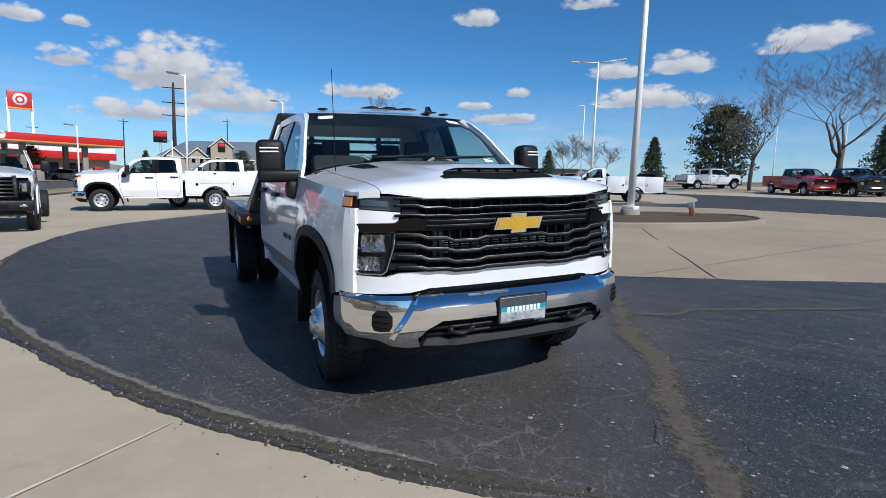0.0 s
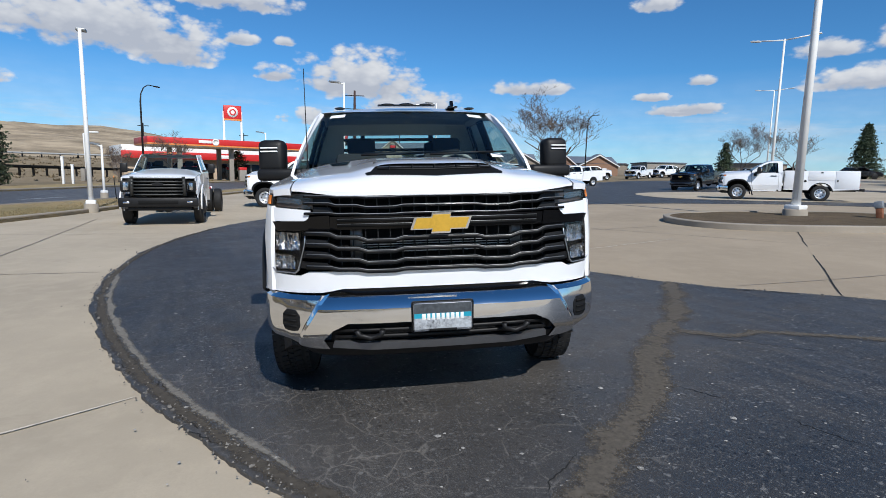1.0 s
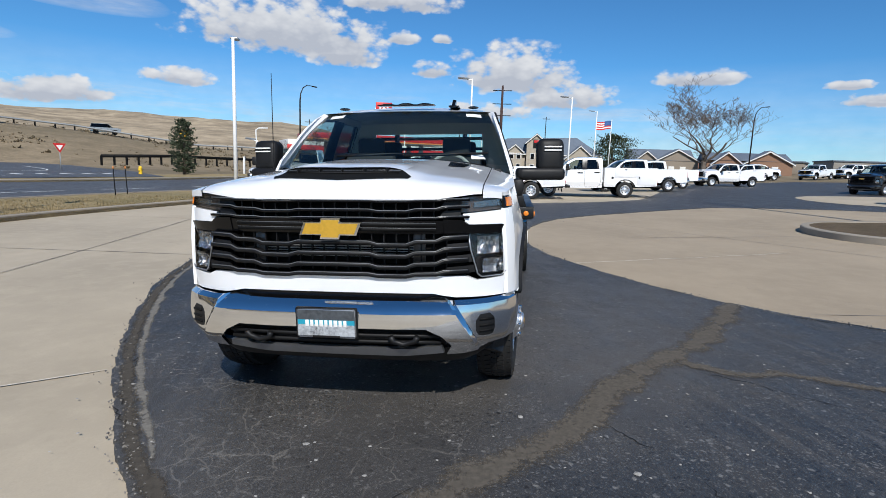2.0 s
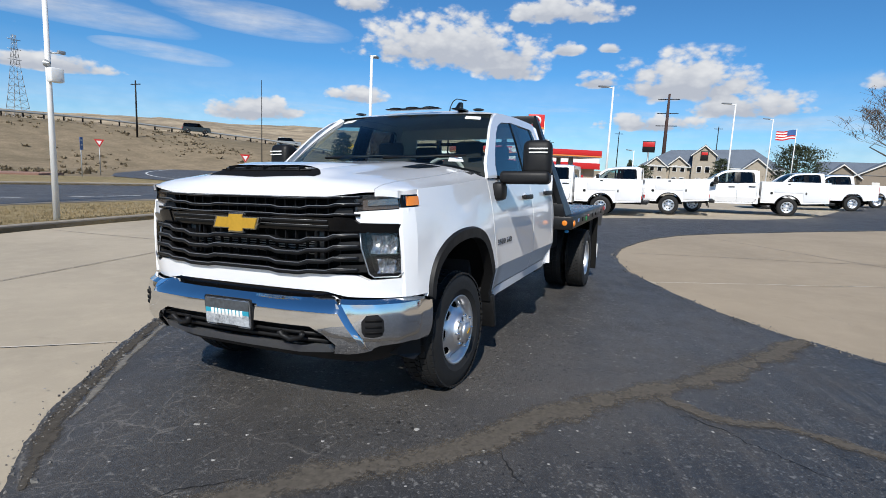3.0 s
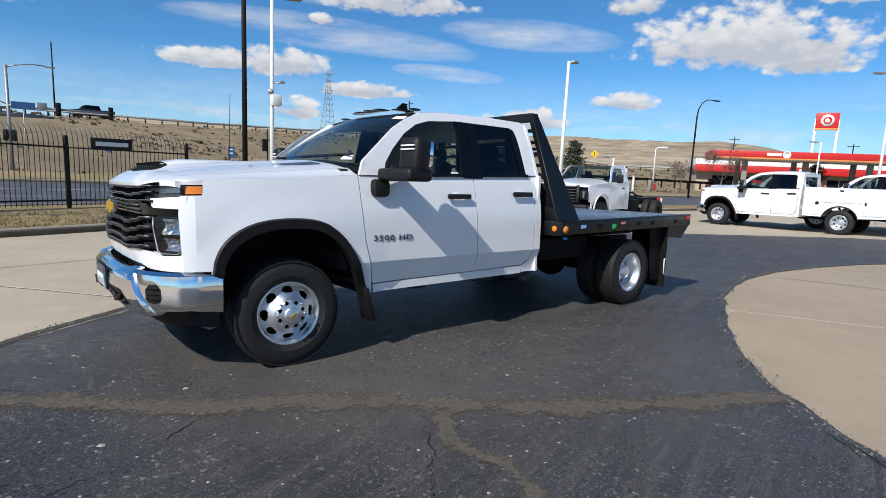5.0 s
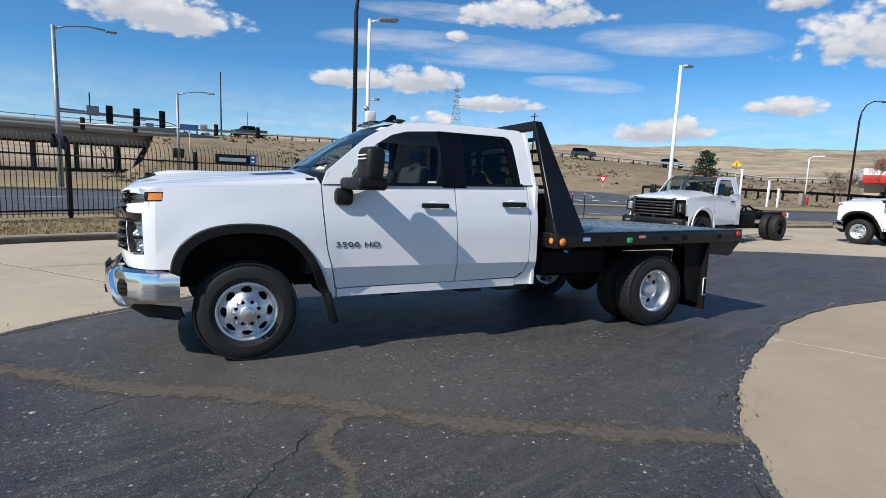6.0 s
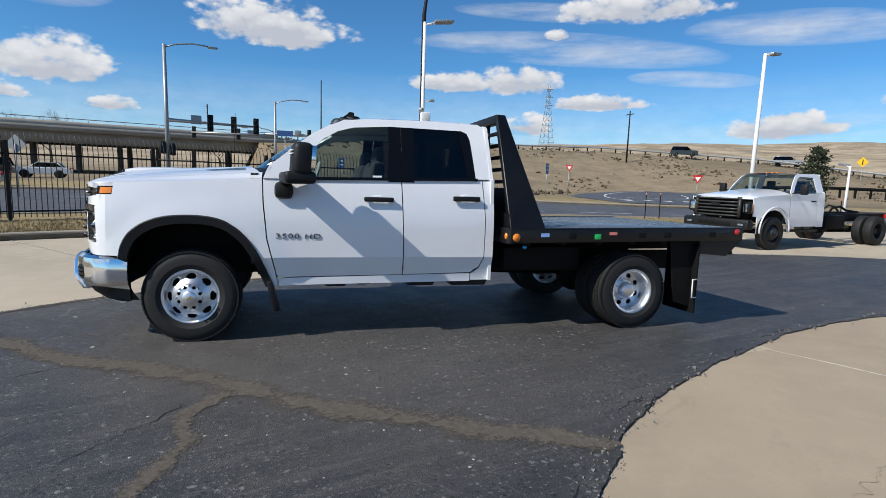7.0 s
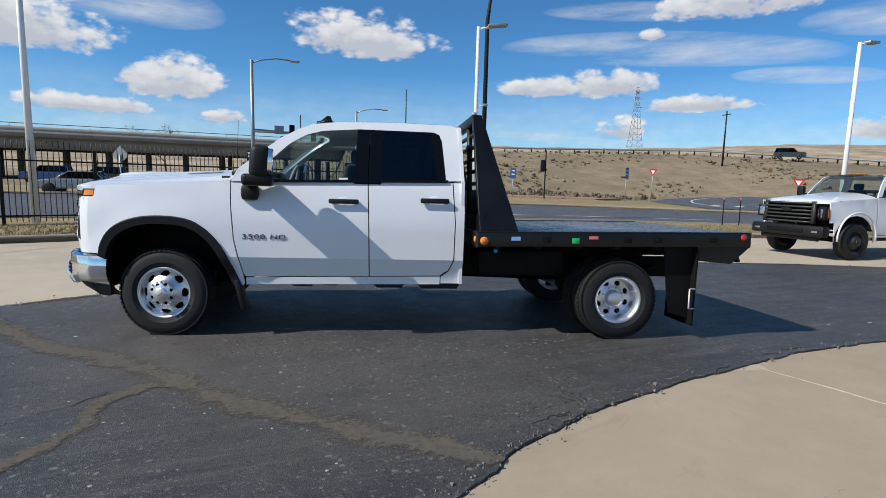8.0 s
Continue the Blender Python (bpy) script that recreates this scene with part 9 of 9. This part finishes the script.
conifer(98, 4, 4.0, 4.0, "small evergreen in front of the hotel", 15, NEEDLE2, None, .4, True)
conifer(40.3, 26.9, 4.9, 2.2, "lone dark juniper across the street", 17, NEEDLE2, None, .55, True)
conifer(75, 17.5, 4.2, 2.6, "evergreen beside the fuel canopy", 18, NEEDLE2, None, .4, True)
conifer(120, 8, 5.0, 3.5, "evergreen on the skyline", 21, NEEDLE, None, .4)


def scrub_field(count, seed):
    rnd = random.Random(seed)
    bm = bmesh.new()
    for k in range(count):
        a = radians(rnd.uniform(18, 96))
        r = rnd.uniform(48, 130)
        x, y = r * math.cos(a), r * math.sin(a) - 4
        if y < 40 and x < 60 or noise.fractal(Vector((x * .07, y * .07, 1.0)), 1.0, 2.0, 4) < rnd.uniform(-.25, .55):
            continue
        if 23 < x < 60 and 23 < y < 66 and abs((y - 30) - (x - 28) * 1.05) < 14:
            continue
        z = land(x, y)
        s = rnd.uniform(.12, .38) * (1.5 if rnd.random() < .1 else 1)
        for q in range(7):
            b = rnd.uniform(0, 6.28)
            o = Vector((math.cos(b), math.sin(b), 0))
            sd = Vector((-o.y, o.x, 0))
            c = Vector((x, y, z - .05)) + o * s * .5
            vs = [bm.verts.new(c - sd * s * .5), bm.verts.new(c + sd * s * .5), bm.verts.new(c + o * s * .5 + Vector((0, 0, s * rnd.uniform(.5, 1.1))))]
            bm.faces.new(vs)
    return tagged(part("scrub", bm, SHRUB, smooth=0), "low dry scrub scattered over the bank", "shrubs", kind="stuff")


scrub_field(6500, 5)


def turf_tufts(count, seed):
    rnd = random.Random(seed)
    bm = bmesh.new()
    for k in range(count):
        i = rnd.randrange(4, len(KERB_LINE) - 8)
        p = Vector(KERB_LINE[i]).lerp(Vector(KERB_LINE[i + 1]), rnd.random())
        x, y = p.x + rnd.uniform(-.2, .2), p.y + .2 + rnd.random() ** 1.6 * 4.2
        if x < -12 or x > 34 or (x > 16 and y > p.y + 2.4):
            continue
        z = gz(x, y) + .09
        for q in range(4):
            b = rnd.uniform(0, 6.28)
            h = rnd.uniform(.04, .11)
            d = Vector((math.cos(b), math.sin(b), 0)) * rnd.uniform(.01, .05)
            s = Vector((-math.sin(b), math.cos(b), 0)) * .008
            c = Vector((x + rnd.uniform(-.05, .05), y + rnd.uniform(-.05, .05), z))
            bm.faces.new([bm.verts.new(c - s), bm.verts.new(c + s), bm.verts.new(c + d + Vector((0, 0, h)))])
    return tagged(part("turf_blades", bm, VERGE, smooth=0), "short dry grass blades along the kerb", "grass", kind="stuff")


turf_tufts(9000, 6)


def crumbs(count, seed):
    """Loose grit and broken asphalt along the ragged edges."""
    rnd = random.Random(seed)
    bm = bmesh.new()
    runs = [PATCH_A[3:15], PATCH_B[-17:-3]]
    for k in range(count):
        run = runs[rnd.random() < .5]
        i = rnd.randrange(len(run) - 1)
        p = Vector(run[i]).lerp(Vector(run[i + 1]), rnd.random())
        sp = .045 if rnd.random() < .97 else .25
        x, y = p.x + rnd.gauss(0, sp) - (.03 if run is runs[1] else -.03), p.y + rnd.gauss(0, sp) + (.03 if run is runs[1] else -.03)
        s = rnd.uniform(.003, .011) * (2.4 if rnd.random() < .06 else 1)
        z = gz(x, y) + .024
        m = Euler((rnd.uniform(0, 3), rnd.uniform(0, 3), rnd.uniform(0, 3))).to_matrix()
        vs = [bm.verts.new(Vector((x, y, z)) + m @ Vector(q) * s) for q in ((1, 0, 0), (-.8, .6, 0), (-.7, -.8, .1), (0, .1, .9), (.1, 0, -.7))]
        for f in ((0, 1, 3), (1, 2, 3), (2, 0, 3), (1, 0, 4), (2, 1, 4), (0, 2, 4)):
            bm.faces.new([vs[q] for q in f])
    return tagged(part("edge_grit", bm, plain("grey_grit", (.16, .15, .135), .9, vary=.5, scale=50), smooth=0), "loose grit along the crumbled asphalt edge", "gravel", kind="stuff")


crumbs(1300, 8)


def specks(count, seed):
    """Pale chips set in the worn asphalt."""
    rnd = random.Random(seed)
    bm = bmesh.new()
    for k in range(count):
        x, y = rnd.uniform(-3.5, 8), rnd.uniform(-6, 4)
        s = rnd.uniform(.003, .011) * (2.0 if rnd.random() < .05 else 1)
        if y > 2.0 + .35 * x or y < -1.2 - .9 * max(0, 3.6 - x) and x > 2:
            continue
        z = gz(x, y) + .0235
        a = rnd.uniform(0, 6.28)
        n = 5
        vs = [bm.verts.new((x + s * math.cos(a + q * 6.283 / n) * rnd.uniform(.7, 1.3), y + s * math.sin(a + q * 6.283 / n) * rnd.uniform(.7, 1.3), z)) for q in range(n)]
        top = bm.verts.new((x, y, z + s * .35))
        for q in range(n):
            bm.faces.new((vs[q], vs[(q + 1) % n], top))
    return tagged(part("pale_chips", bm, plain("pale_chip", (.30, .29, .27), .85, vary=.4, scale=40), smooth=0), "pale stone chips bedded in the asphalt", "gravel", kind="stuff")


specks(1500, 9)
